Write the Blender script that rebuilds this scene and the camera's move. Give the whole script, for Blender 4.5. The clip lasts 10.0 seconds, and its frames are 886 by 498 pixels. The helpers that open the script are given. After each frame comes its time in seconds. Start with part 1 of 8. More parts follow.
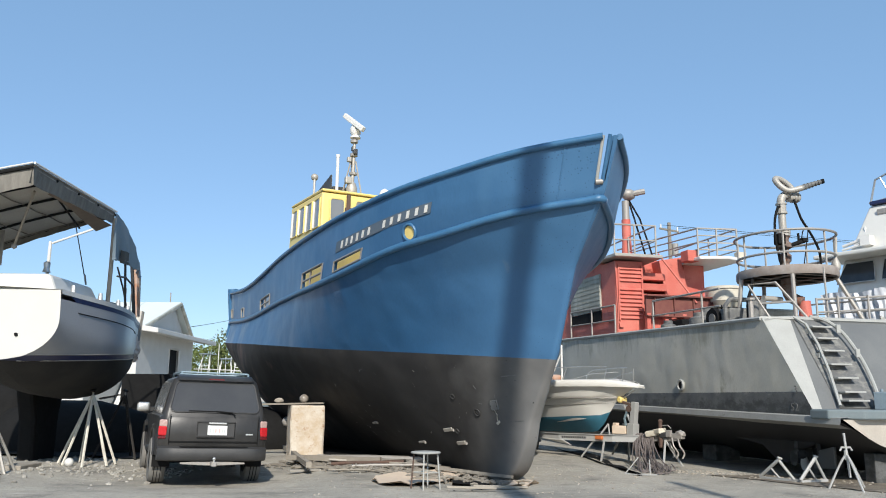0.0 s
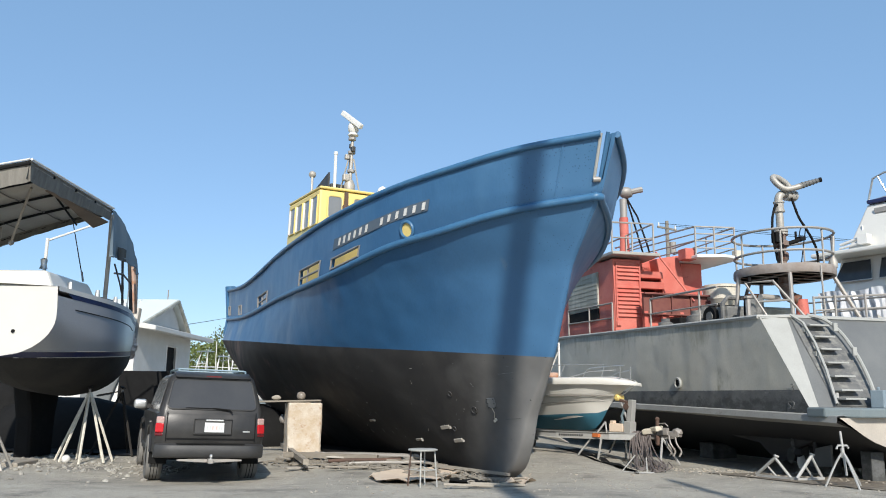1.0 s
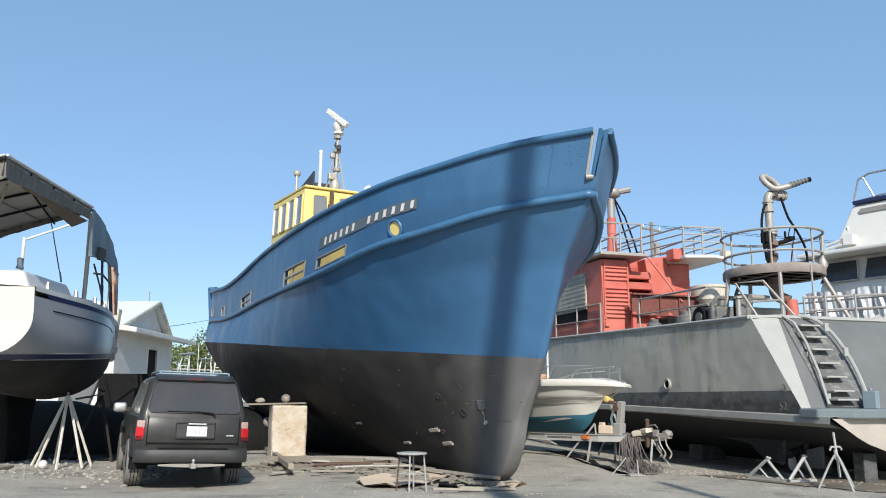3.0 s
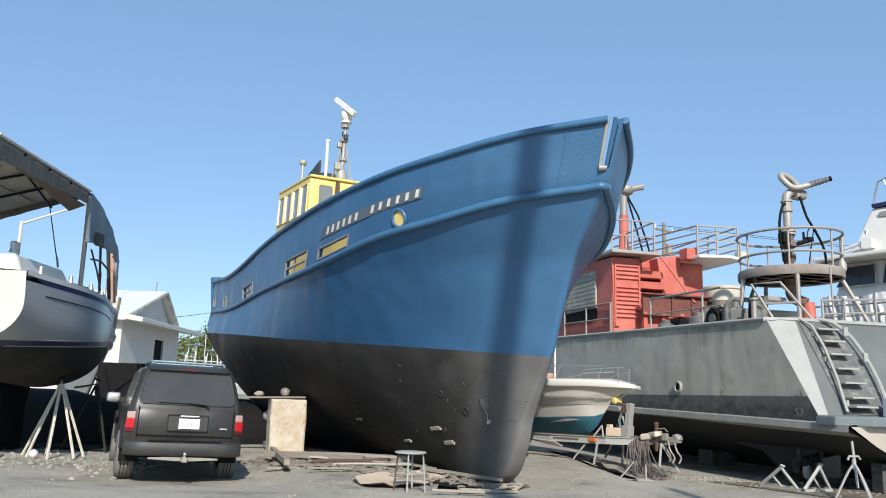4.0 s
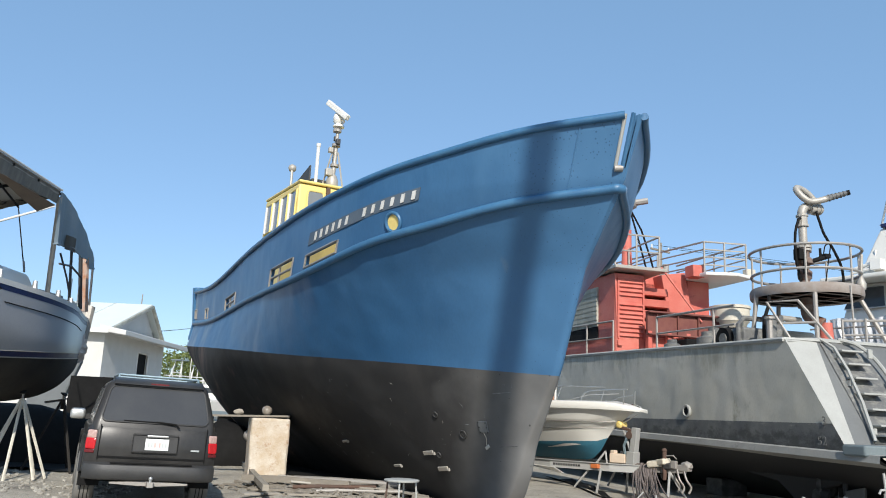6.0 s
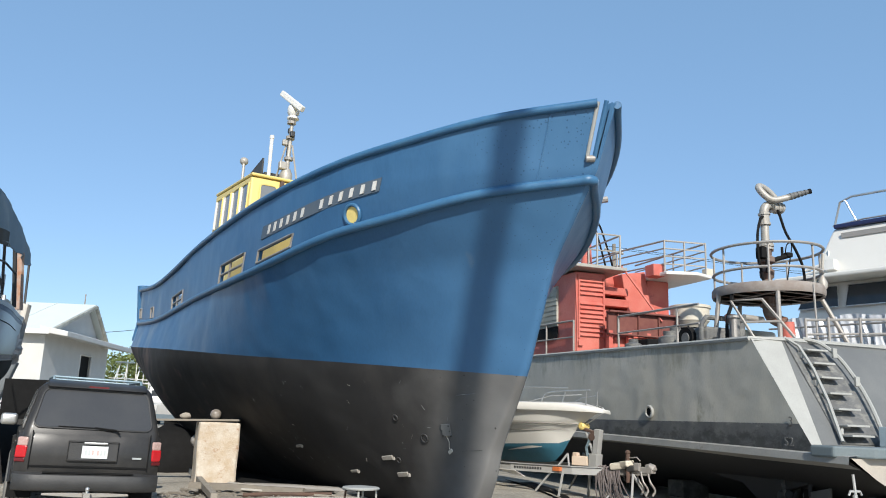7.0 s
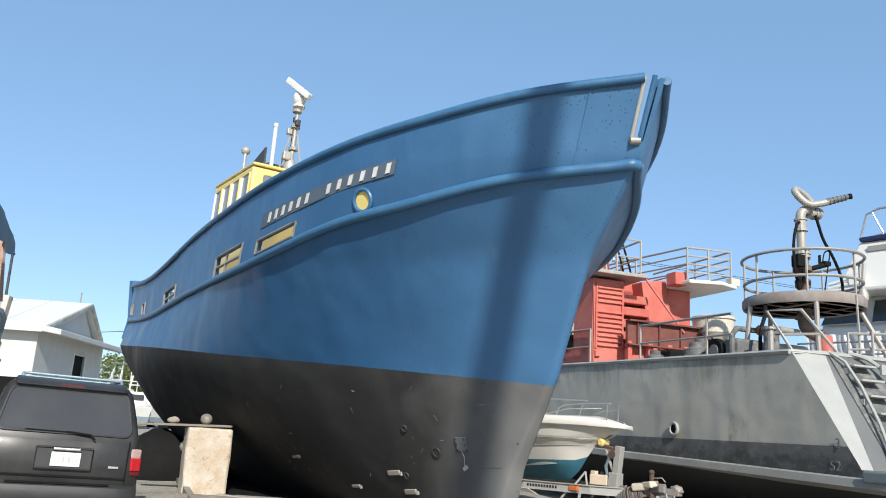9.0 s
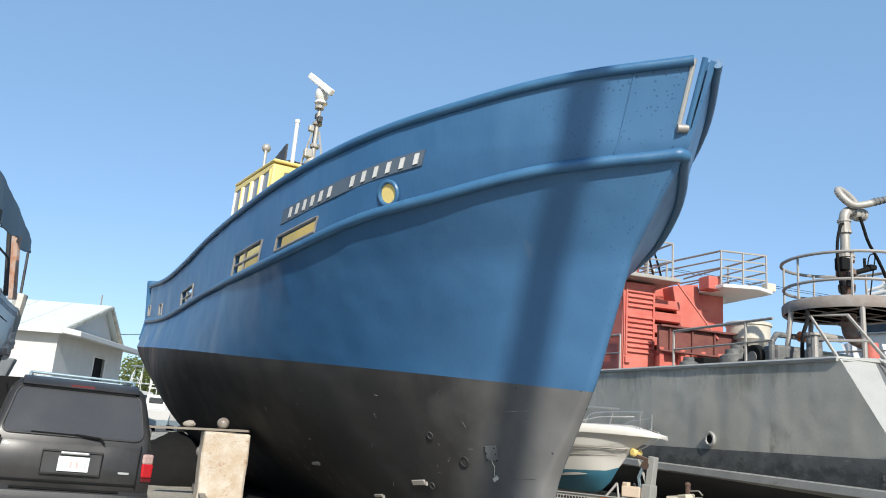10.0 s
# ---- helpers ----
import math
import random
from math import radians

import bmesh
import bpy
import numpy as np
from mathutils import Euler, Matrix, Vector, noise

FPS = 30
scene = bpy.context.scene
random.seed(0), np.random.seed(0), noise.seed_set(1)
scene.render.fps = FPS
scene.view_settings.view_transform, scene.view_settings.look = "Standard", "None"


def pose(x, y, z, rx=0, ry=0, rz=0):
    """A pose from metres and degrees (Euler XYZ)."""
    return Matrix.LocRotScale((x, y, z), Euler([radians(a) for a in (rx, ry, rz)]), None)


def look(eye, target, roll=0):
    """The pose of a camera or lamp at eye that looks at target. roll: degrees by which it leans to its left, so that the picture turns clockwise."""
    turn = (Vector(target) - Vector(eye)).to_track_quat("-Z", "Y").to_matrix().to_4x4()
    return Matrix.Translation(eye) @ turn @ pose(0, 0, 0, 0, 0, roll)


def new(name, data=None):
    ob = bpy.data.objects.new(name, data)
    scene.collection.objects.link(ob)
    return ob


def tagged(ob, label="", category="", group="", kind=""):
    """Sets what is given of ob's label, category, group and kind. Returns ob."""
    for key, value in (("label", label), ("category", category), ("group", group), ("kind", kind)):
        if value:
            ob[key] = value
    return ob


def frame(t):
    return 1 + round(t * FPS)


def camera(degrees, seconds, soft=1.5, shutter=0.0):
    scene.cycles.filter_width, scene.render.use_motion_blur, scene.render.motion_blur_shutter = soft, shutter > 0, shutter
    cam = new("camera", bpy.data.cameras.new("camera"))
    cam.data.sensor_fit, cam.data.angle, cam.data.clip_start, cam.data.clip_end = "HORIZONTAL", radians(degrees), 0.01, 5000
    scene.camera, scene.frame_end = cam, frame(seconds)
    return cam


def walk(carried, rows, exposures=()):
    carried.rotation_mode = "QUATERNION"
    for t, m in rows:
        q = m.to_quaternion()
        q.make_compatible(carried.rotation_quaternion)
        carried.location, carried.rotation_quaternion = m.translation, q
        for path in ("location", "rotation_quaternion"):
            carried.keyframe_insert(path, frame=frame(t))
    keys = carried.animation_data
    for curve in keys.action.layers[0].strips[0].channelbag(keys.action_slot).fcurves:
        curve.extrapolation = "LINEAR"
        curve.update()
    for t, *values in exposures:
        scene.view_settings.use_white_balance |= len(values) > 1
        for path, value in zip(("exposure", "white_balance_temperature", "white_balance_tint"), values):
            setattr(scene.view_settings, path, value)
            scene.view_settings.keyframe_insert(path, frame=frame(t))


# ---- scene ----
cam = camera(57.7, 10.0, soft=1.0)
PATH = [
    (0, (-0.08, 0.181, 1.349), (-0.096, 2.147, 1.716), 0.4),
    (0.5, (-0.075, 0.192, 1.345), (-0.089, 2.156, 1.72), 0.8),
    (1, (-0.072, 0.187, 1.342), (-0.083, 2.154, 1.704), 0.5),
    (1.5, (-0.071, 0.187, 1.348), (-0.086, 2.155, 1.707), 0.4),
    (2, (-0.057, 0.174, 1.347), (-0.114, 2.137, 1.725), 1.6),
    (2.5, (-0.088, 0.289, 1.345), (-0.112, 2.259, 1.694), 1.8),
    (3, (-0.166, 0.483, 1.345), (-0.136, 2.449, 1.712), 0.3),
    (4.3, (-0.055, 1.155, 1.355), (-0.044, 3.122, 1.714), 2.2),
    (4.5, (-0.068, 1.247, 1.359), (-0.036, 3.213, 1.726), 2.3),
    (5, (-0.152, 1.593, 1.373), (-0.08, 3.544, 1.804), 1.7),
    (5.5, (-0.174, 1.851, 1.357), (-0.142, 3.807, 1.776), 2.8),
    (5.7, (-0.151, 1.966, 1.363), (-0.133, 3.923, 1.773), 2.6),
    (6.8, (-0.229, 2.679, 1.389), (-0.124, 4.634, 1.796), 1.9),
    (7, (-0.273, 2.779, 1.388), (-0.133, 4.731, 1.804), 2.1),
    (7.5, (-0.265, 3.05, 1.377), (-0.174, 4.997, 1.825), 3.2),
    (8, (-0.245, 3.356, 1.386), (-0.178, 5.308, 1.816), 3.5),
    (8.5, (-0.31, 3.72, 1.384), (-0.206, 5.674, 1.798), 4.1),
    (9, (-0.412, 4.033, 1.401), (-0.277, 5.98, 1.841), 3.6),
    (9.5, (-0.426, 4.34, 1.395), (-0.335, 6.273, 1.897), 3.3),
    (10, (-0.495, 4.661, 1.404), (-0.409, 6.607, 1.856), 4.3),
]
walk(cam, [(t, look(eye, target, roll)) for t, eye, target, roll in PATH], exposures=[(0, 0.28), (8.4, 0.29), (9.0, 0.37), (10.0, 0.37)])

# ---- world, sun ----
SUN_EL, SUN_AZ = radians(33), radians(173.7)  # azimuth clockwise from +y: the sun stands behind the first camera, to its right
sun_dir = Vector((math.sin(SUN_AZ) * math.cos(SUN_EL), math.cos(SUN_AZ) * math.cos(SUN_EL), math.sin(SUN_EL)))
world = bpy.data.worlds.new("sky")
scene.world = world
world.use_nodes = True
wn = world.node_tree.nodes
sky = wn.new("ShaderNodeTexSky")
sky.sky_type, sky.sun_disc, sky.sun_elevation, sky.sun_rotation = "NISHITA", False, SUN_EL, SUN_AZ
sky.air_density, sky.dust_density, sky.ozone_density = 0.8, 0.6, 1.8
tone = wn.new("ShaderNodeMix")
tone.data_type = "RGBA"
tone.inputs[0].default_value = 0.58
tone.inputs[7].default_value = (1.03, 1.97, 3.15, 1)
world.node_tree.links.new(sky.outputs[0], tone.inputs[6])
world.node_tree.links.new(tone.outputs[2], wn["Background"].inputs[0])
wn["Background"].inputs[1].default_value = 0.18
sun_data = bpy.data.lights.new("sun", "SUN")
sun_data.energy, sun_data.angle, sun_data.color = 4.45, radians(0.53), (1.0, 0.95, 0.87)
sun = new("sun", sun_data)
sun.matrix_world = look(sun_dir * 60, (0, 0, 0))


# ---- materials ----
def mat(name, base, rough=0.6, metal=0.0, other=None, amount=0.5, scale=2.0, grain=40.0, bump=0.15, stretch=(1, 1, 1),
        stain=None, stain_at=0.62, stain_scale=1.2, spec=0.5, grain_mix=0.25, coat=0.0, island=0.0, dent=0.0):
    """A painted or raw surface: base colour broken at two scales, stains with a shape of their own, fine relief."""
    m = bpy.data.materials.new(name)
    m.use_nodes = True
    nt = m.node_tree
    N, L = nt.nodes, nt.links
    b = N["Principled BSDF"]
    tc = N.new("ShaderNodeTexCoord")
    mp = N.new("ShaderNodeMapping")
    mp.inputs["Scale"].default_value = stretch
    L.new(tc.outputs["Object"], mp.inputs[0])

    def noise_tex(sc, det=5.0, ro=0.6):
        n = N.new("ShaderNodeTexNoise")
        n.inputs["Scale"].default_value, n.inputs["Detail"].default_value, n.inputs["Roughness"].default_value = sc, det, ro
        L.new(mp.outputs[0], n.inputs["Vector"])
        return n

    def ramp(src, a, c):
        r = N.new("ShaderNodeMapRange")
        r.inputs["From Min"].default_value, r.inputs["From Max"].default_value = a, c
        L.new(src, r.inputs["Value"])
        return r.outputs[0]

    def mixc(fac, a, c):
        x = N.new("ShaderNodeMix")
        x.data_type = "RGBA"
        for sock, v in ((x.inputs[0], fac), (x.inputs[6], a), (x.inputs[7], c)):
            if isinstance(v, (int, float)):
                sock.default_value = v
            elif isinstance(v, tuple):
                sock.default_value = (*v, 1)
            else:
                L.new(v, sock)
        return x.outputs[2]

    def times(a, k):
        x = N.new("ShaderNodeMath")
        x.operation = "MULTIPLY"
        L.new(a, x.inputs[0])
        if isinstance(k, (int, float)):
            x.inputs[1].default_value = k
        else:
            L.new(k, x.inputs[1])
        return x.outputs[0]

    big, fine = noise_tex(scale), noise_tex(grain, 3.0)
    other = other or tuple(c * 0.7 for c in base)
    col = mixc(times(ramp(big.outputs[0], 0.35, 0.68), amount), base, other)
    col = mixc(times(ramp(fine.outputs[0], 0.4, 0.75), grain_mix), col, tuple(c * 0.62 for c in base))
    if stain:
        st = noise_tex(stain_scale, 8.0, 0.7)
        col = mixc(ramp(st.outputs[0], stain_at, stain_at + 0.12), col, stain)
    if island:
        oi = N.new("ShaderNodeObjectInfo")
        hv = N.new("ShaderNodeHueSaturation")
        L.new(ramp(oi.outputs["Random"], 0, 1), hv.inputs["Fac"])
        hv.inputs["Value"].default_value = 1 - island
        L.new(col, hv.inputs["Color"])
        col = hv.outputs[0]
    L.new(col, b.inputs["Base Color"])
    rr = N.new("ShaderNodeMapRange")
    rr.inputs["To Min"].default_value, rr.inputs["To Max"].default_value = max(0.02, rough - 0.1), min(1, rough + 0.12)
    L.new(big.outputs[0], rr.inputs["Value"])
    L.new(rr.outputs[0], b.inputs["Roughness"])
    b.inputs["Metallic"].default_value = metal
    b.inputs["Specular IOR Level"].default_value = spec
    b.inputs["Coat Weight"].default_value = coat
    if bump:
        bp = N.new("ShaderNodeBump")
        bp.inputs["Strength"].default_value, bp.inputs["Distance"].default_value = bump, 0.02
        L.new(fine.outputs[0], bp.inputs["Height"])
        if dent:
            wave = N.new("ShaderNodeTexNoise")
            wave.inputs["Scale"].default_value, wave.inputs["Detail"].default_value = 1.3, 1.5
            L.new(tc.outputs["Object"], wave.inputs["Vector"])
            bd = N.new("ShaderNodeBump")
            bd.inputs["Strength"].default_value, bd.inputs["Distance"].default_value = 1.0, dent
            L.new(wave.outputs[0], bd.inputs["Height"])
            L.new(bd.outputs[0], bp.inputs["Normal"])
        L.new(bp.outputs[0], b.inputs["Normal"])
    return m


M = {}
M["blue"] = mat("hull_blue", (0.03, 0.104, 0.22), 0.4, other=(0.045, 0.13, 0.25), amount=0.6, scale=0.5, grain=30, bump=0.05, spec=0.4, stretch=(1, 1, 0.25), stain=(0.022, 0.075, 0.17), stain_at=0.7, stain_scale=7, dent=0.05)
M["blue_rail"] = mat("rail_blue", (0.035, 0.12, 0.24), 0.4, other=(0.07, 0.19, 0.31), scale=3, stain=(0.3, 0.36, 0.42), stain_at=0.72, stain_scale=6)
M["black"] = mat("antifouling_black", (0.025, 0.025, 0.0255), 0.7, other=(0.042, 0.041, 0.04), amount=0.85, scale=0.7, grain=60, bump=0.12, stain=(0.06, 0.057, 0.053), stain_at=0.74, stain_scale=3, spec=0.15, dent=0.055)
M["black_bottom"] = mat("yacht_bottom_black", (0.022, 0.022, 0.022), 0.75, other=(0.045, 0.042, 0.038), amount=0.9, scale=1.8, bump=0.25, spec=0.2, stain=(0.1, 0.085, 0.07), stain_at=0.68, stain_scale=3)
M["underbody"] = mat("underbody_black", (0.04, 0.041, 0.043), 0.7, other=(0.06, 0.06, 0.06), scale=1.5, bump=0.2, spec=0.25)
M["yellow"] = mat("paint_yellow", (0.74, 0.57, 0.19), 0.5, other=(0.64, 0.51, 0.2), scale=2, bump=0.05)
M["white"] = mat("paint_white", (0.68, 0.67, 0.63), 0.45, other=(0.54, 0.52, 0.48), scale=1.5, bump=0.05)
M["gel"] = mat("gelcoat_white", (0.63, 0.615, 0.57), 0.35, other=(0.57, 0.55, 0.49), scale=0.8, bump=0.02, grain_mix=0.08, stain=(0.5, 0.47, 0.4), stain_at=0.66, stain_scale=2.5)
M["grey"] = mat("hull_grey", (0.44, 0.425, 0.365), 0.6, other=(0.53, 0.51, 0.445), amount=0.9, scale=0.9, stretch=(1, 1, 0.4), stain=(0.24, 0.235, 0.18), stain_at=0.61, stain_scale=1.1, bump=0.08, dent=0.05)
M["grey_dark"] = mat("boot_grey", (0.09, 0.092, 0.094), 0.7, other=(0.16, 0.16, 0.15), amount=0.9, scale=2, stain=(0.2, 0.2, 0.18), stain_at=0.68, stain_scale=4)
M["grey_light"] = mat("deck_grey_light", (0.37, 0.37, 0.345), 0.6, other=(0.29, 0.29, 0.265), scale=2, stain=(0.28, 0.25, 0.2), stain_at=0.68, stain_scale=3)
M["chine"] = mat("chine_grey", (0.25, 0.25, 0.235), 0.65, other=(0.34, 0.335, 0.31), amount=0.9, scale=1.6, stain=(0.16, 0.15, 0.13), stain_at=0.6, stain_scale=2.5)
M["red"] = mat("paint_red", (0.5, 0.108, 0.078), 0.65, other=(0.57, 0.19, 0.145), amount=0.8, scale=1.6, stain=(0.24, 0.055, 0.045), stain_at=0.6, stain_scale=2.6, bump=0.2)
M["rust"] = mat("rusty_steel", (0.085, 0.055, 0.042), 0.85, other=(0.15, 0.08, 0.055), scale=4, bump=0.4)
M["steel"] = mat("galvanised", (0.33, 0.305, 0.275), 0.55, metal=0.3, other=(0.3, 0.29, 0.27), scale=5, stain=(0.2, 0.12, 0.08), stain_at=0.7, stain_scale=8)
M["steel_pale"] = mat("galvanised_pale", (0.42, 0.42, 0.4), 0.5, metal=0.25, other=(0.33, 0.32, 0.3), scale=4, stain=(0.2, 0.14, 0.1), stain_at=0.72, stain_scale=6)
M["stand_white"] = mat("stand_white", (0.62, 0.59, 0.5), 0.7, other=(0.45, 0.42, 0.35), amount=0.9, scale=5, stain=(0.28, 0.2, 0.13), stain_at=0.68, stain_scale=6)
M["alu"] = mat("bare_aluminium", (0.6, 0.6, 0.58), 0.38, metal=0.8, other=(0.45, 0.45, 0.43), scale=4)
M["concrete"] = mat("concrete", (0.48, 0.38, 0.27), 0.92, other=(0.6, 0.55, 0.47), amount=1.0, scale=4.5, grain=38, bump=0.5, stain=(0.36, 0.22, 0.13), stain_at=0.57, stain_scale=6, grain_mix=0.2, dent=0.06)
M["wood"] = mat("weathered_wood", (0.38, 0.34, 0.28), 0.85, other=(0.25, 0.22, 0.18), scale=2, stretch=(1, 8, 8), bump=0.4, island=0.4)
M["crib"] = mat("dark_timber", (0.022, 0.019, 0.016), 0.9, other=(0.014, 0.012, 0.01), scale=3, bump=0.3)
M["floatm"] = mat("float_brown", (0.2, 0.17, 0.14), 0.3, other=(0.34, 0.31, 0.27), amount=0.9, scale=6, bump=0.1)
M["ply"] = mat("cardboard", (0.62, 0.5, 0.38), 0.9, other=(0.52, 0.42, 0.32), scale=3)
M["tyre"] = mat("tyre_rubber", (0.15, 0.143, 0.13), 0.9, other=(0.22, 0.21, 0.19), scale=5, bump=0.4)
M["suv"] = mat("car_paint_black", (0.024, 0.0235, 0.023), 0.34, other=(0.05, 0.047, 0.043), amount=0.8, scale=2.2, bump=0.02, coat=0.15, spec=0.3, stain=(0.05, 0.047, 0.042), stain_at=0.66, stain_scale=5)
M["bumper"] = mat("bumper_grey", (0.032, 0.032, 0.032), 0.55, other=(0.06, 0.058, 0.055), scale=4)
M["tint"] = mat("tinted_glass", (0.045, 0.046, 0.048), 0.14, other=(0.07, 0.07, 0.068), scale=1.5, bump=0.0, grain_mix=0.1)
M["pane"] = mat("dark_pane", (0.03, 0.035, 0.04), 0.08, other=(0.06, 0.065, 0.07), scale=2, bump=0.0)
M["redlens"] = mat("red_lens", (0.5, 0.015, 0.02), 0.2, other=(0.35, 0.01, 0.015), scale=30, bump=0.1)
M["clearlens"] = mat("clear_lens", (0.42, 0.27, 0.24), 0.25, other=(0.5, 0.38, 0.33), scale=30, bump=0.1)
M["ink"] = mat("plate_ink", (0.52, 0.55, 0.53), 0.5, scale=8)
M["darkred"] = mat("dark_red_lens", (0.12, 0.012, 0.014), 0.25, scale=20)
M["cast"] = mat("cast_pale", (0.4, 0.375, 0.33), 0.5, metal=0.2, other=(0.29, 0.265, 0.23), scale=5, stain=(0.22, 0.15, 0.1), stain_at=0.66, stain_scale=7)
M["plate"] = mat("plate_white", (0.72, 0.74, 0.72), 0.45, scale=8)
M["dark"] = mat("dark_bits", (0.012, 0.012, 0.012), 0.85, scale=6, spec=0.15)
M["transom_grey"] = mat("transom_grey", (0.115, 0.12, 0.12), 0.65, other=(0.155, 0.16, 0.155), amount=0.8, scale=1.5, bump=0.08)
M["tarp_dark"] = mat("tarp_dark", (0.14, 0.13, 0.112), 0.85, other=(0.23, 0.215, 0.185), amount=0.9, scale=3, bump=0.2, stretch=(3, 3, 0.6), stain=(0.05, 0.046, 0.04), stain_at=0.6, stain_scale=2)
M["tarp_brown"] = mat("tarp_brown", (0.2, 0.15, 0.105), 0.85, other=(0.14, 0.1, 0.075), scale=3)
M["tarp"] = mat("tarp_grey", (0.34, 0.31, 0.265), 0.8, other=(0.48, 0.46, 0.41), scale=1.5, bump=0.15, stain=(0.16, 0.14, 0.11), stain_at=0.66, stain_scale=2)
M["canvas"] = mat("canvas_blue", (0.19, 0.245, 0.28), 0.85, other=(0.27, 0.32, 0.34), scale=2)
M["silver"] = mat("hull_pale_grey", (0.34, 0.345, 0.355), 0.3, other=(0.4, 0.405, 0.41), scale=0.8, bump=0.03)
M["navy"] = mat("navy_stripe", (0.015, 0.022, 0.08), 0.4, scale=3)
M["teal"] = mat("bottom_teal", (0.03, 0.13, 0.19), 0.6, other=(0.05, 0.2, 0.28), scale=2)
M["wall"] = mat("wall_white", (0.56, 0.55, 0.52), 0.8, other=(0.47, 0.46, 0.43), scale=1.0, bump=0.2)
M["roof"] = mat("roof_pale", (0.62, 0.66, 0.62), 0.5, other=(0.7, 0.72, 0.68), scale=1, bump=0.05)
M["leaf"] = mat("foliage", (0.12, 0.16, 0.04), 0.7, other=(0.19, 0.2, 0.06), scale=3, island=0.3)
M["bark"] = mat("bark", (0.16, 0.13, 0.1), 0.9, scale=6)
M["tank"] = mat("tank_plastic", (0.58, 0.53, 0.43), 0.6, other=(0.48, 0.43, 0.34), scale=3)
M["film"] = mat("plastic_sheet", (0.55, 0.56, 0.57), 0.25, other=(0.36, 0.37, 0.39), amount=0.9, scale=5, stretch=(1, 1, 0.3))
M["hose"] = mat("hose_grey", (0.15, 0.125, 0.115), 0.7, scale=6)
M["orange"] = mat("orange_paint", (0.6, 0.17, 0.05), 0.5, scale=5)
M["orange_worn"] = mat("orange_worn", (0.42, 0.2, 0.11), 0.8, other=(0.5, 0.42, 0.36), amount=0.9, scale=6)
M["rack"] = mat("rack_pale_blue", (0.2, 0.28, 0.32), 0.4, metal=0.3, other=(0.4, 0.48, 0.5), scale=6)
M["plate_tint"] = mat("plate_tint", (0.6, 0.42, 0.38), 0.5, scale=8)
M["pane_grey"] = mat("hazy_pane", (0.16, 0.17, 0.18), 0.15, other=(0.22, 0.23, 0.24), scale=1.5, bump=0.0, grain_mix=0.05)
M["platform"] = mat("platform_grey", (0.3, 0.275, 0.25), 0.8, other=(0.2, 0.15, 0.12), amount=0.9, scale=3, bump=0.2)
M["dull_red"] = mat("dull_red", (0.14, 0.04, 0.033), 0.75, other=(0.2, 0.075, 0.055), amount=0.9, scale=4, bump=0.2)
M["platform_under"] = mat("platform_rusty", (0.1, 0.062, 0.045), 0.85, other=(0.17, 0.085, 0.05), amount=0.9, scale=5, bump=0.3)
M["rust_dull"] = mat("rust_stained_cast", (0.15, 0.1, 0.08), 0.75, other=(0.24, 0.2, 0.17), amount=0.9, scale=6, bump=0.25, stain=(0.16, 0.06, 0.03), stain_at=0.5, stain_scale=5)
M["scar"] = mat("torn_laminate", (0.62, 0.5, 0.42), 0.9, other=(0.72, 0.68, 0.62), amount=1.0, scale=9, bump=0.5, stain=(0.3, 0.12, 0.07), stain_at=0.6, stain_scale=7)
M["mark"] = mat("worn_mark", (0.17, 0.17, 0.16), 0.7, other=(0.1, 0.1, 0.095), amount=0.9, scale=14)
M["dirt"] = mat("damp_dirt", (0.2, 0.17, 0.125), 0.95, other=(0.12, 0.1, 0.08), amount=1.0, scale=3, grain=45, bump=0.6, stain=(0.33, 0.3, 0.24), stain_at=0.58, stain_scale=5, grain_mix=0.3)
M["rubble"] = mat("chalky_rubble", (0.4, 0.38, 0.33), 0.92, other=(0.2, 0.185, 0.16), amount=1.0, scale=3, bump=0.4, island=0.5)
M["stone"] = mat("pale_stone", (0.38, 0.34, 0.28), 0.9, other=(0.25, 0.225, 0.185), scale=4, bump=0.4, island=0.4)


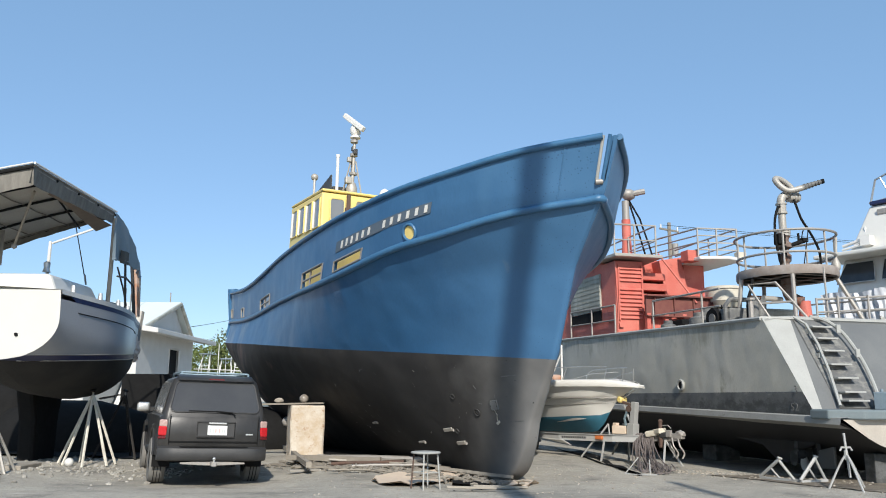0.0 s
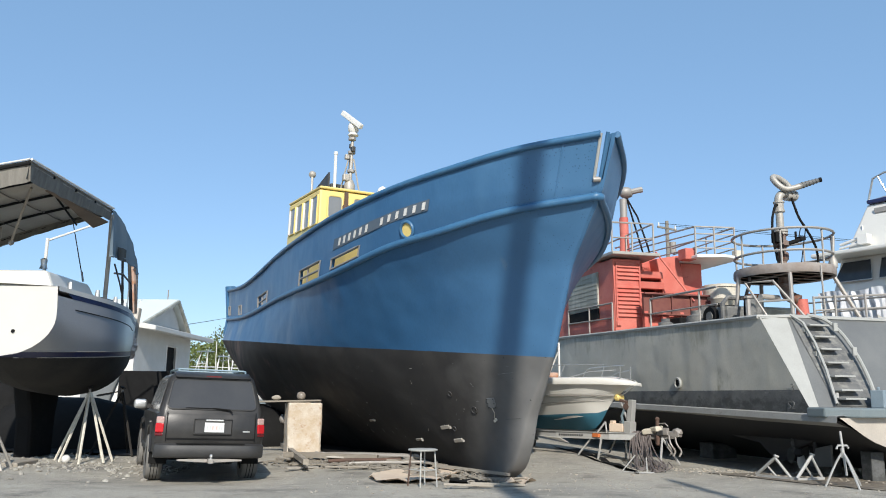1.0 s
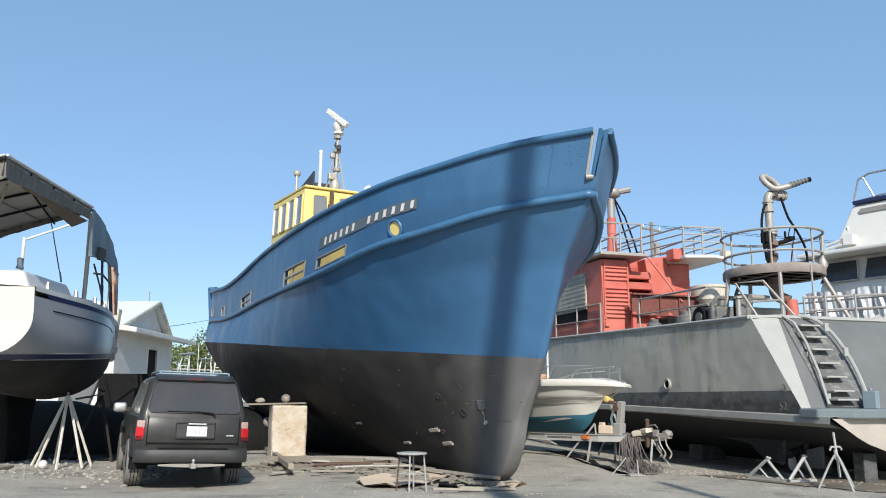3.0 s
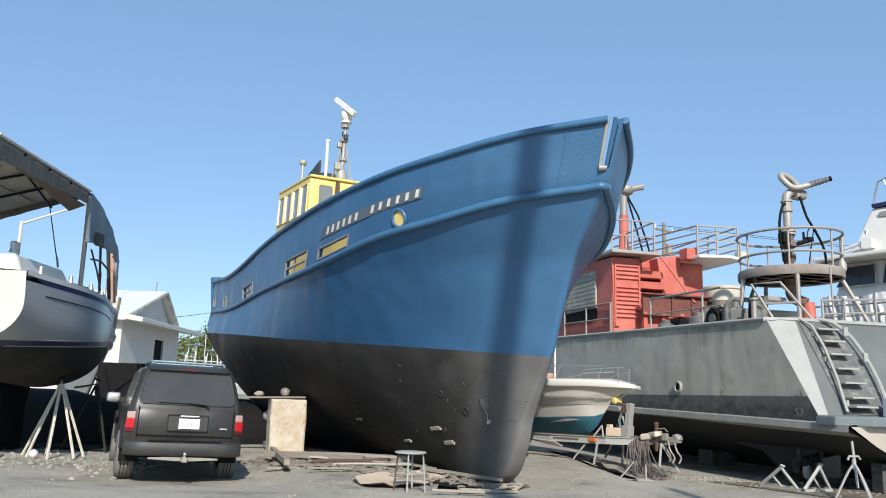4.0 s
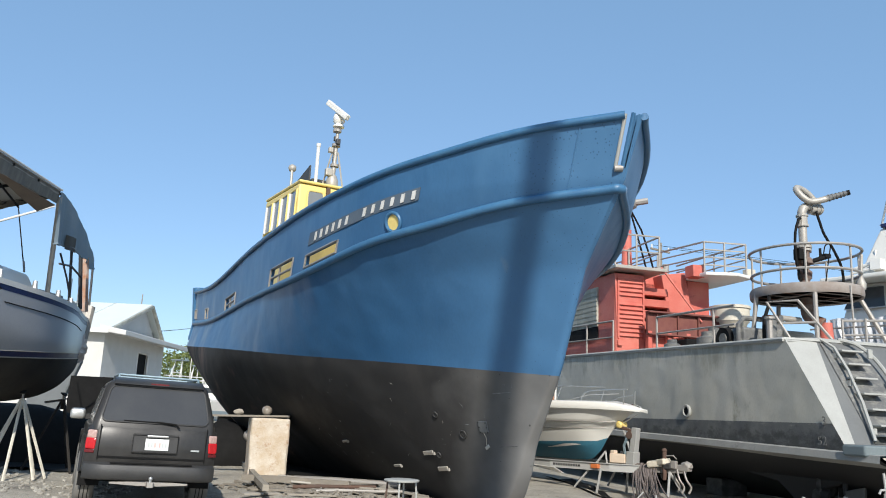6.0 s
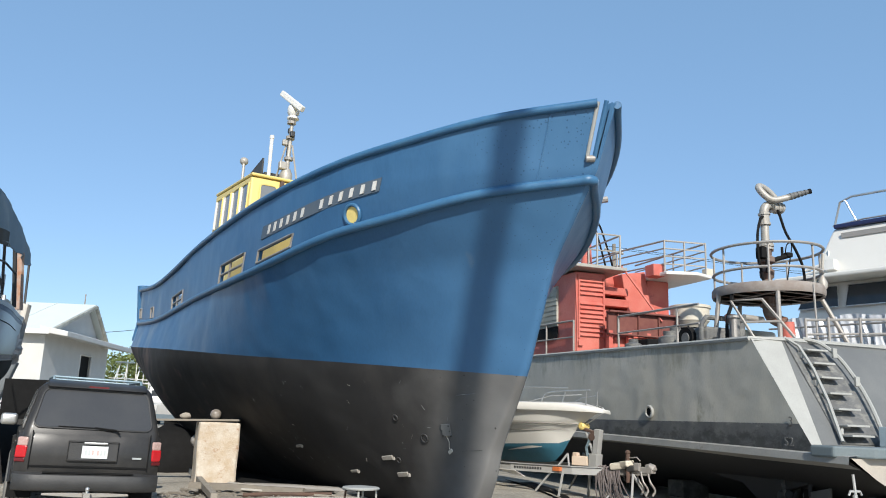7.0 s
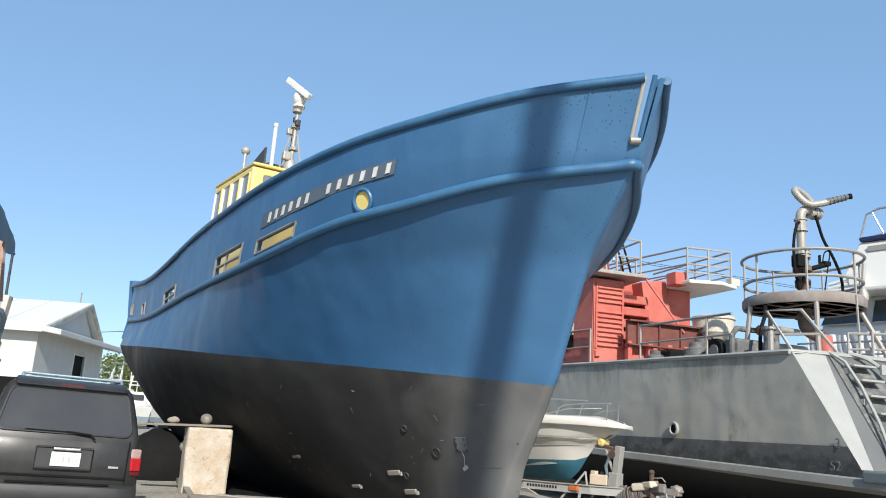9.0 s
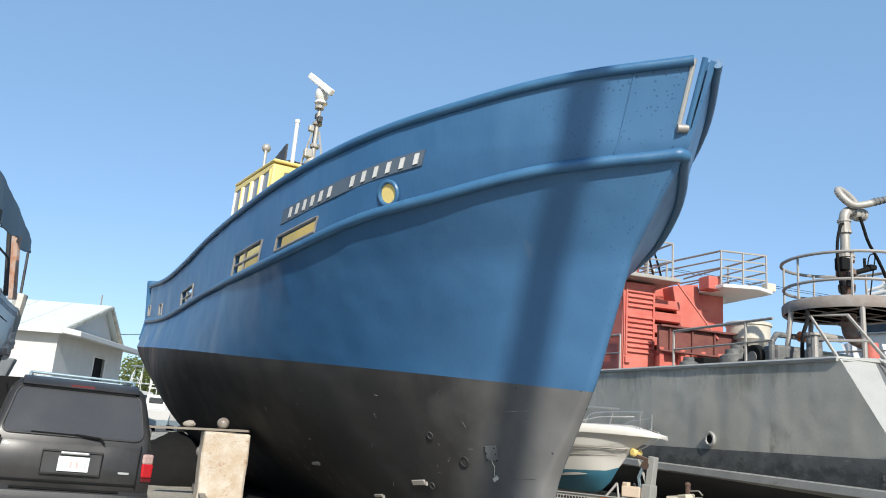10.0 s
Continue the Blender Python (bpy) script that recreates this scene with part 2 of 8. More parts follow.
def paint_spots(m, scale, size, reach, colour):
    """Blistered spots on a hull, thinning out over reach metres from the stem."""
    nt = m.node_tree
    N, L = nt.nodes, nt.links
    b = N["Principled BSDF"]
    old = b.inputs["Base Color"].links[0].from_socket
    tc = N.new("ShaderNodeTexCoord")
    vo = N.new("ShaderNodeTexVoronoi")
    vo.inputs["Scale"].default_value = scale
    L.new(tc.outputs["Object"], vo.inputs["Vector"])
    sep = N.new("ShaderNodeSeparateXYZ")
    L.new(tc.outputs["Object"], sep.inputs[0])
    fade = N.new("ShaderNodeMapRange")
    fade.inputs["From Min"].default_value, fade.inputs["From Max"].default_value = 0.2, reach
    fade.inputs["To Min"].default_value, fade.inputs["To Max"].default_value = size, 0.0
    L.new(sep.outputs[0], fade.inputs["Value"])
    no = N.new("ShaderNodeTexNoise")
    no.inputs["Scale"].default_value = 2.2
    L.new(tc.outputs["Object"], no.inputs["Vector"])
    mul = N.new("ShaderNodeMath")
    mul.operation = "MULTIPLY"
    L.new(fade.outputs[0], mul.inputs[0])
    L.new(no.outputs[0], mul.inputs[1])
    less = N.new("ShaderNodeMath")
    less.operation = "LESS_THAN"
    L.new(vo.outputs["Distance"], less.inputs[0])
    L.new(mul.outputs[0], less.inputs[1])
    half = N.new("ShaderNodeMath")
    half.operation = "MULTIPLY"
    half.inputs[1].default_value = 0.7
    L.new(less.outputs[0], half.inputs[0])
    mx = N.new("ShaderNodeMix")
    mx.data_type = "RGBA"
    L.new(half.outputs[0], mx.inputs[0])
    L.new(old, mx.inputs[6])
    mx.inputs[7].default_value = (*colour, 1)
    L.new(mx.outputs[2], b.inputs["Base Color"])


def aft_rust(m, start, colour):
    """Red-brown weathering that breaks out of the paint towards the stern."""
    nt = m.node_tree
    N, L = nt.nodes, nt.links
    b = N["Principled BSDF"]
    old = b.inputs["Base Color"].links[0].from_socket
    tc = N.new("ShaderNodeTexCoord")
    mp = N.new("ShaderNodeMapping")
    mp.inputs["Scale"].default_value = (1.6, 1.6, 0.8)
    L.new(tc.outputs["Object"], mp.inputs[0])
    no = N.new("ShaderNodeTexNoise")
    no.inputs["Scale"].default_value, no.inputs["Detail"].default_value = 1.3, 9
    L.new(mp.outputs[0], no.inputs["Vector"])
    sep = N.new("ShaderNodeSeparateXYZ")
    L.new(tc.outputs["Object"], sep.inputs[0])
    low = N.new("ShaderNodeMapRange")
    low.inputs["From Min"].default_value, low.inputs["From Max"].default_value = start, start + 7
    low.inputs["To Min"].default_value, low.inputs["To Max"].default_value = -0.2, 0.16
    L.new(sep.outputs[0], low.inputs["Value"])
    add = N.new("ShaderNodeMath")
    L.new(no.outputs[0], add.inputs[0])
    L.new(low.outputs[0], add.inputs[1])
    r = N.new("ShaderNodeMapRange")
    r.inputs["From Min"].default_value, r.inputs["From Max"].default_value = 0.5, 0.68
    L.new(add.outputs[0], r.inputs["Value"])
    mx = N.new("ShaderNodeMix")
    mx.data_type = "RGBA"
    L.new(r.outputs[0], mx.inputs[0])
    L.new(old, mx.inputs[6])
    mx.inputs[7].default_value = (*colour, 1)
    L.new(mx.outputs[2], b.inputs["Base Color"])


def grime(m, colour, lo, hi, scale, at, stretch):
    """Dirt that gathers in blotches between two heights of a thing."""
    nt = m.node_tree
    N, L = nt.nodes, nt.links
    b = N["Principled BSDF"]
    old = b.inputs["Base Color"].links[0].from_socket
    tc = N.new("ShaderNodeTexCoord")
    mp = N.new("ShaderNodeMapping")
    mp.inputs["Scale"].default_value = stretch
    L.new(tc.outputs["Object"], mp.inputs[0])
    no = N.new("ShaderNodeTexNoise")
    no.inputs["Scale"].default_value, no.inputs["Detail"].default_value, no.inputs["Roughness"].default_value = scale, 8, 0.7
    L.new(mp.outputs[0], no.inputs["Vector"])
    sep = N.new("ShaderNodeSeparateXYZ")
    L.new(tc.outputs["Object"], sep.inputs[0])
    z = N.new("ShaderNodeMapRange")
    z.inputs["From Min"].default_value, z.inputs["From Max"].default_value = lo, hi
    z.inputs["To Min"].default_value, z.inputs["To Max"].default_value = -0.15, 0.12
    L.new(sep.outputs[2], z.inputs["Value"])
    add = N.new("ShaderNodeMath")
    L.new(no.outputs[0], add.inputs[0])
    L.new(z.outputs[0], add.inputs[1])
    r = N.new("ShaderNodeMapRange")
    r.inputs["From Min"].default_value, r.inputs["From Max"].default_value = at, at + 0.16
    r.inputs["To Max"].default_value = 0.75
    L.new(add.outputs[0], r.inputs["Value"])
    mx = N.new("ShaderNodeMix")
    mx.data_type = "RGBA"
    L.new(r.outputs[0], mx.inputs[0])
    L.new(old, mx.inputs[6])
    mx.inputs[7].default_value = (*colour, 1)
    L.new(mx.outputs[2], b.inputs["Base Color"])


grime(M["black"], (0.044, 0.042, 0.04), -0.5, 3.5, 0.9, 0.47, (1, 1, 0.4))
grime(M["blue"], (0.05, 0.138, 0.262), 1.5, 6.0, 0.8, 0.47, (1, 1, 0.25))
grime(M["grey"], (0.24, 0.235, 0.185), 2.3, 3.2, 1.6, 0.52, (1, 1, 0.3))
grime(M["grey_dark"], (0.035, 0.037, 0.033), 1.6, 1.3, 3.0, 0.5, (1, 1, 1.4))
grime(M["grey_dark"], (0.24, 0.235, 0.21), 1.35, 1.6, 4.0, 0.6, (1, 1, 2))
def stem_lighten(m, colour, far, near):
    """Bow light painted in: ragged pale colour over the first metres from the stem."""
    nt = m.node_tree
    N, L = nt.nodes, nt.links
    b = N["Principled BSDF"]
    old = b.inputs["Base Color"].links[0].from_socket
    tc = N.new("ShaderNodeTexCoord")
    sep = N.new("ShaderNodeSeparateXYZ")
    L.new(tc.outputs["Object"], sep.inputs[0])
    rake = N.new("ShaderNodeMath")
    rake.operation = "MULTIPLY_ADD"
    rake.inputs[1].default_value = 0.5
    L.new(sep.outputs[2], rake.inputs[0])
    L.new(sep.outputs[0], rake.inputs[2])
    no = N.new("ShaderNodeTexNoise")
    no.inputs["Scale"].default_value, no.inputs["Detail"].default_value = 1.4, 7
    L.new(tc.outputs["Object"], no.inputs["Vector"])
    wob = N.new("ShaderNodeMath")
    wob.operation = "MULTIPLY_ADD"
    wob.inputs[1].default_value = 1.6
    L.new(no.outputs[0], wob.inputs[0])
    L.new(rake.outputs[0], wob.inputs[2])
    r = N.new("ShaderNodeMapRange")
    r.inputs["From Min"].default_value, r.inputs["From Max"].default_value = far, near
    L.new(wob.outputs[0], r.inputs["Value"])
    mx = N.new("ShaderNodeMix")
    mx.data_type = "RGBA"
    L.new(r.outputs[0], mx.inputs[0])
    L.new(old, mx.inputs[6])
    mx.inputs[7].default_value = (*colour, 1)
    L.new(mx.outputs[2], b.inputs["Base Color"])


# paler bow paint carries the stronger sun there, on black and blue
stem_lighten(M["black"], (0.2, 0.196, 0.187), 5.0, 2.9)
stem_lighten(M["blue"], (0.062, 0.16, 0.29), 5.4, 2.4)
aft_rust(M["blue"], 9.8, (0.115, 0.165, 0.23))
aft_rust(M["black"], 8.6, (0.105, 0.078, 0.068))
paint_spots(M["black"], 7.0, 0.36, 3.6, (0.012, 0.012, 0.012))
paint_spots(M["blue"], 17.0, 0.36, 2.9, (0.02, 0.066, 0.14))


# ---- geometry helpers ----
class Geo:
    """Gathers vertices and faces of one part, in its thing's own metres."""

    def __init__(self):
        self.v, self.f = [], []

    def add(self, verts, faces):
        n = len(self.v)
        self.v += [tuple(p) for p in verts]
        self.f += [tuple(i + n for i in fc) for fc in faces]
        return self

    def box(self, c, s, m=None):
        x, y, z = (k / 2 for k in s)
        pts = [Vector(p) for p in ((-x, -y, -z), (x, -y, -z), (x, y, -z), (-x, y, -z), (-x, -y, z), (x, -y, z), (x, y, z), (-x, y, z))]
        if m is not None:
            pts = [m.to_3x3() @ p for p in pts]
        return self.hexa([p + Vector(c) for p in pts])

    def hexa(self, p):
        return self.add(p, ((0, 3, 2, 1), (4, 5, 6, 7), (0, 1, 5, 4), (1, 2, 6, 5), (2, 3, 7, 6), (3, 0, 4, 7)))

    def slab(self, quad, depth):
        """A quad of four corners thickened by the vector depth."""
        q = [Vector(p) for p in quad]
        return self.hexa(q + [p + Vector(depth) for p in q])

    def tube(self, pts, r, n=8, closed=False, r2=None, caps=True):
        pts = [Vector(p) for p in pts]
        k = len(pts)
        rings, side = [], None
        for i, p in enumerate(pts):
            a = pts[(i - 1) % k] if closed or i else p
            b = pts[(i + 1) % k] if closed or i < k - 1 else p
            d = (b - a).normalized()
            if side is None:
                side = d.orthogonal().normalized()
            side = (side - d * side.dot(d)).normalized()
            up = d.cross(side)
            rr = r if r2 is None else r + (r2 - r) * i / (k - 1)
            rings.append([p + (side * math.cos(q) + up * math.sin(q)) * rr for q in (2 * math.pi * j / n for j in range(n))])
        verts = [p for ring in rings for p in ring]
        faces = []
        for i in range(k if closed else k - 1):
            a, b = i * n, ((i + 1) % k) * n
            faces += [(a + j, a + (j + 1) % n, b + (j + 1) % n, b + j) for j in range(n)]
        if caps and not closed:
            faces += [tuple(reversed(range(n))), tuple((k - 1) * n + j for j in range(n))]
        return self.add(verts, faces)

    def rod(self, a, b, r, n=8, r2=None):
        return self.tube([a, b], r, n, r2=r2)

    def grid(self, rows, closed=False):
        m = len(rows[0])
        verts = [p for row in rows for p in row]
        faces = []
        for i in range(len(rows) - 1):
            for j in range(m if closed else m - 1):
                a, b = i * m, (i + 1) * m
                faces.append((a + j, a + (j + 1) % m, b + (j + 1) % m, b + j))
        return self.add(verts, faces)

    def lathe(self, prof, c=(0, 0, 0), n=20, axis="z", cap=True):
        rows = []
        for r, h in prof:
            row = []
            for j in range(n):
                q = 2 * math.pi * j / n
                p = (r * math.cos(q), r * math.sin(q), h)
                p = p if axis == "z" else (h, p[0], p[1]) if axis == "x" else (p[1], h, p[0])
                row.append(Vector(p) + Vector(c))
            rows.append(row)
        k = len(self.v)
        self.grid(rows, True)
        if cap:
            self.f += [tuple(k + j for j in reversed(range(n))), tuple(k + (len(rows) - 1) * n + j for j in range(n))]
        return self

    def prism(self, poly, lo, hi, axis="x"):
        """A 2D outline pushed from lo to hi along an axis; the outline's own axes are the two others in order."""
        def place(p, h):
            return (h, p[0], p[1]) if axis == "x" else (p[0], h, p[1]) if axis == "y" else (p[0], p[1], h)
        n = len(poly)
        verts = [place(p, lo) for p in poly] + [place(p, hi) for p in poly]
        faces = [tuple(reversed(range(n))), tuple(range(n, 2 * n))] + [(j, (j + 1) % n, n + (j + 1) % n, n + j) for j in range(n)]
        return self.add(verts, faces)

    def blob(self, c, s, seed=0, rough=0.25, sub=1):
        bm = bmesh.new()
        bmesh.ops.create_icosphere(bm, subdivisions=sub, radius=1)
        rnd = random.Random(seed)
        verts = [Vector(c) + Vector((v.co.x * s[0], v.co.y * s[1], v.co.z * s[2])) * (1 + rnd.uniform(-rough, rough)) for v in bm.verts]
        faces = [tuple(v.index for v in f.verts) for f in bm.faces]
        bm.free()
        return self.add(verts, faces)


def part(name, geo, material, parent=None, label="", smooth=False, bevel=0.0, seg=2, fix=True, weld=0.0):
    """Links a Geo as one mesh object under a thing or a part."""
    me = bpy.data.meshes.new(name)
    bm = bmesh.new()
    vs = [bm.verts.new(p) for p in geo.v]
    for f in geo.f:
        if len(set(f)) > 2:
            try:
                bm.faces.new([vs[i] for i in dict.fromkeys(f)])
            except ValueError:
                pass
    if weld:
        bmesh.ops.remove_doubles(bm, verts=bm.verts, dist=weld)
    if fix:
        bmesh.ops.recalc_face_normals(bm, faces=bm.faces)
    if bevel:
        edges = [e for e in bm.edges if len(e.link_faces) == 2 and e.calc_face_angle(0) > 0.5]
        bmesh.ops.bevel(bm, geom=edges, offset=bevel, segments=seg, profile=0.5, affect="EDGES", clamp_overlap=True)
    bm.to_mesh(me)
    bm.free()
    me.materials.append(M[material] if isinstance(material, str) else material)
    if smooth:
        for p in me.polygons:
            p.use_smooth = True
        me.set_sharp_from_angle(angle=radians(38))
    ob = new(name, me)
    if parent is not None:
        ob.parent = parent
    if label:
        tagged(ob, label)
    return ob


def thing(name, m, label, category, group="", kind=""):
    """An Empty at the base of a thing; its parts hang under it."""
    ob = new(name)
    ob.matrix_world = m
    ob.empty_display_size = 0.2
    return tagged(ob, label, category, group, kind)


def lerp(table, x):
    for (a, p), (b, q) in zip(table, table[1:]):
        if x <= b:
            k = max(0.0, (x - a) / (b - a))
            return p + (q - p) * k
    return table[-1][1]


def smooth_lerp(table, x):
    """A Catmull-Rom line through the table."""
    xs = [a for a, _ in table]
    i = max(0, min(len(xs) - 2, next((k for k in range(len(xs) - 1) if x <= xs[k + 1]), len(xs) - 2)))
    p1, p2 = table[i][1], table[i + 1][1]
    h = xs[i + 1] - xs[i]
    t = max(0.0, min(1.0, (x - xs[i]) / h))
    m1 = (p2 - table[i - 1][1]) / (xs[i + 1] - xs[i - 1]) * h if i > 0 else p2 - p1
    m2 = (table[i + 2][1] - p1) / (xs[i + 2] - xs[i]) * h if i + 2 < len(xs) else p2 - p1
    return p1 * (2 * t**3 - 3 * t**2 + 1) + m1 * (t**3 - 2 * t**2 + t) + p2 * (3 * t**2 - 2 * t**3) + m2 * (t**3 - t**2)


def bend(pts, steps=5):
    """A soft line through the points."""
    pts = [Vector(p) for p in pts]
    fine = []
    for i in range(len(pts) - 1):
        p0, p1, p2, p3 = (pts[max(0, min(len(pts) - 1, i + k))] for k in (-1, 0, 1, 2))
        for j in range(steps):
            t = j / steps
            fine.append(0.5 * ((2 * p1) + (p2 - p0) * t + (2 * p0 - 5 * p1 + 4 * p2 - p3) * t * t + (3 * p1 - p0 - 3 * p2 + p3) * t**3))
    return fine + [pts[-1]]


def hump(x, y):
    """Height of the yard's ground."""
    k = max(0.0, min(1.0, (x - 2.0) / 3.0)) if y < 40 else 0
    return -0.15 * math.exp(-(((x + 4.7) / 2.2) ** 4 + ((y - 15.8) / 3.2) ** 4)) - 0.1 * math.exp(-((x - 1.3) ** 2 + (y - 14.9) ** 2) / 7.0) - 0.15 * k * k * (3 - 2 * k) + 0.025 * noise.noise((x * 0.35, y * 0.35, 0.3))


# ---- ground ----
def build_ground():
    g = Geo()
    xs = [-900, -300, -120, -60, -40, -30, -25] + [-22 + 0.5 * i for i in range(89)] + [25, 30, 40, 60, 120, 300, 900]
    ys = [-600, -200, -80, -40, -25, -15, -10, -6] + [-4 + 0.5 * i for i in range(89)] + [45, 50, 60, 80, 120, 300, 900, 2500]
    g.grid([[(x, y, hump(x, y) if -20 < x < 20 and -3 < y < 38 else 0) for x in xs] for y in ys])
    m = bpy.data.materials.new("yard_gravel")
    m.use_nodes = True
    nt = m.node_tree
    n, L = nt.nodes, nt.links
    b = n["Principled BSDF"]
    b.inputs["Roughness"].default_value = 0.95
    tc = n.new("ShaderNodeTexCoord")

    def tex(scale, detail, rough):
        t = n.new("ShaderNodeTexNoise")
        t.inputs["Scale"].default_value, t.inputs["Detail"].default_value, t.inputs["Roughness"].default_value = scale, detail, rough
        L.new(tc.outputs["Object"], t.inputs["Vector"])
        return t.outputs[0]

    def span(src, a, c):
        r = n.new("ShaderNodeMapRange")
        r.inputs["From Min"].default_value, r.inputs["From Max"].default_value = a, c
        L.new(src, r.inputs["Value"])
        return r.outputs[0]

    def mix(fac, a, c):
        x = n.new("ShaderNodeMix")
        x.data_type = "RGBA"
        L.new(fac, x.inputs[0])
        for sock, v in ((x.inputs[6], a), (x.inputs[7], c)):
            if isinstance(v, tuple):
                sock.default_value = (*v, 1)
            else:
                L.new(v, sock)
        return x.outputs[2]

    patches, grit, specks = tex(0.45, 6, 0.65), tex(14, 4, 0.7), tex(55, 2, 0.6)
    col = mix(span(patches, 0.38, 0.62), (0.4, 0.365, 0.3), (0.26, 0.238, 0.195))
    col = mix(span(tex(1.7, 5, 0.7), 0.56, 0.7), col, (0.47, 0.425, 0.345))
    col = mix(span(grit, 0.52, 0.72), col, (0.2, 0.19, 0.17))
    col = mix(span(tex(0.9, 8, 0.75), 0.56, 0.66), col, (0.15, 0.135, 0.115))
    col = mix(span(specks, 0.6, 0.7), col, (0.5, 0.475, 0.42))
    col = mix(span(tex(120, 2, 0.6), 0.58, 0.7), col, (0.12, 0.11, 0.1))
    L.new(col, b.inputs["Base Color"])
    bp = n.new("ShaderNodeBump")
    bp.inputs["Strength"].default_value, bp.inputs["Distance"].default_value = 0.7, 0.03
    L.new(grit, bp.inputs["Height"])
    L.new(bp.outputs[0], b.inputs["Normal"])
    ob = part("ground", g, m, None, smooth=True)
    tagged(ob, "pale dusty gravel yard with patches of worn asphalt", "ground", kind="structure")


build_ground()

# ---- the blue workboat ----
# stands with a slight heel to port
BOAT = Matrix.Translation((2.373, 12.48, 4.8)) @ pose(0, 0, 0, 0, 0, 116.52) @ pose(0, 0, 0, 0.47) @ Matrix.Translation((0, 0, -4.8))
LEN = 15.8
Z_TOP = [(0, 5.437), (1, 5.313), (2, 5.15), (3, 5.056), (4.5, 4.955), (6, 4.915), (9, 4.798), (14, 4.456), (23, 5.427)]
Z_RUB = [(0, 4.495), (1, 4.356), (2, 4.146), (3, 4.024), (4.5, 3.818), (6, 3.723), (9, 3.665), (14, 3.551), (23, 4.387)]
Z_WL = [(0, 2.011), (3, 2.192), (6.5, 2.396), (9.3, 2.583), (15.5, 2.99), (23, 3.501)]
STEM = [(-0.15, 3.1), (0, 2.72), (0.12, 2.52), (0.25, 2.4), (0.6, 2.2), (1, 2.071), (2.1, 1.405), (3.5, 0.875), (4.45, 0.157), (4.6, 0.06), (5.44, -0.262), (6, -0.47)]


def hull_half(U, z):
    """Half breadth of the blue hull at a station and height."""
    zw, zr, zt, zk = smooth_lerp(Z_WL, U), smooth_lerp(Z_RUB, U), smooth_lerp(Z_TOP, U), -0.08
    end = max(0.0, (U - 15) / 7.4)
    bt = 2.633 * (1 - max(0, 1 - U / 8.79) ** 4.22) * (1 - 0.05 * end * end)
    bw = 2.744 * (1 - max(0, 1 - U / 12.73) ** 2.465) * (1 - 0.12 * end * end)

    def nose(b, r):
        return math.sqrt(b * b + 2 * r * U * math.exp(-U / (2 * r)))

    if z >= zr:
        v = nose(bt - 0.04, 0.068 + 0.03 * (z - zr) / (zt - zr)) + 0.04 * (z - zr) / (zt - zr)
    elif z >= zw:
        w = ((z - zw) / (zr - zw)) ** (1.35 - 0.45 * max(0.0, min(1.0, (U - 1) / 4)))
        v = nose(bw, 0.056) * (1 - w) + nose(bt - 0.04, 0.068) * w
    else:
        x = (zw - z) / (zw - zk)
        full = 1.4 + 0.7 * max(0.0, min(1.0, (U - 10.5) / 2.0)) * max(0.0, min(1.0, (14.8 - U) / 2.2)) - 0.2 * max(0.0, min(1.0, (U - 13.8) / 1.8))
        v = nose(bw, 0.056) * (1 - x**full) + nose(0.13, 0.1) * x if U > 0 else 0
    rest = LEN - U
    if rest < 0.4:
        v = max(0.0, v - 0.4 + math.sqrt(max(0.0, 0.16 - (0.4 - rest) ** 2)))
    return v if U > 0 else 0.0


def hull_at(U, z, off=0.0, side=1):
    """A point of the blue hull's skin, off metres outwards."""
    def p(U, z):
        return Vector((U + lerp(STEM, z) * max(0.0, 1 - U / 12.78), hull_half(U, z), z))
    a = p(U, z)
    if off:
        n = (p(U + 0.05, z) - p(max(0, U - 0.05), z)).cross(p(U, z + 0.05) - p(U, z - 0.05)).normalized()
        n = n if n.y > 0 else -n
        a = a + n * off
    return Vector((a.x, a.y * side, a.z))


def z_at(U, f):
    """Height at fraction f of the bulwark."""
    return smooth_lerp(Z_RUB, U) + f * (smooth_lerp(Z_TOP, U) - smooth_lerp(Z_RUB, U))


STATIONS = [0, 0.002, 0.006, 0.015, 0.035, 0.07, 0.12, 0.2, 0.3, 0.42, 0.56, 0.72, 0.9, 1.1] + [1.35 + 0.25 * i for i in range(55)] + [15.1, 15.3, 15.42, 15.52, 15.61, 15.69, 15.75, 15.78, 15.8]
PORTS = [(4.11, 5.36, 0.09, 0.268), (6.06, 7.52, 0.05, 0.35), (10.54, 11.55, 0.05, 0.358), (13.63, 13.95, 0.1, 0.4), (15.15, 15.4, 0.14, 0.42)]


def SLOT(f):
    """Where the port bulwark begins, beside the open fairlead in the rounded bow."""
    return 0.075 if f > 0.271 else 0.0


def plating(p):
    """Weld-puckered plating: a few millimetres in and out."""
    k = min(1.0, p.x / 3) * (1 - 0.6 * max(0.0, min(1.0, (p.x - 8) / 4))) if p.x > 0 else 0
    d = 0.032 * noise.noise((p.x * 1.2 + p.z * 0.55, p.z * 0.3, 3.1)) + 0.007 * noise.noise((p.x * 3.6, p.z * 1.0, 7.7))
    return Vector((p.x, p.y + math.copysign(d * k, p.y), p.z)) if abs(p.y) > 0.05 else p


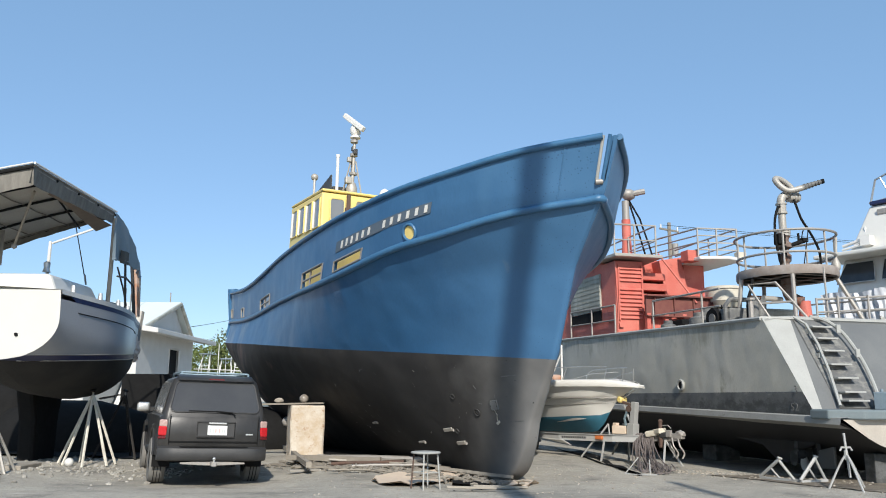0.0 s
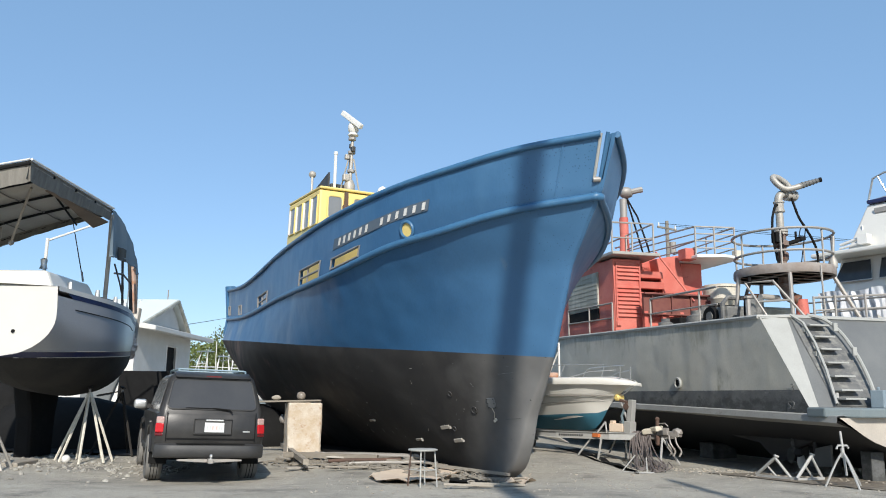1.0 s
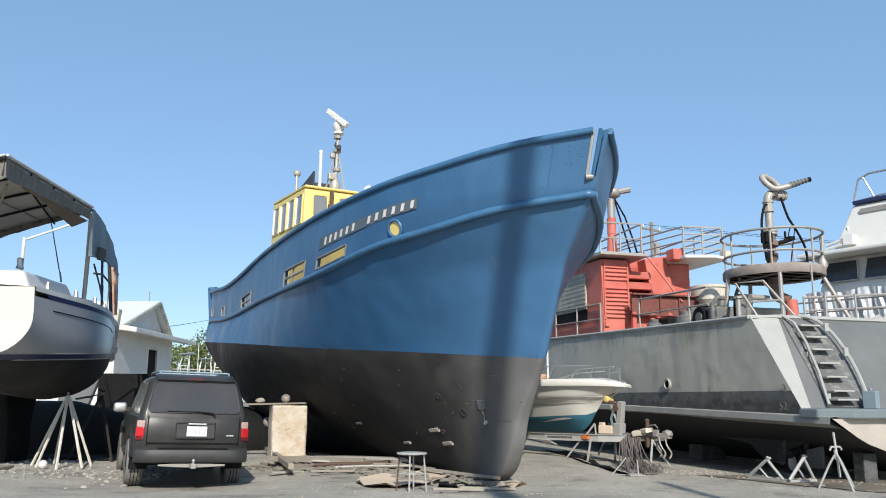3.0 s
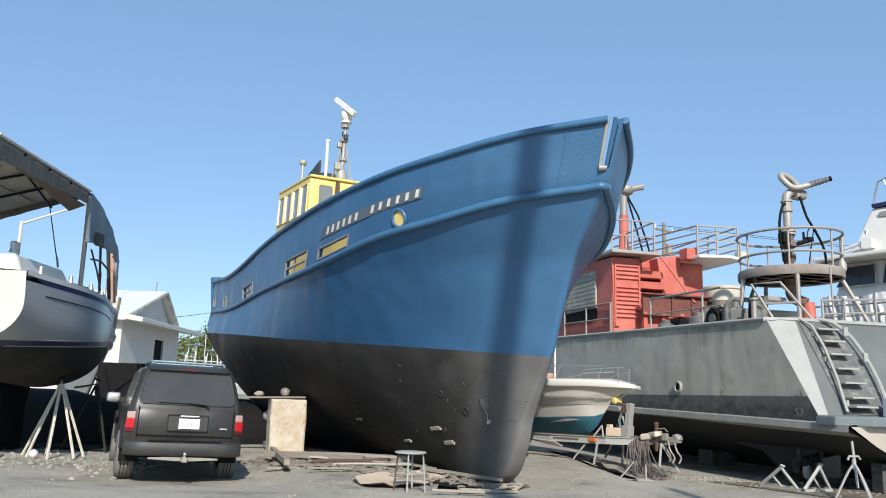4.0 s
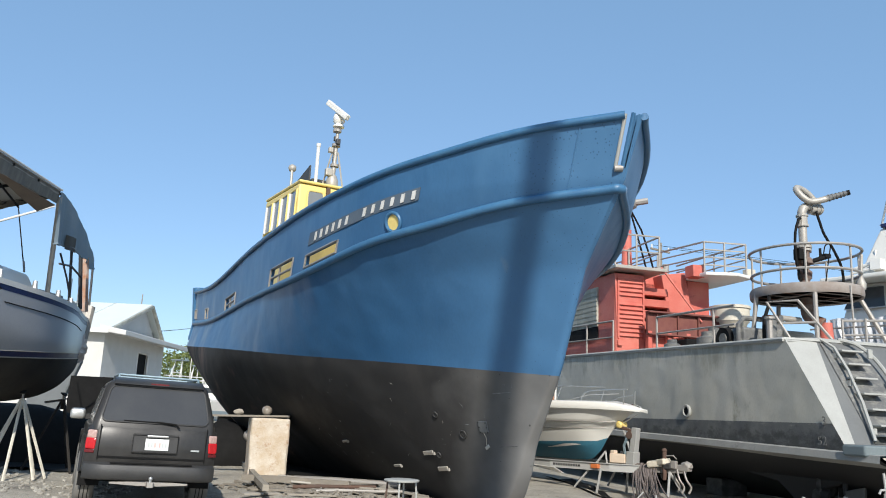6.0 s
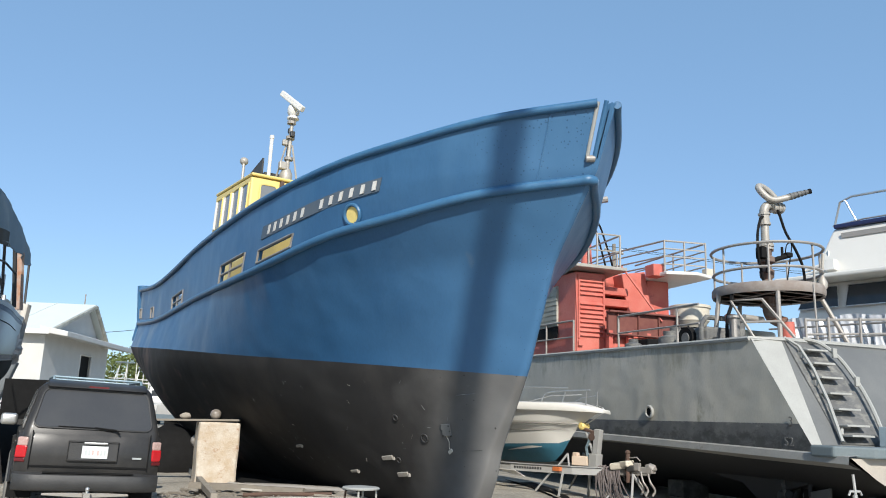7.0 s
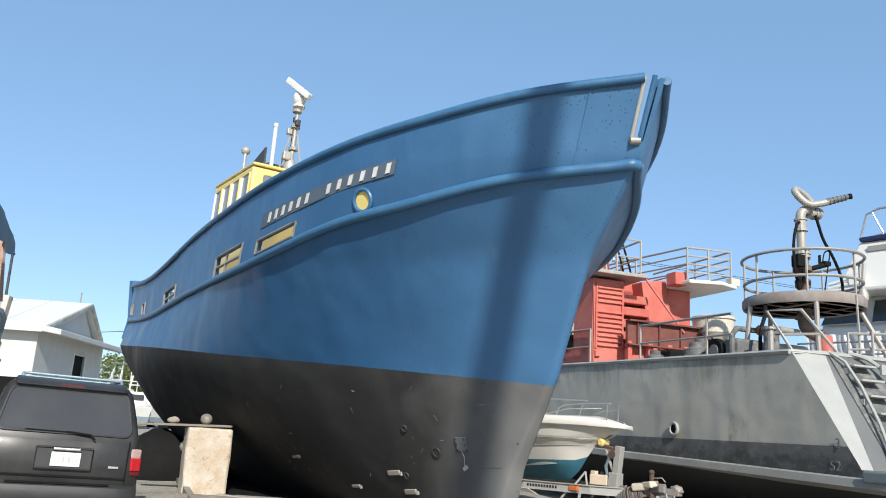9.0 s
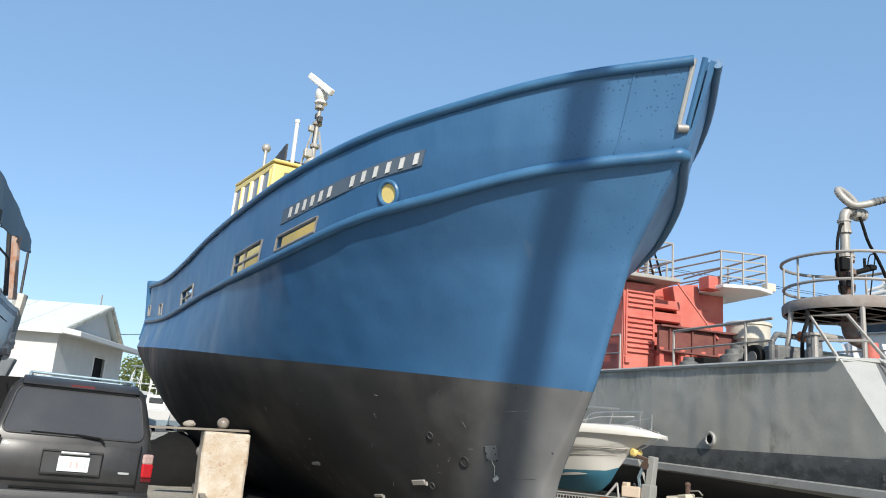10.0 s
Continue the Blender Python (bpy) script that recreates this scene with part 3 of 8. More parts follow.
def build_blue_boat():
    boat = thing("workboat", BOAT, "blue steel workboat with black bottom and yellow wheelhouse, hauled out", "boat")
    low, mid = Geo(), Geo()
    for side in (1, -1):
        rows = []
        for U in STATIONS:
            zw = smooth_lerp(Z_WL, U)
            rows.append([plating(hull_at(U, -0.08 + (zw + 0.08) * k / 22, 0, side)) for k in range(23)])
        low.grid(rows)
        rows = []
        for U in STATIONS:
            zw, zr = smooth_lerp(Z_WL, U), smooth_lerp(Z_RUB, U)
            rows.append([plating(hull_at(U, zw + (zr - zw) * k / 20, 0, side)) for k in range(21)])
        mid.grid(rows)
    keel = [hull_at(U, -0.08) for U in STATIONS[1:]]
    low.grid([[p, Vector((p.x, -p.y, p.z))] for p in keel])
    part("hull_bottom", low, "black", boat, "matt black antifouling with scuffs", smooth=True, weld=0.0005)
    part("topside", mid, "blue", boat, smooth=True, weld=0.0005)
    # transom
    end = Geo()
    rows = [[hull_at(LEN, z, 0, 1), hull_at(LEN, z, 0, -1)] for z in [smooth_lerp(Z_TOP, LEN) * i / 26 for i in range(1, 27)]]
    part("transom", end.grid(rows), "blue", boat)
    # bulwark with its openings
    for side in (1, -1):
        fr = sorted({0, 0.2, 0.27, 0.272, 0.5, 0.6, 0.7, 0.85, 1.0} | {f for q in PORTS for f in q[2:]})
        us = sorted(set(STATIONS + [a for q in PORTS for a in q[:2]]))
        wall = Geo()

        def hole(U, f):
            return side == 1 and any(a < U < b and c < f < d for a, b, c, d in PORTS)

        def skin(U, f, inner):
            if side == 1 and U < 0.7:
                U = SLOT(f) + U * (0.7 - SLOT(f)) / 0.7
            p = plating(hull_at(U, z_at(U, f), 0, side))
            if inner:
                q = hull_at(U, z_at(U, f), -0.07, side)
                p = q if q.y * side > 0 else Vector((p.x + 0.09, 0, p.z))
            return p

        lining = Geo()
        for inner, geo in ((False, wall), (True, lining)):
            for U, V in zip(us, us[1:]):
                for f, h in zip(fr, fr[1:]):
                    if not hole((U + V) / 2, (f + h) / 2):
                        geo.add([skin(U, f, inner), skin(V, f, inner), skin(V, h, inner), skin(U, h, inner)], [(0, 1, 2, 3)])
        if side == 1:
            for a, b, c, d in PORTS:
                inside = [U for U in us if a <= U <= b]
                for f in (c, d):
                    lining.grid([[skin(U, f, False), skin(U, f, True)] for U in inside])
                for U in (a, b):
                    lining.grid([[skin(U, f, False), skin(U, f, True)] for f in (c, d)])
        part("bulwark_lining", lining, "blue", boat, smooth=True, weld=0.0005)
        part("bulwark", wall, "blue", boat, smooth=True, weld=0.0005)
    # rails, one on each side
    for side in (1, -1):
        part("rub_rail", Geo().tube(([hull_at(U, smooth_lerp(Z_RUB, U), 0.018, -side) for U in (0.07, 0.035, 0.015, 0.004)] if side == 1 else []) + [hull_at(U, smooth_lerp(Z_RUB, U), 0.018, side) for U in STATIONS[2:]], 0.066, 10), "blue_rail", boat, "half-round rubbing rail with chipped paint", smooth=True)
        part("cap_rail", Geo().tube([hull_at(U, smooth_lerp(Z_TOP, U) - 0.01, 0.02, side) for U in (STATIONS[2:] if side == -1 else [0.078] + [U for U in STATIONS if U > 0.1])], 0.055, 10), "blue_rail", boat, smooth=True)
    steps = [0.274 + 0.0726 * k for k in range(11)]
    part("fairlead_bar", Geo().tube([hull_at(SLOT(f), z_at(0.05, f)) for f in steps], 0.026, 8), "grey_light", boat, "bare steel edge of the bow fairlead", smooth=True)
    part("stem_bar", Geo().tube([hull_at(0.0006, z_at(0, f)) for f in steps], 0.03, 8), "blue_rail", boat, smooth=True)
    a, b = hull_at(0.001, z_at(0, 0.26)), hull_at(0.075, z_at(0.05, 0.26))
    part("fairlead_roller", Geo().rod(a + Vector((0.0, -0.01, 0)), b + Vector((-0.02, 0.03, 0)), 0.045, 12), "steel", boat, smooth=True)
    for side in (1, -1):
        part("stern_post", Geo().tube([hull_at(LEN - 0.12, smooth_lerp(Z_RUB, LEN) - 0.5, -0.02, side), hull_at(LEN - 0.1, smooth_lerp(Z_RUB, LEN), 0.02, side), hull_at(LEN - 0.1, smooth_lerp(Z_TOP, LEN) + 0.12, 0.06, side)], 0.13, 10, r2=0.16), "blue_rail", boat, "rounded stern corner of the bulwark", smooth=True)
    # opening frames
    for a, b, c, d in PORTS:
        us = [a + (b - a) * i / 8 for i in range(9)]
        loop = [hull_at(U, z_at(U, c), 0.01) for U in us] + [hull_at(U, z_at(U, d), 0.01) for U in reversed(us)]
        fr = part("freeing_port", Geo().tube(loop, 0.022, 6, closed=True), "steel", boat, "worn rim of a freeing port")
        if 1.0 < b - a and c < 0.06:
            f = (c + d) / 2
            part("bar", Geo().tube([hull_at(U, z_at(U, f), -0.02) for U in us], 0.025, 6), "steel", fr)
            part("bar", Geo().tube([hull_at(a + (b - a) * 0.62, z_at(b, c + (d - c) * k), -0.02) for k in (0, 0.5, 1)], 0.025, 6), "steel", fr)
    # name board: the name is set as plain bars, one a letter
    us = [2.34 + 0.1 * i for i in range(31)]
    board = Geo()
    rows = [[hull_at(U, z_at(U, f), o) for f, o in ((0.41, 0.0), (0.41, 0.02), (0.59, 0.02), (0.59, 0.0))] for U in us]
    board.grid(rows).add(rows[0], [(0, 1, 2, 3)]).add(rows[-1], [(0, 1, 2, 3)])
    plate = part("name_board", board, mat("board_grey", (0.08, 0.11, 0.145), 0.65, other=(0.11, 0.14, 0.17), scale=4), boat, "grey name board with white raised lettering")
    arc, line = [0.0], [hull_at(U, z_at(U, 0.5)) for U in us]
    for p, q in zip(line, line[1:]):
        arc.append(arc[-1] + (q - p).length)
    pitch = arc[-1] / 14.1
    for k in (0.1, 1.1, 2.1, 3.1, 4.1, 5.1, 7.35, 8.35, 9.35, 10.35, 11.35, 12.35):
        U0, U1 = (next(us[i] + (us[i + 1] - us[i]) * (s - arc[i]) / (arc[i + 1] - arc[i]) for i in range(len(us) - 1) if arc[i] <= s <= arc[i + 1]) for s in ((k + 0.2) * pitch, (k + 0.5) * pitch))
        q = [hull_at(U, z_at(U, f), 0.022) for U, f in ((U0, 0.44), (U1, 0.44), (U1, 0.56), (U0, 0.56))]
        n = (q[1] - q[0]).cross(q[3] - q[0]).normalized() * 0.014
        part("letter_bar", Geo().slab(q, n if n.y > 0 else -n), "white", plate)
    # round hawse
    c, c2 = hull_at(2.715, z_at(2.715, 0.187), 0.0), hull_at(2.715, z_at(2.715, 0.187), 1.0)
    n = (c2 - c).normalized()
    t1 = n.orthogonal().normalized()
    t2 = n.cross(t1)
    ring = [c + n * 0.02 + (t1 * math.cos(q) + t2 * math.sin(q)) * 0.148 for q in (2 * math.pi * i / 20 for i in range(20))]
    hawse = part("hawse_ring", Geo().tube(ring, 0.028, 8, closed=True), "blue_rail", boat, smooth=True)
    part("hawse_cover", Geo().rod(c - n * 0.02, c + n * 0.012, 0.135, 20), "yellow", hawse, "round yellow cover")
    # anodes, cooler grid and through-hull rings on the bottom
    def skin_frame(u, z):
        """A point of the skin at that length and height, with its outward, aft and up directions."""
        U = u
        for _ in range(12):
            U += u - hull_at(max(0.02, U), z).x
        a = hull_at(U, z)
        n = (hull_at(U, z, 0.5) - a).normalized()
        aft = (hull_at(U + 0.05, z) - a).normalized()
        return a, n, aft, n.cross(aft)

    def bolt_on(name, u, z, sx, sz, depth, material, label, tilt=0.0):
        a, n, aft, up = skin_frame(u, z)
        c, s = math.cos(tilt), math.sin(tilt)
        e, f = (aft * c + up * s) * sx / 2, (up * c - aft * s) * sz / 2
        q = [a - e - f - n * 0.01, a + e - f - n * 0.01, a + e + f - n * 0.01, a - e + f - n * 0.01]
        return part(name, Geo().slab(q, n * depth), material, boat, label, bevel=0.008)

    bolt_on("cooler_plate", 2.765, 1.245, 0.17, 0.18, 0.035, "transom_grey", "square grey bolted plate", 0.1)
    for du in (-0.065, 0.065):
        for dz in (-0.07, 0.0, 0.07):
            a0, n0, aft0, up0 = skin_frame(2.765 + du, 1.24 + dz)
            part("bolt", Geo().rod(a0 + n0 * 0.02, a0 + n0 * 0.034, 0.009, 6), "dark", boat)
    for u, z, w in ((5.36, 0.495, 0.24), (4.16, 0.778, 0.27), (3.94, 0.542, 0.27), (6.8, 0.835, 0.22)):
        an = bolt_on("anode", u, z, w, 0.07 if w > 0.25 else 0.045, 0.04, "cast", "pale zinc anode", 0.12)
        a0, n0, aft0, up0 = skin_frame(u - w * 0.55, z)
        part("lug", Geo().box(a0 + n0 * 0.015, (0.04, 0.03, 0.05)), "cast", an)
    bolt_on("bracket", 2.78, 0.943, 0.09, 0.05, 0.03, "grey", "small bracket", 0.6)
    cord = []
    for u, z in ((2.79, 1.16), (2.765, 1.08), (2.79, 1.0), (2.78, 0.95)):
        a0, n0, aft0, up0 = skin_frame(u, z)
        cord.append(a0 + n0 * 0.012)
    part("earth_wire", Geo().tube(cord, 0.005, 4), "grey", boat, "thin pale wire below the bolted plate")
    for u, z, r in ((3.62, 1.4, 0.045), (3.196, 1.116, 0.062), (3.9, 0.76, 0.045)):
        a, n, aft, up = skin_frame(u, z)
        rim = [a + n * 0.02 + (aft * math.cos(q) + up * math.sin(q)) * r for q in (2 * math.pi * i / 16 for i in range(16))]
        ring = part("through_hull", Geo().tube(rim, 0.009, 6, closed=True), "bumper", boat, "round through-hull ring", smooth=True)
        part("bore", Geo().rod(a - n * 0.02, a + n * 0.012, r * 0.8, 14), "bumper", ring)
    for u0, z0, u1, z1 in ((0.07, 0.993, 0.73, 0.948), (0.65, 1.766, 0.955, 1.739)):
        part("weld_seam", Geo().tube([hull_at(u0 + (u1 - u0) * i / 5, z0 + (z1 - z0) * i / 5) for i in range(6)], 0.008, 4), "grey_dark", boat)
    rnd = random.Random(8)
    for k in range(72):
        U, z = rnd.uniform(0.4, 7.0), rnd.uniform(0.5, 1.95)
        dz, du = rnd.uniform(-0.08, 0.08), rnd.uniform(-0.08, 0.08)
        part("scratch", Geo().tube([hull_at(U, z, 0.001), hull_at(U + du, z + dz, 0.001)], rnd.uniform(0.002, 0.005), 4), "cast" if k % 3 == 0 else "transom_grey", boat)
    part("plate_seam", Geo().tube([hull_at(0.48, z_at(0.48, k / 8), 0.002) for k in range(9)], 0.012, 5), "blue", boat, smooth=True)
    # rudder, skeg and propeller
    part("rudder", Geo().prism([(14.7, 0.1), (15.6, 0.15), (15.5, 2.0), (14.8, 2.2)], -0.06, 0.06, "y"), "black", boat, bevel=0.03)
    part("skeg", Geo().prism([(11.8, -0.05), (15.4, -0.02), (15.4, 0.14), (13.4, 0.3), (13.0, 1.4), (11.8, 1.4)], -0.12, 0.12, "y"), "black", boat, bevel=0.03)
    prop = part("propeller", Geo().rod((13.7, 0, 1.0), (14.4, 0, 1.0), 0.14, 12, 0.08), "rust", boat, smooth=True)
    for k in range(4):
        q = 2 * math.pi * k / 4 + 0.4
        part("blade", Geo().box((14.1, 0.38 * math.cos(q), 1.0 + 0.38 * math.sin(q)), (0.05, 0.34, 0.5), pose(0, 0, 0, math.degrees(q) - 90, 0, 25)), "rust", prop, bevel=0.02)
    # deck and trunk cabin inside the bulwark
    deck = Geo().grid([[hull_at(U, z_at(U, -0.1), -0.05, 1), hull_at(U, z_at(U, -0.1), -0.05, -1)] for U in [0.5 + 0.5 * i for i in range(31)]])
    part("deck", deck, "grey_light", boat)
    trunk = Geo()
    for a, b, w0, w1, h in ((2.2, 9.6, 0.8, 1.95, 0.72),):
        for i in range(10):
            U, V = a + (b - a) * i / 10, a + (b - a) * (i + 1) / 10
            q, r = (w0 + (w1 - w0) * min(1, (x - a) / 4) for x in (U, V))
            zl, zh, zl2, zh2 = z_at(U, -0.1), z_at(U, h), z_at(V, -0.1), z_at(V, h)
            trunk.hexa([(U, -q, zl), (V, -r, zl2), (V, r, zl2), (U, q, zl), (U, -q, zh), (V, -r, zh2), (V, r, zh2), (U, q, zh)])
    part("trunk_cabin", trunk, "yellow", boat, "yellow trunk cabin", weld=0.001)
    return boat


blue_boat = build_blue_boat()


# ---- wheelhouse of the workboat ----
def build_wheelhouse(boat):
    u0, u1, w, z0, z1 = 10.42, 13.6, 1.42, 4.3, 6.86
    wt = 1.36
    body = Geo()
    body.hexa([(u0, -w, z0), (u1, -w, z0), (u1, w, z0), (u0, w, z0), (u0 + 0.12, -wt, z1), (u1, -wt, z1 + 0.16), (u1, wt, z1 + 0.16), (u0 + 0.12, wt, z1)])
    house = part("wheelhouse", body, "yellow", boat, "yellow wheelhouse with dark windows", bevel=0.05)
    roof = Geo().slab([(u0 + 0.06, -wt - 0.015, z1 + 0.003), (u1 + 0.01, -wt - 0.015, z1 + 0.165), (u1 + 0.01, wt + 0.015, z1 + 0.165), (u0 + 0.06, wt + 0.015, z1 + 0.003)], (0, 0, 0.075))
    part("wheelhouse_roof", roof, "yellow", boat, bevel=0.035)

    def wall_y(z):
        return w + (wt - w) * (z - z0) / (z1 - z0)

    def rounded(c, r=0.1):
        """The outline c with its corners cut round."""
        c = [Vector(p) for p in c]
        loop = []
        for k in range(len(c)):
            p, a, b = c[k], c[k - 1], c[(k + 1) % len(c)]
            da, db = (a - p).normalized() * r, (b - p).normalized() * r
            for t in (0.0, 0.33, 0.67, 1.0):
                loop.append(p + da * (1 - t) ** 2 + db * t**2)
        return loop

    for i in range(4):
        a = u0 + 0.2 + i * 0.73
        lo, hi = 5.9 + 0.04 * i, 6.7 + 0.035 * i
        q = [(a, wall_y(lo) + 0.012, lo), (a + 0.53, wall_y(lo) + 0.012, lo), (a + 0.53, wall_y(hi) + 0.012, hi), (a, wall_y(hi) + 0.012, hi)]
        for s in (1, -1):
            qq = [(p[0], p[1] * s, p[2]) for p in q]
            f = part("window_frame", Geo().tube(qq, 0.03, 6, closed=True), "yellow", house)
            part("jamb", Geo().rod(Vector(qq[1]) + Vector((-0.05, 0.012 * s, 0.02)), Vector(qq[2]) + Vector((-0.05, 0.012 * s, -0.02)), 0.045, 6), "white", f, "white sliding-sash jamb")
            part("pane", Geo().slab(qq, (0, 0.008 * s, 0)), "pane_grey", f)
    for y, h in ((-0.93, 0.21), (-0.21, 0.21), (0.21, 0.2), (0.93, 0.21)):
        c = [(u0 + 0.12 * (z - z0) / (z1 - z0) - 0.012, yy, z) for yy, z in ((y - h, 6.05), (y + h, 6.05), (y + h, 6.7), (y - h, 6.7))]
        q = rounded(c)
        f = part("window_frame", Geo().tube(q, 0.03, 6, closed=True), "yellow", house)
        part("pane", Geo().slab([(p[0], y + (p[1] - y) * 0.96, 6.375 + (p[2] - 6.375) * 0.96) for p in c], (-0.008, 0, 0)), "pane_grey", f)
    part("mast_bracket", Geo().box((u0 + 0.04, 0.63, 6.62), (0.1, 0.1, 0.42)).box((u0 + 0.04, 0.63, 6.36), (0.13, 0.2, 0.2)), "rust", house, bevel=0.02)
    # mast with radar
    mu, my = 10.92, 0.4
    mast = part("mast", Geo().tube([(mu, my, z1), (mu + 0.02, my - 0.04, 7.9), (mu + 0.03, my - 0.06, 8.62)], 0.06, 10, r2=0.04), "cast", boat, "dirty white mast with radar scanner", smooth=True)
    for k in (7.55, 8.1, 8.5):
        part("mast_collar", Geo().rod((mu + 0.02, my - 0.04, k), (mu + 0.02, my - 0.04, k + 0.07), 0.11, 10), "steel", mast)
    part("mast_lamp", Geo().box((mu - 0.1, my - 0.04, 8.2), (0.13, 0.11, 0.15)), "bumper", mast, bevel=0.02)
    part("mast_lamp", Geo().box((mu + 0.1, my - 0.05, 8.35), (0.11, 0.11, 0.13)), "bumper", mast, bevel=0.02)
    part("mast_lamp", Geo().box((mu, my + 0.1, 7.98), (0.12, 0.12, 0.14)), "cast", mast, bevel=0.02)
    part("mast_foot", Geo().lathe([(0.13, 0), (0.16, 0.05), (0.16, 0.25), (0.1, 0.4)], (mu, my, z1 + 0.05), 12), "cast", mast, smooth=True)
    part("mast_cable", Geo().tube([(mu + 0.1, my - 0.04, 8.4), (mu + 0.14, my - 0.02, 7.9), (mu + 0.1, my, 7.3), (mu + 0.05, my, z1 + 0.05)], 0.012, 5), "dark", mast, smooth=True)
    part("mast_stay", Geo().rod((mu, my - 0.1, 7.95), (mu - 0.15, my - 0.25, z1 + 0.07), 0.024, 6), "cast", mast)
    part("mast_stay", Geo().rod((mu, my + 0.05, 7.95), (mu + 0.2, my + 0.22, z1 + 0.07), 0.024, 6), "cast", mast)
    part("junction_box", Geo().box((mu - 0.05, my + 0.12, z1 + 0.5), (0.15, 0.2, 0.2)), "cast", mast, bevel=0.03)
    part("radar_base", Geo().lathe([(0.07, 0), (0.15, 0.02), (0.15, 0.06), (0.1, 0.1), (0.15, 0.16), (0.16, 0.3), (0.12, 0.4), (0.05, 0.48)], (mu + 0.03, my - 0.07, 8.62), 14), "white", mast, smooth=True)
    part("radar_scanner", Geo().slab([Vector((mu - 0.02, my - 0.05, 9.08)) + Vector((0.75, 0.386, 0.65)) * k + Vector((-0.25, -0.13, 0.37)) * e for k, e in ((-0.44, -0.16), (0.44, -0.16), (0.44, 0.16), (-0.44, 0.16))], (-0.06, 0.12, 0.0)), "white", mast, bevel=0.025)
    part("exhaust_stack", Geo().rod((10.68, 0.91, z1 + 0.05), (10.68, 0.91, 7.92), 0.044, 8).rod((10.68, 0.91, 7.92), (10.68, 0.91, 8.0), 0.056, 8), "white", boat, smooth=True)
    part("searchlight", Geo().rod((11.85, 1.2, z1 + 0.08), (12.0, 1.16, 7.58), 0.036, 8).blob((12.03, 1.15, 7.65), (0.11, 0.11, 0.11), 3, 0.03, 2), "cast", boat, smooth=True)
    part("flag_locker", Geo().prism([(10.75, 7.02), (12.0, 7.07), (12.0, 7.2), (10.75, 7.42)], 1.03, 1.07, "y"), "bumper", boat)
    part("roof_vent", Geo().box((11.5, 0.5, z1 + 0.25), (0.26, 0.6, 0.36)), "bumper", boat, bevel=0.03)
    part("deck_light", Geo().lathe([(0.11, 0), (0.16, 0.1), (0.11, 0.22), (0.02, 0.28)], (9.9, -0.2, 6.7), 12), "white", boat, smooth=True)
    part("light_post", Geo().rod((9.9, -0.2, 5.0), (9.9, -0.2, 6.72), 0.04, 8), "white", boat, smooth=True)


build_wheelhouse(blue_boat)

# ---- the parked car ----
CAR = pose(-4.07, 14.15, -0.07, 0, 1.4, 23) @ Matrix.Scale(1.06, 4)


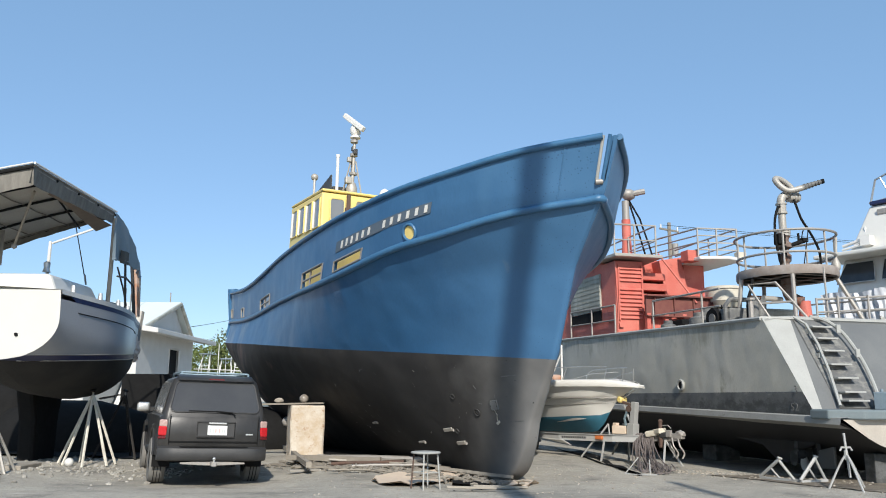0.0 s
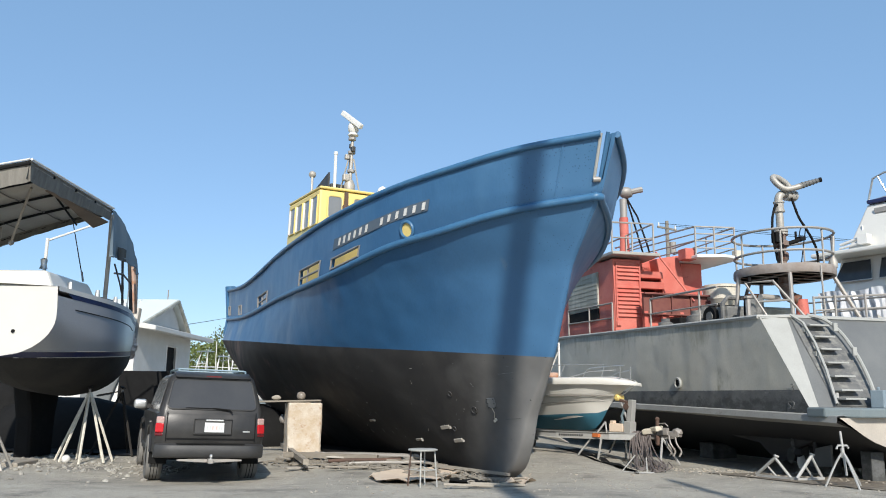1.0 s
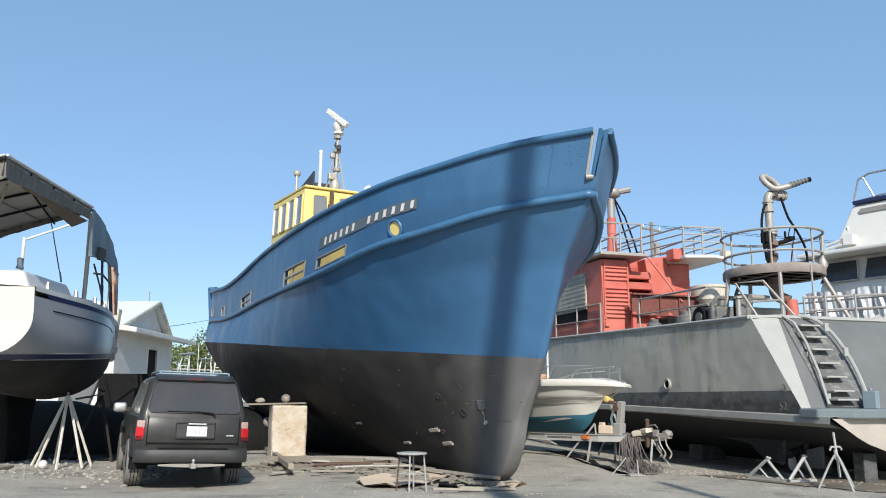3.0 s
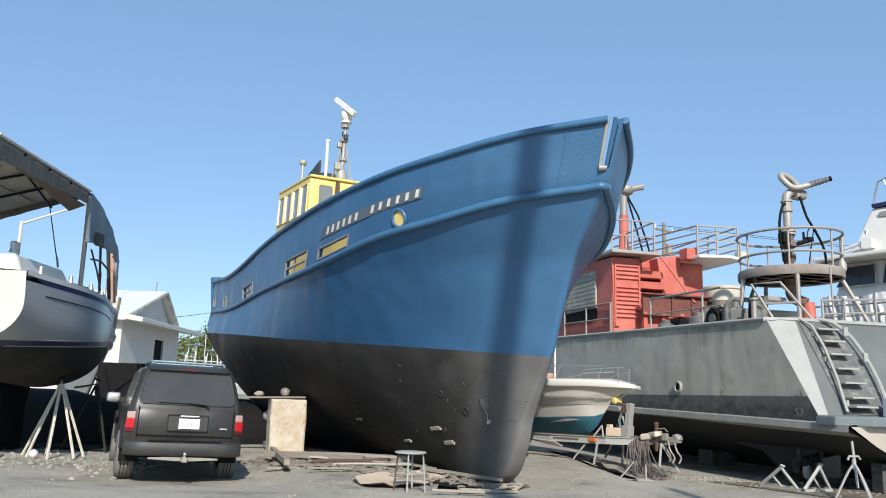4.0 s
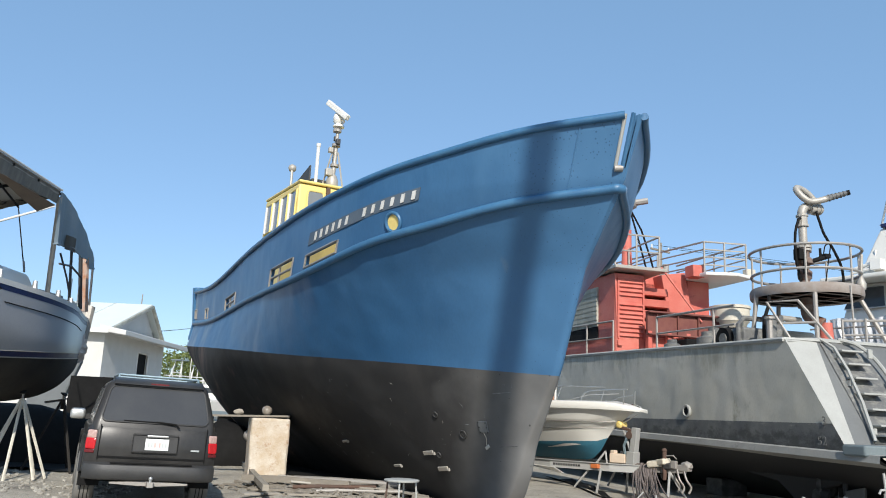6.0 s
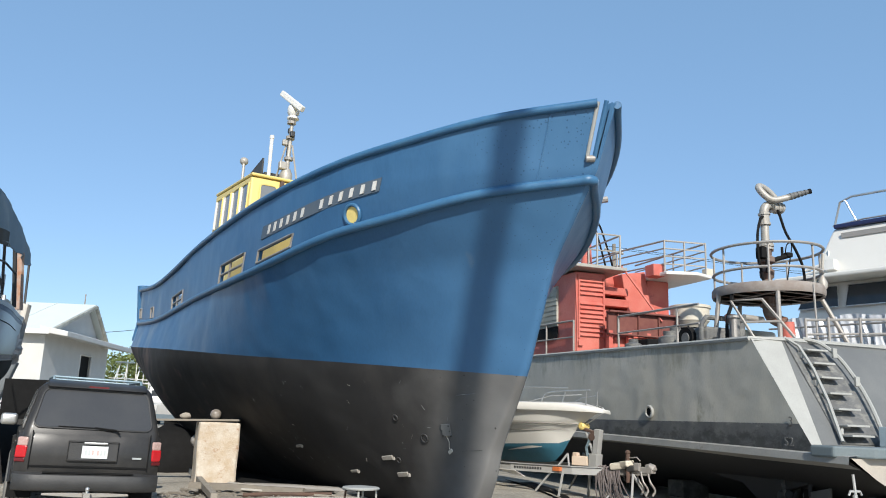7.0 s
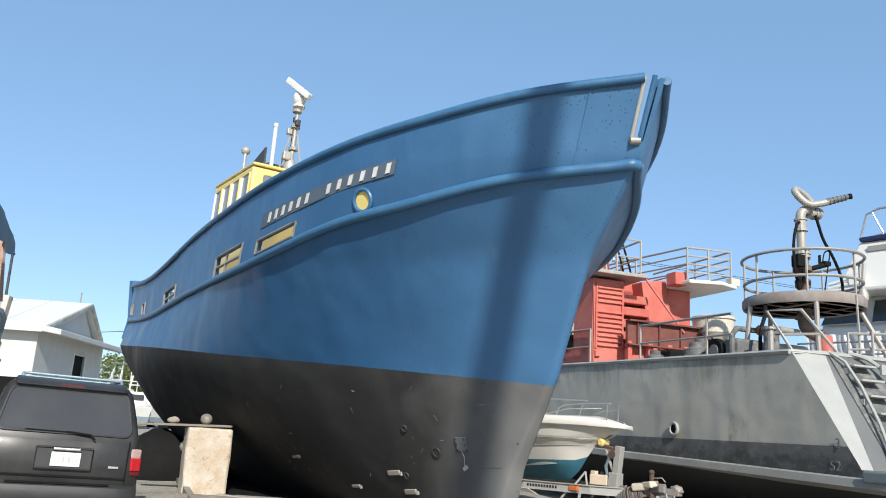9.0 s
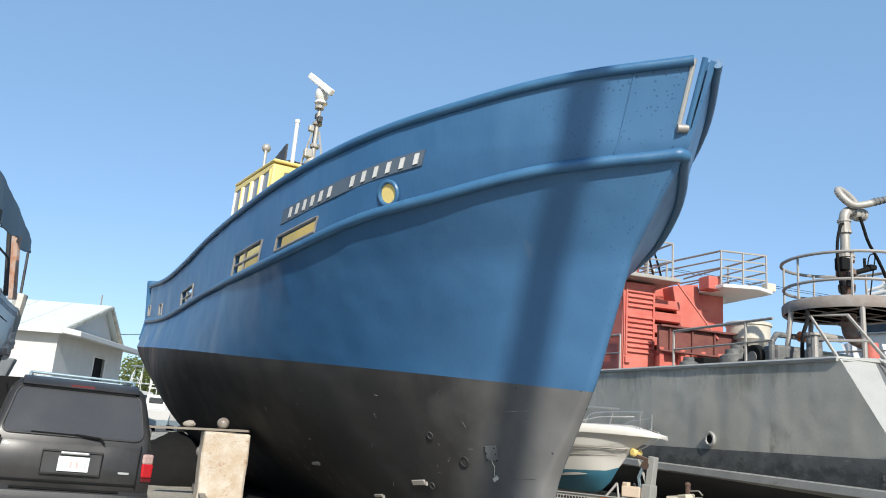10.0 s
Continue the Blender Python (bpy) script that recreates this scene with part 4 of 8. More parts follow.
def build_car():
    car = thing("suv", CAR, "dusty black four-wheel-drive estate car parked on the gravel", "car")
    # lower body: one outline from tail to nose, lofted across with rounded corners and swollen wheel arches
    prof = [(0.09, 0.38), (0.04, 0.5), (0.02, 0.75), (0.04, 0.97), (0.085, 1.06)] + [(0.35 + 0.25 * i, 1.075) for i in range(12)]
    prof += [(3.4, 1.05), (3.9, 1.03), (4.3, 0.97), (4.47, 0.85), (4.5, 0.65), (4.45, 0.42)] + [(4.1 - 0.25 * i, 0.35) for i in range(16)]
    rows = []
    for k in (-1, -0.985, -0.95, -0.88, -0.8, -0.4, 0, 0.4, 0.8, 0.88, 0.95, 0.985, 1):
        e = max(0.0, (abs(k) - 0.78) / 0.22)
        row = []
        for y, z in prof:
            swell = (math.exp(-((y - 1.05) / 0.42) ** 2) + math.exp(-((y - 3.72) / 0.42) ** 2)) * max(0.0, 1 - (z - 0.4) / 0.7)
            x = k * (0.845 + 0.05 * swell)
            row.append((x, y + (0.1 if y < 0.3 else -0.2 if y > 4.2 else 0) * e * e, 0.75 + (z - 0.75) * (1 - 0.16 * e**3)))
        rows.append(row)
    n = len(prof)
    body = Geo().grid(rows, True)
    body.f += [tuple(range(n)), tuple(range(12 * n, 13 * n))]
    part("body", body, "suv", car, smooth=True)
    # cabin: rounded plan outlines stacked up to the roof
    levels = ((0.98, 0.81, 0.06, 3.2), (1.08, 0.8, 0.075, 3.08), (1.3, 0.755, 0.165, 2.82), (1.5, 0.705, 0.255, 2.58), (1.6, 0.675, 0.3, 2.45), (1.655, 0.625, 0.35, 2.36), (1.685, 0.53, 0.45, 2.24))
    rows = []
    for z, w, y0, y1 in levels:
        r = 0.09
        ring = []
        for cx, cy, a0 in ((w - r, y0 + r, -90), (w - r, y1 - r, 0), (-w + r, y1 - r, 90), (-w + r, y0 + r, 180)):
            ring += [(cx + r * math.cos(radians(a0 + 22.5 * i)), cy + r * math.sin(radians(a0 + 22.5 * i)), z) for i in range(5)]
        rows.append(ring)
    top = Geo().grid(rows, True)
    top.f += [tuple(range(6 * 20, 7 * 20))]
    part("cabin", top, "suv", car, smooth=True)

    def tail(z):
        return lerp([(a, c) for a, b, c, d in levels], z)

    def rounded(hw0, hw1, z0, z1, r, off):
        """A pane with rounded corners in the sloping tail."""
        pts = []
        for sx, sz, a0 in ((1, -1, -90), (1, 1, 0), (-1, 1, 90), (-1, -1, 180)):
            for i in range(6):
                a = radians(a0 + 18 * i)
                z = (z0 + r if sz < 0 else z1 - r) + r * math.sin(a)
                hw = hw0 + (hw1 - hw0) * (z - z0) / (z1 - z0)
                x = sx * (hw - r) + r * math.cos(a)
                pts.append((x, tail(z) + off, z))
        return pts

    seal = rounded(0.71, 0.62, 1.1, 1.59, 0.09, -0.012)
    rear = part("rear_window", Geo().add(seal + [(x, y + 0.02, z) for x, y, z in seal], [tuple(range(24)), tuple(range(47, 23, -1))] + [(j, (j + 1) % 24, 24 + (j + 1) % 24, 24 + j) for j in range(24)]), "tint", car, "tinted rear window with dust")
    part("window_seal", Geo().tube(seal, 0.012, 6, closed=True), "bumper", rear, smooth=True)
    for s in (-1, 1):
        for a, b, c, d in ((0.34, 1.1, 0.5, 1.05), (1.2, 2.0, 1.15, 1.95), (2.08, 2.85, 2.03, 2.4)):
            q = [(s * 0.806, a, 1.07), (s * 0.806, b, 1.07), (s * 0.69, d, 1.57), (s * 0.69, c, 1.57)]
            part("side_window", Geo().slab(q, (s * 0.008, 0, 0.003)), "tint", car)
        turn = pose(0, 0, 0, 0, 0, 28 * s)
        lamp = part("tail_light", Geo().box((s * 0.785, 0.085, 0.8), (0.14, 0.06, 0.15), turn), "redlens", car, "red tail lamp", bevel=0.02)
        part("lens", Geo().box((s * 0.78, 0.09, 0.92), (0.13, 0.06, 0.11), turn), "clearlens", lamp, "pale indicator lens", bevel=0.02)
        part("lamp_foot", Geo().box((s * 0.79, 0.085, 0.7), (0.13, 0.05, 0.045), turn), "darkred", lamp, bevel=0.01)
        mir = part("mirror", Geo().box((s * 0.99, 2.75, 1.14), (0.23, 0.12, 0.17)), "alu", car, "chrome door mirror", bevel=0.045, smooth=True, seg=3)
        part("mirror_arm", Geo().box((s * 0.86, 2.78, 1.1), (0.12, 0.06, 0.08)), "suv", mir)
        part("roof_rail", Geo().tube([(s * 0.54, 0.45, 1.67), (s * 0.54, 0.5, 1.735), (s * 0.54, 2.1, 1.75), (s * 0.54, 2.25, 1.68)], 0.018, 8), "rack", car, smooth=True)
        part("mud_flap", Geo().box((s * 0.74, 0.62, 0.36), (0.28, 0.015, 0.3)), "dark", car, bevel=0.005)
        part("sill", Geo().box((s * 0.82, 2.4, 0.4), (0.1, 1.9, 0.12)), "bumper", car, bevel=0.03)
        for y in (1.05, 3.72):
            prof2 = [(0.2, -0.12), (0.3, -0.135), (0.345, -0.125), (0.365, -0.1), (0.37, -0.05), (0.37, 0.05), (0.365, 0.1), (0.345, 0.125), (0.3, 0.135), (0.2, 0.12)]
            tyre = Geo().lathe(prof2, (s * 0.775, y, 0.295), 32, "x", cap=False)
            w = part("wheel", tyre, "tyre", car, "dusty tyre", smooth=True)
            for g0 in (-0.05, 0.0, 0.05):
                part("tread_groove", Geo().lathe([(0.371, g0 - 0.006), (0.3715, g0), (0.371, g0 + 0.006)], (s * 0.775, y, 0.295), 32, "x", cap=False), "dark", w)
            part("rim", Geo().lathe([(0.05, -0.07), (0.21, -0.06), (0.21, 0.06), (0.05, 0.07)], (s * 0.775, y, 0.295), 16, "x"), "alu", w)
            part("wheel_arch", Geo().tube([(s * 0.865, y + 0.46 * math.cos(q), 0.4 + 0.45 * math.sin(q)) for q in (math.pi * i / 14 for i in range(15))], 0.035, 6), "suv", car, smooth=True)
    for y in (0.52, 1.75):
        part("roof_bar", Geo().tube([(-0.54, y, 1.74), (0.54, y, 1.74)], 0.016, 8), "rack", car, smooth=True)
    part("floor_pan", Geo().box((0, 2.35, 0.4), (1.5, 3.4, 0.14)), "dark", car, bevel=0.03)
    part("spare_wheel", Geo().lathe([(0.1, 0.0), (0.3, 0.0), (0.35, 0.05), (0.35, 0.15), (0.3, 0.2), (0.1, 0.2)], (0.05, 0.5, 0.27), 24), "tyre", car, "spare tyre slung under the tail", smooth=True)
    part("fuel_tank", Geo().box((-0.35, 1.9, 0.31), (0.55, 0.9, 0.18)), "dark", car, bevel=0.05)
    part("silencer", Geo().rod((0.4, 1.5, 0.32), (0.4, 2.2, 0.32), 0.1, 12).rod((0.4, 0.1, 0.34), (0.4, 1.5, 0.33), 0.025, 8), "dark", car, smooth=True)
    part("axle", Geo().rod((-0.7, 1.05, 0.3), (0.7, 1.05, 0.3), 0.06, 8).blob((0, 1.05, 0.36), (0.15, 0.17, 0.15), 2, 0.03, 2), "dark", car, smooth=True)
    part("floor_pan", Geo().box((0, 2.3, 0.36), (1.4, 3.6, 0.12)), "dark", car)
    part("spoiler", Geo().prism([(0.215, 1.605), (0.3, 1.66), (0.42, 1.7), (0.6, 1.7), (0.6, 1.62), (0.3, 1.59)], -0.6, 0.6), "suv", car, bevel=0.018, smooth=True)
    part("brake_lamp", Geo().box((0, 0.25, 1.628), (0.24, 0.03, 0.022)), "darkred", car, "high brake lamp")
    rows = []
    for x in (-0.845, -0.83, -0.78, -0.7, -0.6, -0.3, 0, 0.3, 0.6, 0.7, 0.78, 0.83, 0.845):
        e = max(0.0, (abs(x) - 0.5) / 0.345)
        rows.append([(x, y + (0.17 * e**2.5 if y < 0.2 else 0), z) for y, z in ((-0.1, 0.36), (-0.13, 0.4), (-0.135, 0.49), (-0.115, 0.54), (-0.03, 0.562), (0.06, 0.57), (0.3, 0.56), (0.3, 0.35), (0.0, 0.34))])
    g = Geo().grid(rows, True)
    g.f += [tuple(range(9)), tuple(range(12 * 9, 13 * 9))]
    bump = part("bumper", g, "bumper", car, "dark grey plastic bumper", smooth=True)
    part("bumper_step", Geo().box((0, -0.03, 0.566), (1.05, 0.11, 0.012)), "dark", bump)
    part("tailgate_seam", Geo().box((0, 0.012, 0.64), (1.36, 0.012, 0.016)), "dark", car)
    for s in (-1, 1):
        part("tailgate_seam", Geo().rod((s * 0.69, 0.02, 0.6), (s * 0.69, 0.02, 1.06), 0.007, 5), "dark", car)
    rec = part("plate_recess", Geo().box((0.02, 0.015, 0.83), (0.6, 0.02, 0.24)), "bumper", car, bevel=0.008)
    part("recess_lip", Geo().tube([(-0.27, 0.0, 0.715), (0.31, 0.0, 0.715), (0.31, 0.0, 0.945), (-0.27, 0.0, 0.945)], 0.012, 6, closed=True), "suv", rec, smooth=True)
    pl = part("number_plate", Geo().box((0.04, -0.002, 0.82), (0.305, 0.015, 0.152)), "plate", rec, "white number plate", bevel=0.004)
    for i in range(6):
        part("plate_bar", Geo().box((-0.065 + i * 0.04 + (0.02 if i > 2 else 0), -0.011, 0.815), (0.022, 0.004, 0.06)), "ink" if i not in (2, 3) else "plate_tint", pl)
    part("plate_light", Geo().box((0.04, -0.012, 0.93), (0.28, 0.04, 0.028)), "alu", car, bevel=0.01)
    part("wiper", Geo().tube([(-0.42, tail(1.12) - 0.03, 1.12), (0.02, tail(1.115) - 0.03, 1.115), (0.24, tail(1.1) - 0.035, 1.1)], 0.008, 6).tube([(0.0, tail(1.12) - 0.035, 1.12), (0.26, 0.03, 1.1), (0.31, 0.02, 1.05)], 0.011, 6), "dark", car)
    part("badge_bar", Geo().box((0.55, 0.012, 0.76), (0.11, 0.01, 0.022)), "alu", car)
    hitch = part("tow_hitch", Geo().prism([(-0.5, 0.3), (-0.12, 0.28), (0.12, 0.28), (0.5, 0.3), (0.5, 0.325), (0.12, 0.34), (-0.12, 0.34), (-0.5, 0.325)], -0.06, -0.02, "y").box((0, -0.12, 0.31), (0.08, 0.22, 0.07)), "steel", car, "steel tow hitch", bevel=0.006)
    part("tow_ball", Geo().rod((0, -0.2, 0.33), (0, -0.2, 0.37), 0.018, 8).blob((0, -0.2, 0.39), (0.028, 0.028, 0.028), 1, 0, 2), "alu", hitch, smooth=True)


build_car()


# ---- concrete block ----
def build_block():
    b = thing("concrete_block", pose(-3.44, 19.5, -0.01, 0, 0, 17) @ Matrix.Diagonal((1.02, 1.02, 0.97, 1)), "rough upright cream concrete block under the hull", "block")
    g = Geo()
    rows = []
    for k in range(9):
        z = -0.03 + 1.27 * (k / 7 * 0.97 if k < 8 else 1)
        h = 0.385
        side = (-h, -h + 0.04, -0.2, 0.0, 0.2, h - 0.04)
        ring = [(c, -h) for c in side] + [(h, c) for c in side] + [(-c, h) for c in side] + [(-h, -c) for c in side]
        row = []
        for j, (x, y) in enumerate(ring):
            chip = (0.012 + 0.05 * max(0, noise.noise((x * 7, y * 7, z * 6)))) if j % 6 == 0 else 0.0
            if k == 8:
                chip += 0.015 + 0.05 * max(0, noise.noise((x * 5, y * 5, 3.3)))
            w = 1 - chip / h
            row.append((x * w + 0.015 * noise.noise((x * 3, y * 3, z * 2)), y * w + 0.015 * noise.noise((x * 3 + 5, y * 3, z * 2)), z - (0.5 * chip if k == 8 else 0)))
        rows.append(row)
    g.grid(rows, True)
    g.f += [tuple(8 * 24 + j for j in range(24))]
    part("block_body", g, "concrete", b, bevel=0.018)


build_block()


# ---- the grey fireboat: local x to its starboard, y forward, from its port quarter ----
FIRE = pose(6.52, 17.23, 0, 0, 0, 15.24) @ Matrix.Diagonal((0.975, 1.055, 0.975, 1))


def text_mesh(text, size, depth):
    """The mesh of a line of text in the built-in font, lying in x and y."""
    cu = bpy.data.curves.new("text", "FONT")
    cu.body, cu.size, cu.extrude = text, size, depth
    ob = new("text", cu)
    bpy.context.view_layer.update()
    me = bpy.data.meshes.new_from_object(ob.evaluated_get(bpy.context.evaluated_depsgraph_get()))
    bpy.data.objects.remove(ob)
    return me


def build_fireboat():
    boat = thing("fireboat", FIRE, "grey steel fireboat with red deckhouse and water monitors, on blocks", "boat")
    beam, length = 5.4, 17.0

    def rake(z):
        return -0.03 - (3.15 - z) * 0.66

    def sheer(y):
        return 3.15 + 0.026 * max(0, y)

    def inset(y):
        return 0.0 if y < 9 else (y - 9) ** 2 * 0.035

    side_geo, boot_geo, bottom = Geo(), Geo(), Geo()
    ys = [0.5 * i for i in range(int(length * 2) + 1)]
    for s in (0, 1):
        def X(x):
            return x if s == 0 else beam - x
        rows = []
        for y in ys:
            zt = sheer(y)
            rows.append([(X(inset(y) + 0.012 * noise.noise((y * 1.1, k, 0))), y if y > 0 else rake(z), z) for k, z in enumerate([1.58 + (zt - 1.58) * q / 8 for q in range(9)])])
        side_geo.grid(rows)
        rows = [[(X(inset(y) - 0.01), y if y > 0 else rake(z), z) for z in (1.58 - (0.46 - 0.02 * max(0, y)) * k / 3 for k in (3, 2, 1, 0))] for y in ys]
        boot_geo.grid(rows)
        rows = [[(X(inset(y) - 0.12), y if y > 0 else -2.15, 1.0 + 0.012 * y), (X(inset(y) + 0.7), y if y > 0 else -2.1, 0.6), (X(beam / 2 - 0.15), y if y > 0 else -1.9, 0.02 if y < 0.5 else -0.1)] for y in ys]
        bottom.grid(rows)
    part("hull_side", side_geo, "grey", boat, "weather-streaked grey steel side", smooth=True)
    part("boot_stripe", boot_geo, "grey_dark", boat, "dark worn boot stripe", smooth=True)
    part("hull_bottom", bottom, "underbody", boat, smooth=True)
    for s in (0, 1):
        def X(x):
            return x if s == 0 else beam - x
        g = Geo()
        rows = []
        for y in [-2.2] + ys:
            z = 1.03 + 0.02 * y
            i = inset(y)
            rows.append([(X(i + 0.02), y, z + 0.12), (X(i - 0.2), y, z + 0.1), (X(i - 0.22), y, z - 0.02), (X(i + 0.02), y, z - 0.1)])
        part("chine_rail", g.grid(rows), "chine", boat, "pale spray rail along the chine")
    # transom with a bright chamfer plate
    def tr(x, z, off=0.0):
        return Vector((x, rake(z) - off * 0.8 - 0.12 * min(1, max(0, x) / 0.6), z + off * 0.58))

    g = Geo().grid([[tr(0.6, z), tr(1.5, z), tr(3.5, z), tr(beam - 0.6, z)] for z in (1.24, 1.7, 2.2, 2.7, 3.15)])
    part("transom", g, "transom_grey", boat)
    for a, b, c, d in ((0.0, 0.6, 0.19, 0.0), (beam, beam - 0.6, beam - 0.19, beam)):
        q = [(a, rake(3.15) - 0.004, 3.15), tr(b, 3.15, 0.006), tr(c, 1.24, 0.006), (d, rake(1.24) - 0.004, 1.24)]
        part("corner_plate", Geo().add(q, [(0, 1, 2, 3)]), "grey_light", boat, "pale grey chamfered corner plate")
        part("corner_fill", Geo().add([tr(b, 3.15), tr(b, 1.24), tr(c, 1.24)], [(0, 1, 2)]), "transom_grey", boat)
    lip = Geo().tube([(0, 17, sheer(17)), (0, 9, sheer(9)), (0, 0, 3.15), (0.6, -0.16, 3.16), (beam - 0.6, -0.16, 3.16), (beam, 0, 3.15), (beam, 9, sheer(9))], 0.05, 6)
    part("deck_edge", lip, "grey_light", boat)
    deck = Geo().grid([[(inset(y) + 0.03, y, sheer(y) - 0.03), (beam / 2, y, sheer(y) + 0.04), (beam - inset(y) - 0.03, y, sheer(y) - 0.03)] for y in [-0.1] + ys])
    part("deck", deck, "grey_light", boat)
    # swim platform and lower transom
    plat = Geo().prism([(-0.25, -1.5), (-0.25, -1.95), (0.25, -2.3), (beam - 0.25, -2.3), (beam + 0.25, -1.95), (beam + 0.25, -1.3)], 1.06, 1.24, "z")
    part("swim_platform", plat, mat("platform_paint", (0.14, 0.175, 0.185), 0.7, other=(0.2, 0.225, 0.225), scale=2), boat, "blue-grey painted stern platform", bevel=0.03)
    g = Geo().add([(-0.12, -2.16, 1.06), (beam + 0.12, -2.16, 1.06), (beam - 0.7, -2.05, 0.6), (beam / 2, -1.9, 0.02), (0.7, -2.05, 0.6)], [(0, 1, 2, 3, 4)])
    part("lower_transom", g, mat("bare_beige", (0.55, 0.5, 0.43), 0.7, other=(0.4, 0.36, 0.32), scale=2.5), boat, "scraped beige lower transom")
    # ladder on the transom
    cheek = Geo().add([tr(0.66, 3.15, 0.02), tr(1.14, 3.15, 0.02), tr(1.6, 2.75, 0.02), tr(1.72, 2.1, 0.02), tr(1.62, 1.25, 0.02), tr(0.55, 1.25, 0.02)], [(0, 1, 2, 3, 4, 5)])
    ladder = part("ladder_panel", cheek, "grey_dark", boat)
    part("stringer", Geo().tube([tr(0.66, 3.17, 0.05), tr(0.8, 2.95, 0.12), tr(0.78, 2.5, 0.14), tr(0.66, 1.9, 0.14), tr(0.5, 1.25, 0.1)], 0.03, 6), "grey_light", ladder, smooth=True)
    curve = bend([tr(1.1, 3.18, 0.05), tr(1.38, 3.05, 0.12), tr(1.58, 2.75, 0.15), tr(1.64, 2.3, 0.15), tr(1.58, 1.8, 0.15), tr(1.46, 1.25, 0.1)], 4)
    part("stringer", Geo().tube(curve, 0.035, 6), "grey_light", ladder, smooth=True)
    for p in (curve[7], curve[12]):
        part("pad", Geo().box(p + Vector((-0.06, -0.05, 0)), (0.1, 0.05, 0.18)), "grey_light", ladder, bevel=0.01)
    for i, z in enumerate((2.9, 2.64, 2.37, 2.08, 1.8, 1.52, 1.35)):
        x = 0.83 - 0.034 * i
        c = tr(x + 0.27, z, 0.1)
        part("tread", Geo().box(c, (0.5, 0.24, 0.035)), "grey_light", ladder, bevel=0.006)
        if i < 6:
            part("riser", Geo().box(c + Vector((-0.1, 0.09, -0.08)), (0.26, 0.03, 0.11)), "grey_light", ladder)
        if i in (0, 2, 5):
            part("bracket", Geo().box(c + Vector((-0.3, 0.0, -0.1)), (0.06, 0.1, 0.1)), "grey_light", ladder)
    # side fittings
    c = Vector((-0.03, 3.06, 1.77))
    ring = [c + Vector((0, 0.115 * math.cos(q), 0.12 * math.sin(q))) for q in (2 * math.pi * i / 16 for i in range(16))]
    port = part("outlet_ring", Geo().tube(ring, 0.035, 6, closed=True), "grey_light", boat, "round steel outlet", smooth=True)
    part("outlet_bore", Geo().rod(c + Vector((0.02, 0, 0)), c + Vector((-0.01, 0, 0)), 0.1, 14), "dark", port)
    for txt, y, z in (("3", -1.05, 1.55), ("52", -0.93, 1.2)):
        me = text_mesh(txt, 0.22, 0.004)
        me.materials.append(M["mark"])
        ob = new("draught_mark", me)
        ob.parent = boat
        ob.matrix_local = Matrix(((0, 0, -1, -0.022), (-1, 0, 0, y + 0.2), (0, 1, 0, z), (0, 0, 0, 1)))
    # red deckhouse
    house = part("deckhouse", Geo().box((2.0, 10.9, 4.6), (3.66, 7.0, 2.5)), "red", boat, "faded red deckhouse", bevel=0.03)
    part("aft_locker", Geo().box((0.64, 6.98, 4.48), (0.95, 0.9, 2.25)), "red", boat, "faded red louvred locker", bevel=0.02)
    part("louvre_recess", Geo().box((0.66, 6.535, 4.62), (0.72, 0.02, 1.66)), "red", house)
    for i in range(12):
        part("louvre", Geo().box((0.66, 6.51, 3.86 + i * 0.125 + (0.14 if i > 7 else 0)), (0.72, 0.1, 0.03), pose(0, 0, 0, 58, 0, 0)), "red", house)
    for x in (0.27, 1.05):
        part("louvre_frame", Geo().box((x, 6.515, 4.62), (0.05, 0.05, 1.72)), "red", house)
    part("conduit", Geo().tube([(0.2, 6.5, 3.4), (0.2, 6.48, 4.2), (0.16, 6.5, 5.5)], 0.018, 6).box((0.3, 6.49, 3.62), (0.14, 0.07, 0.14)), "red", house)
    part("house_roof", Geo().prism([(-0.05, 6.1), (1.55, 6.1), (1.7, 7.6), (3.9, 7.6), (3.9, 14.5), (-0.05, 14.5)], 5.66, 5.76, "z"), "cast", boat, "white weathered roof edge", bevel=0.02)
    shut = part("shutter", Geo().box((0.155, 8.5, 4.75), (0.05, 2.1, 1.15)), "grey", house, "grey roller shutter")
    for i in range(8):
        part("slat", Geo().box((0.13, 8.5, 4.27 + i * 0.14), (0.03, 2.06, 0.1)), "grey", shut)
    part("shutter_gap", Geo().box((0.155, 8.5, 4.0), (0.05, 2.1, 0.32)), "dark", house)
    # stepped vents behind the locker
    part("vent_back", Geo().box((1.62, 7.5, 4.4), (0.95, 0.2, 2.3)), "red", house)
    for i in range(6):
        hood = [(6.62 + 0.03 * i, 0.0), (6.6 + 0.03 * i, 0.21), (7.45, 0.29), (7.45, 0.0)]
        part("vent_step", Geo().prism([(y, z + 3.42 + i * 0.335) for y, z in hood], 1.16, 2.12 - 0.02 * i), "red", house, bevel=0.008)
    part("funnel_casing", Geo().box((2.5, 7.3, 4.9), (0.8, 0.7, 1.9), pose(0, 0, 0, 0, -10, 0)), "red", boat, "red sloping funnel casing", bevel=0.02)
    part("upper_house", Geo().box((3.2, 7.6, 4.9), (0.75, 1.2, 1.55)), "red", boat, bevel=0.02)
    part("upper_roof", Geo().prism([(2.75, 6.0), (3.6, 5.75), (4.3, 6.0), (4.3, 8.2), (2.75, 8.2)], 5.68, 5.78, "z"), "white", boat, "white overhanging roof", bevel=0.02)
    part("floodlight", Geo().box((4.35, 6.2, 5.9), (0.3, 0.2, 0.22)), "tank", boat, bevel=0.02)
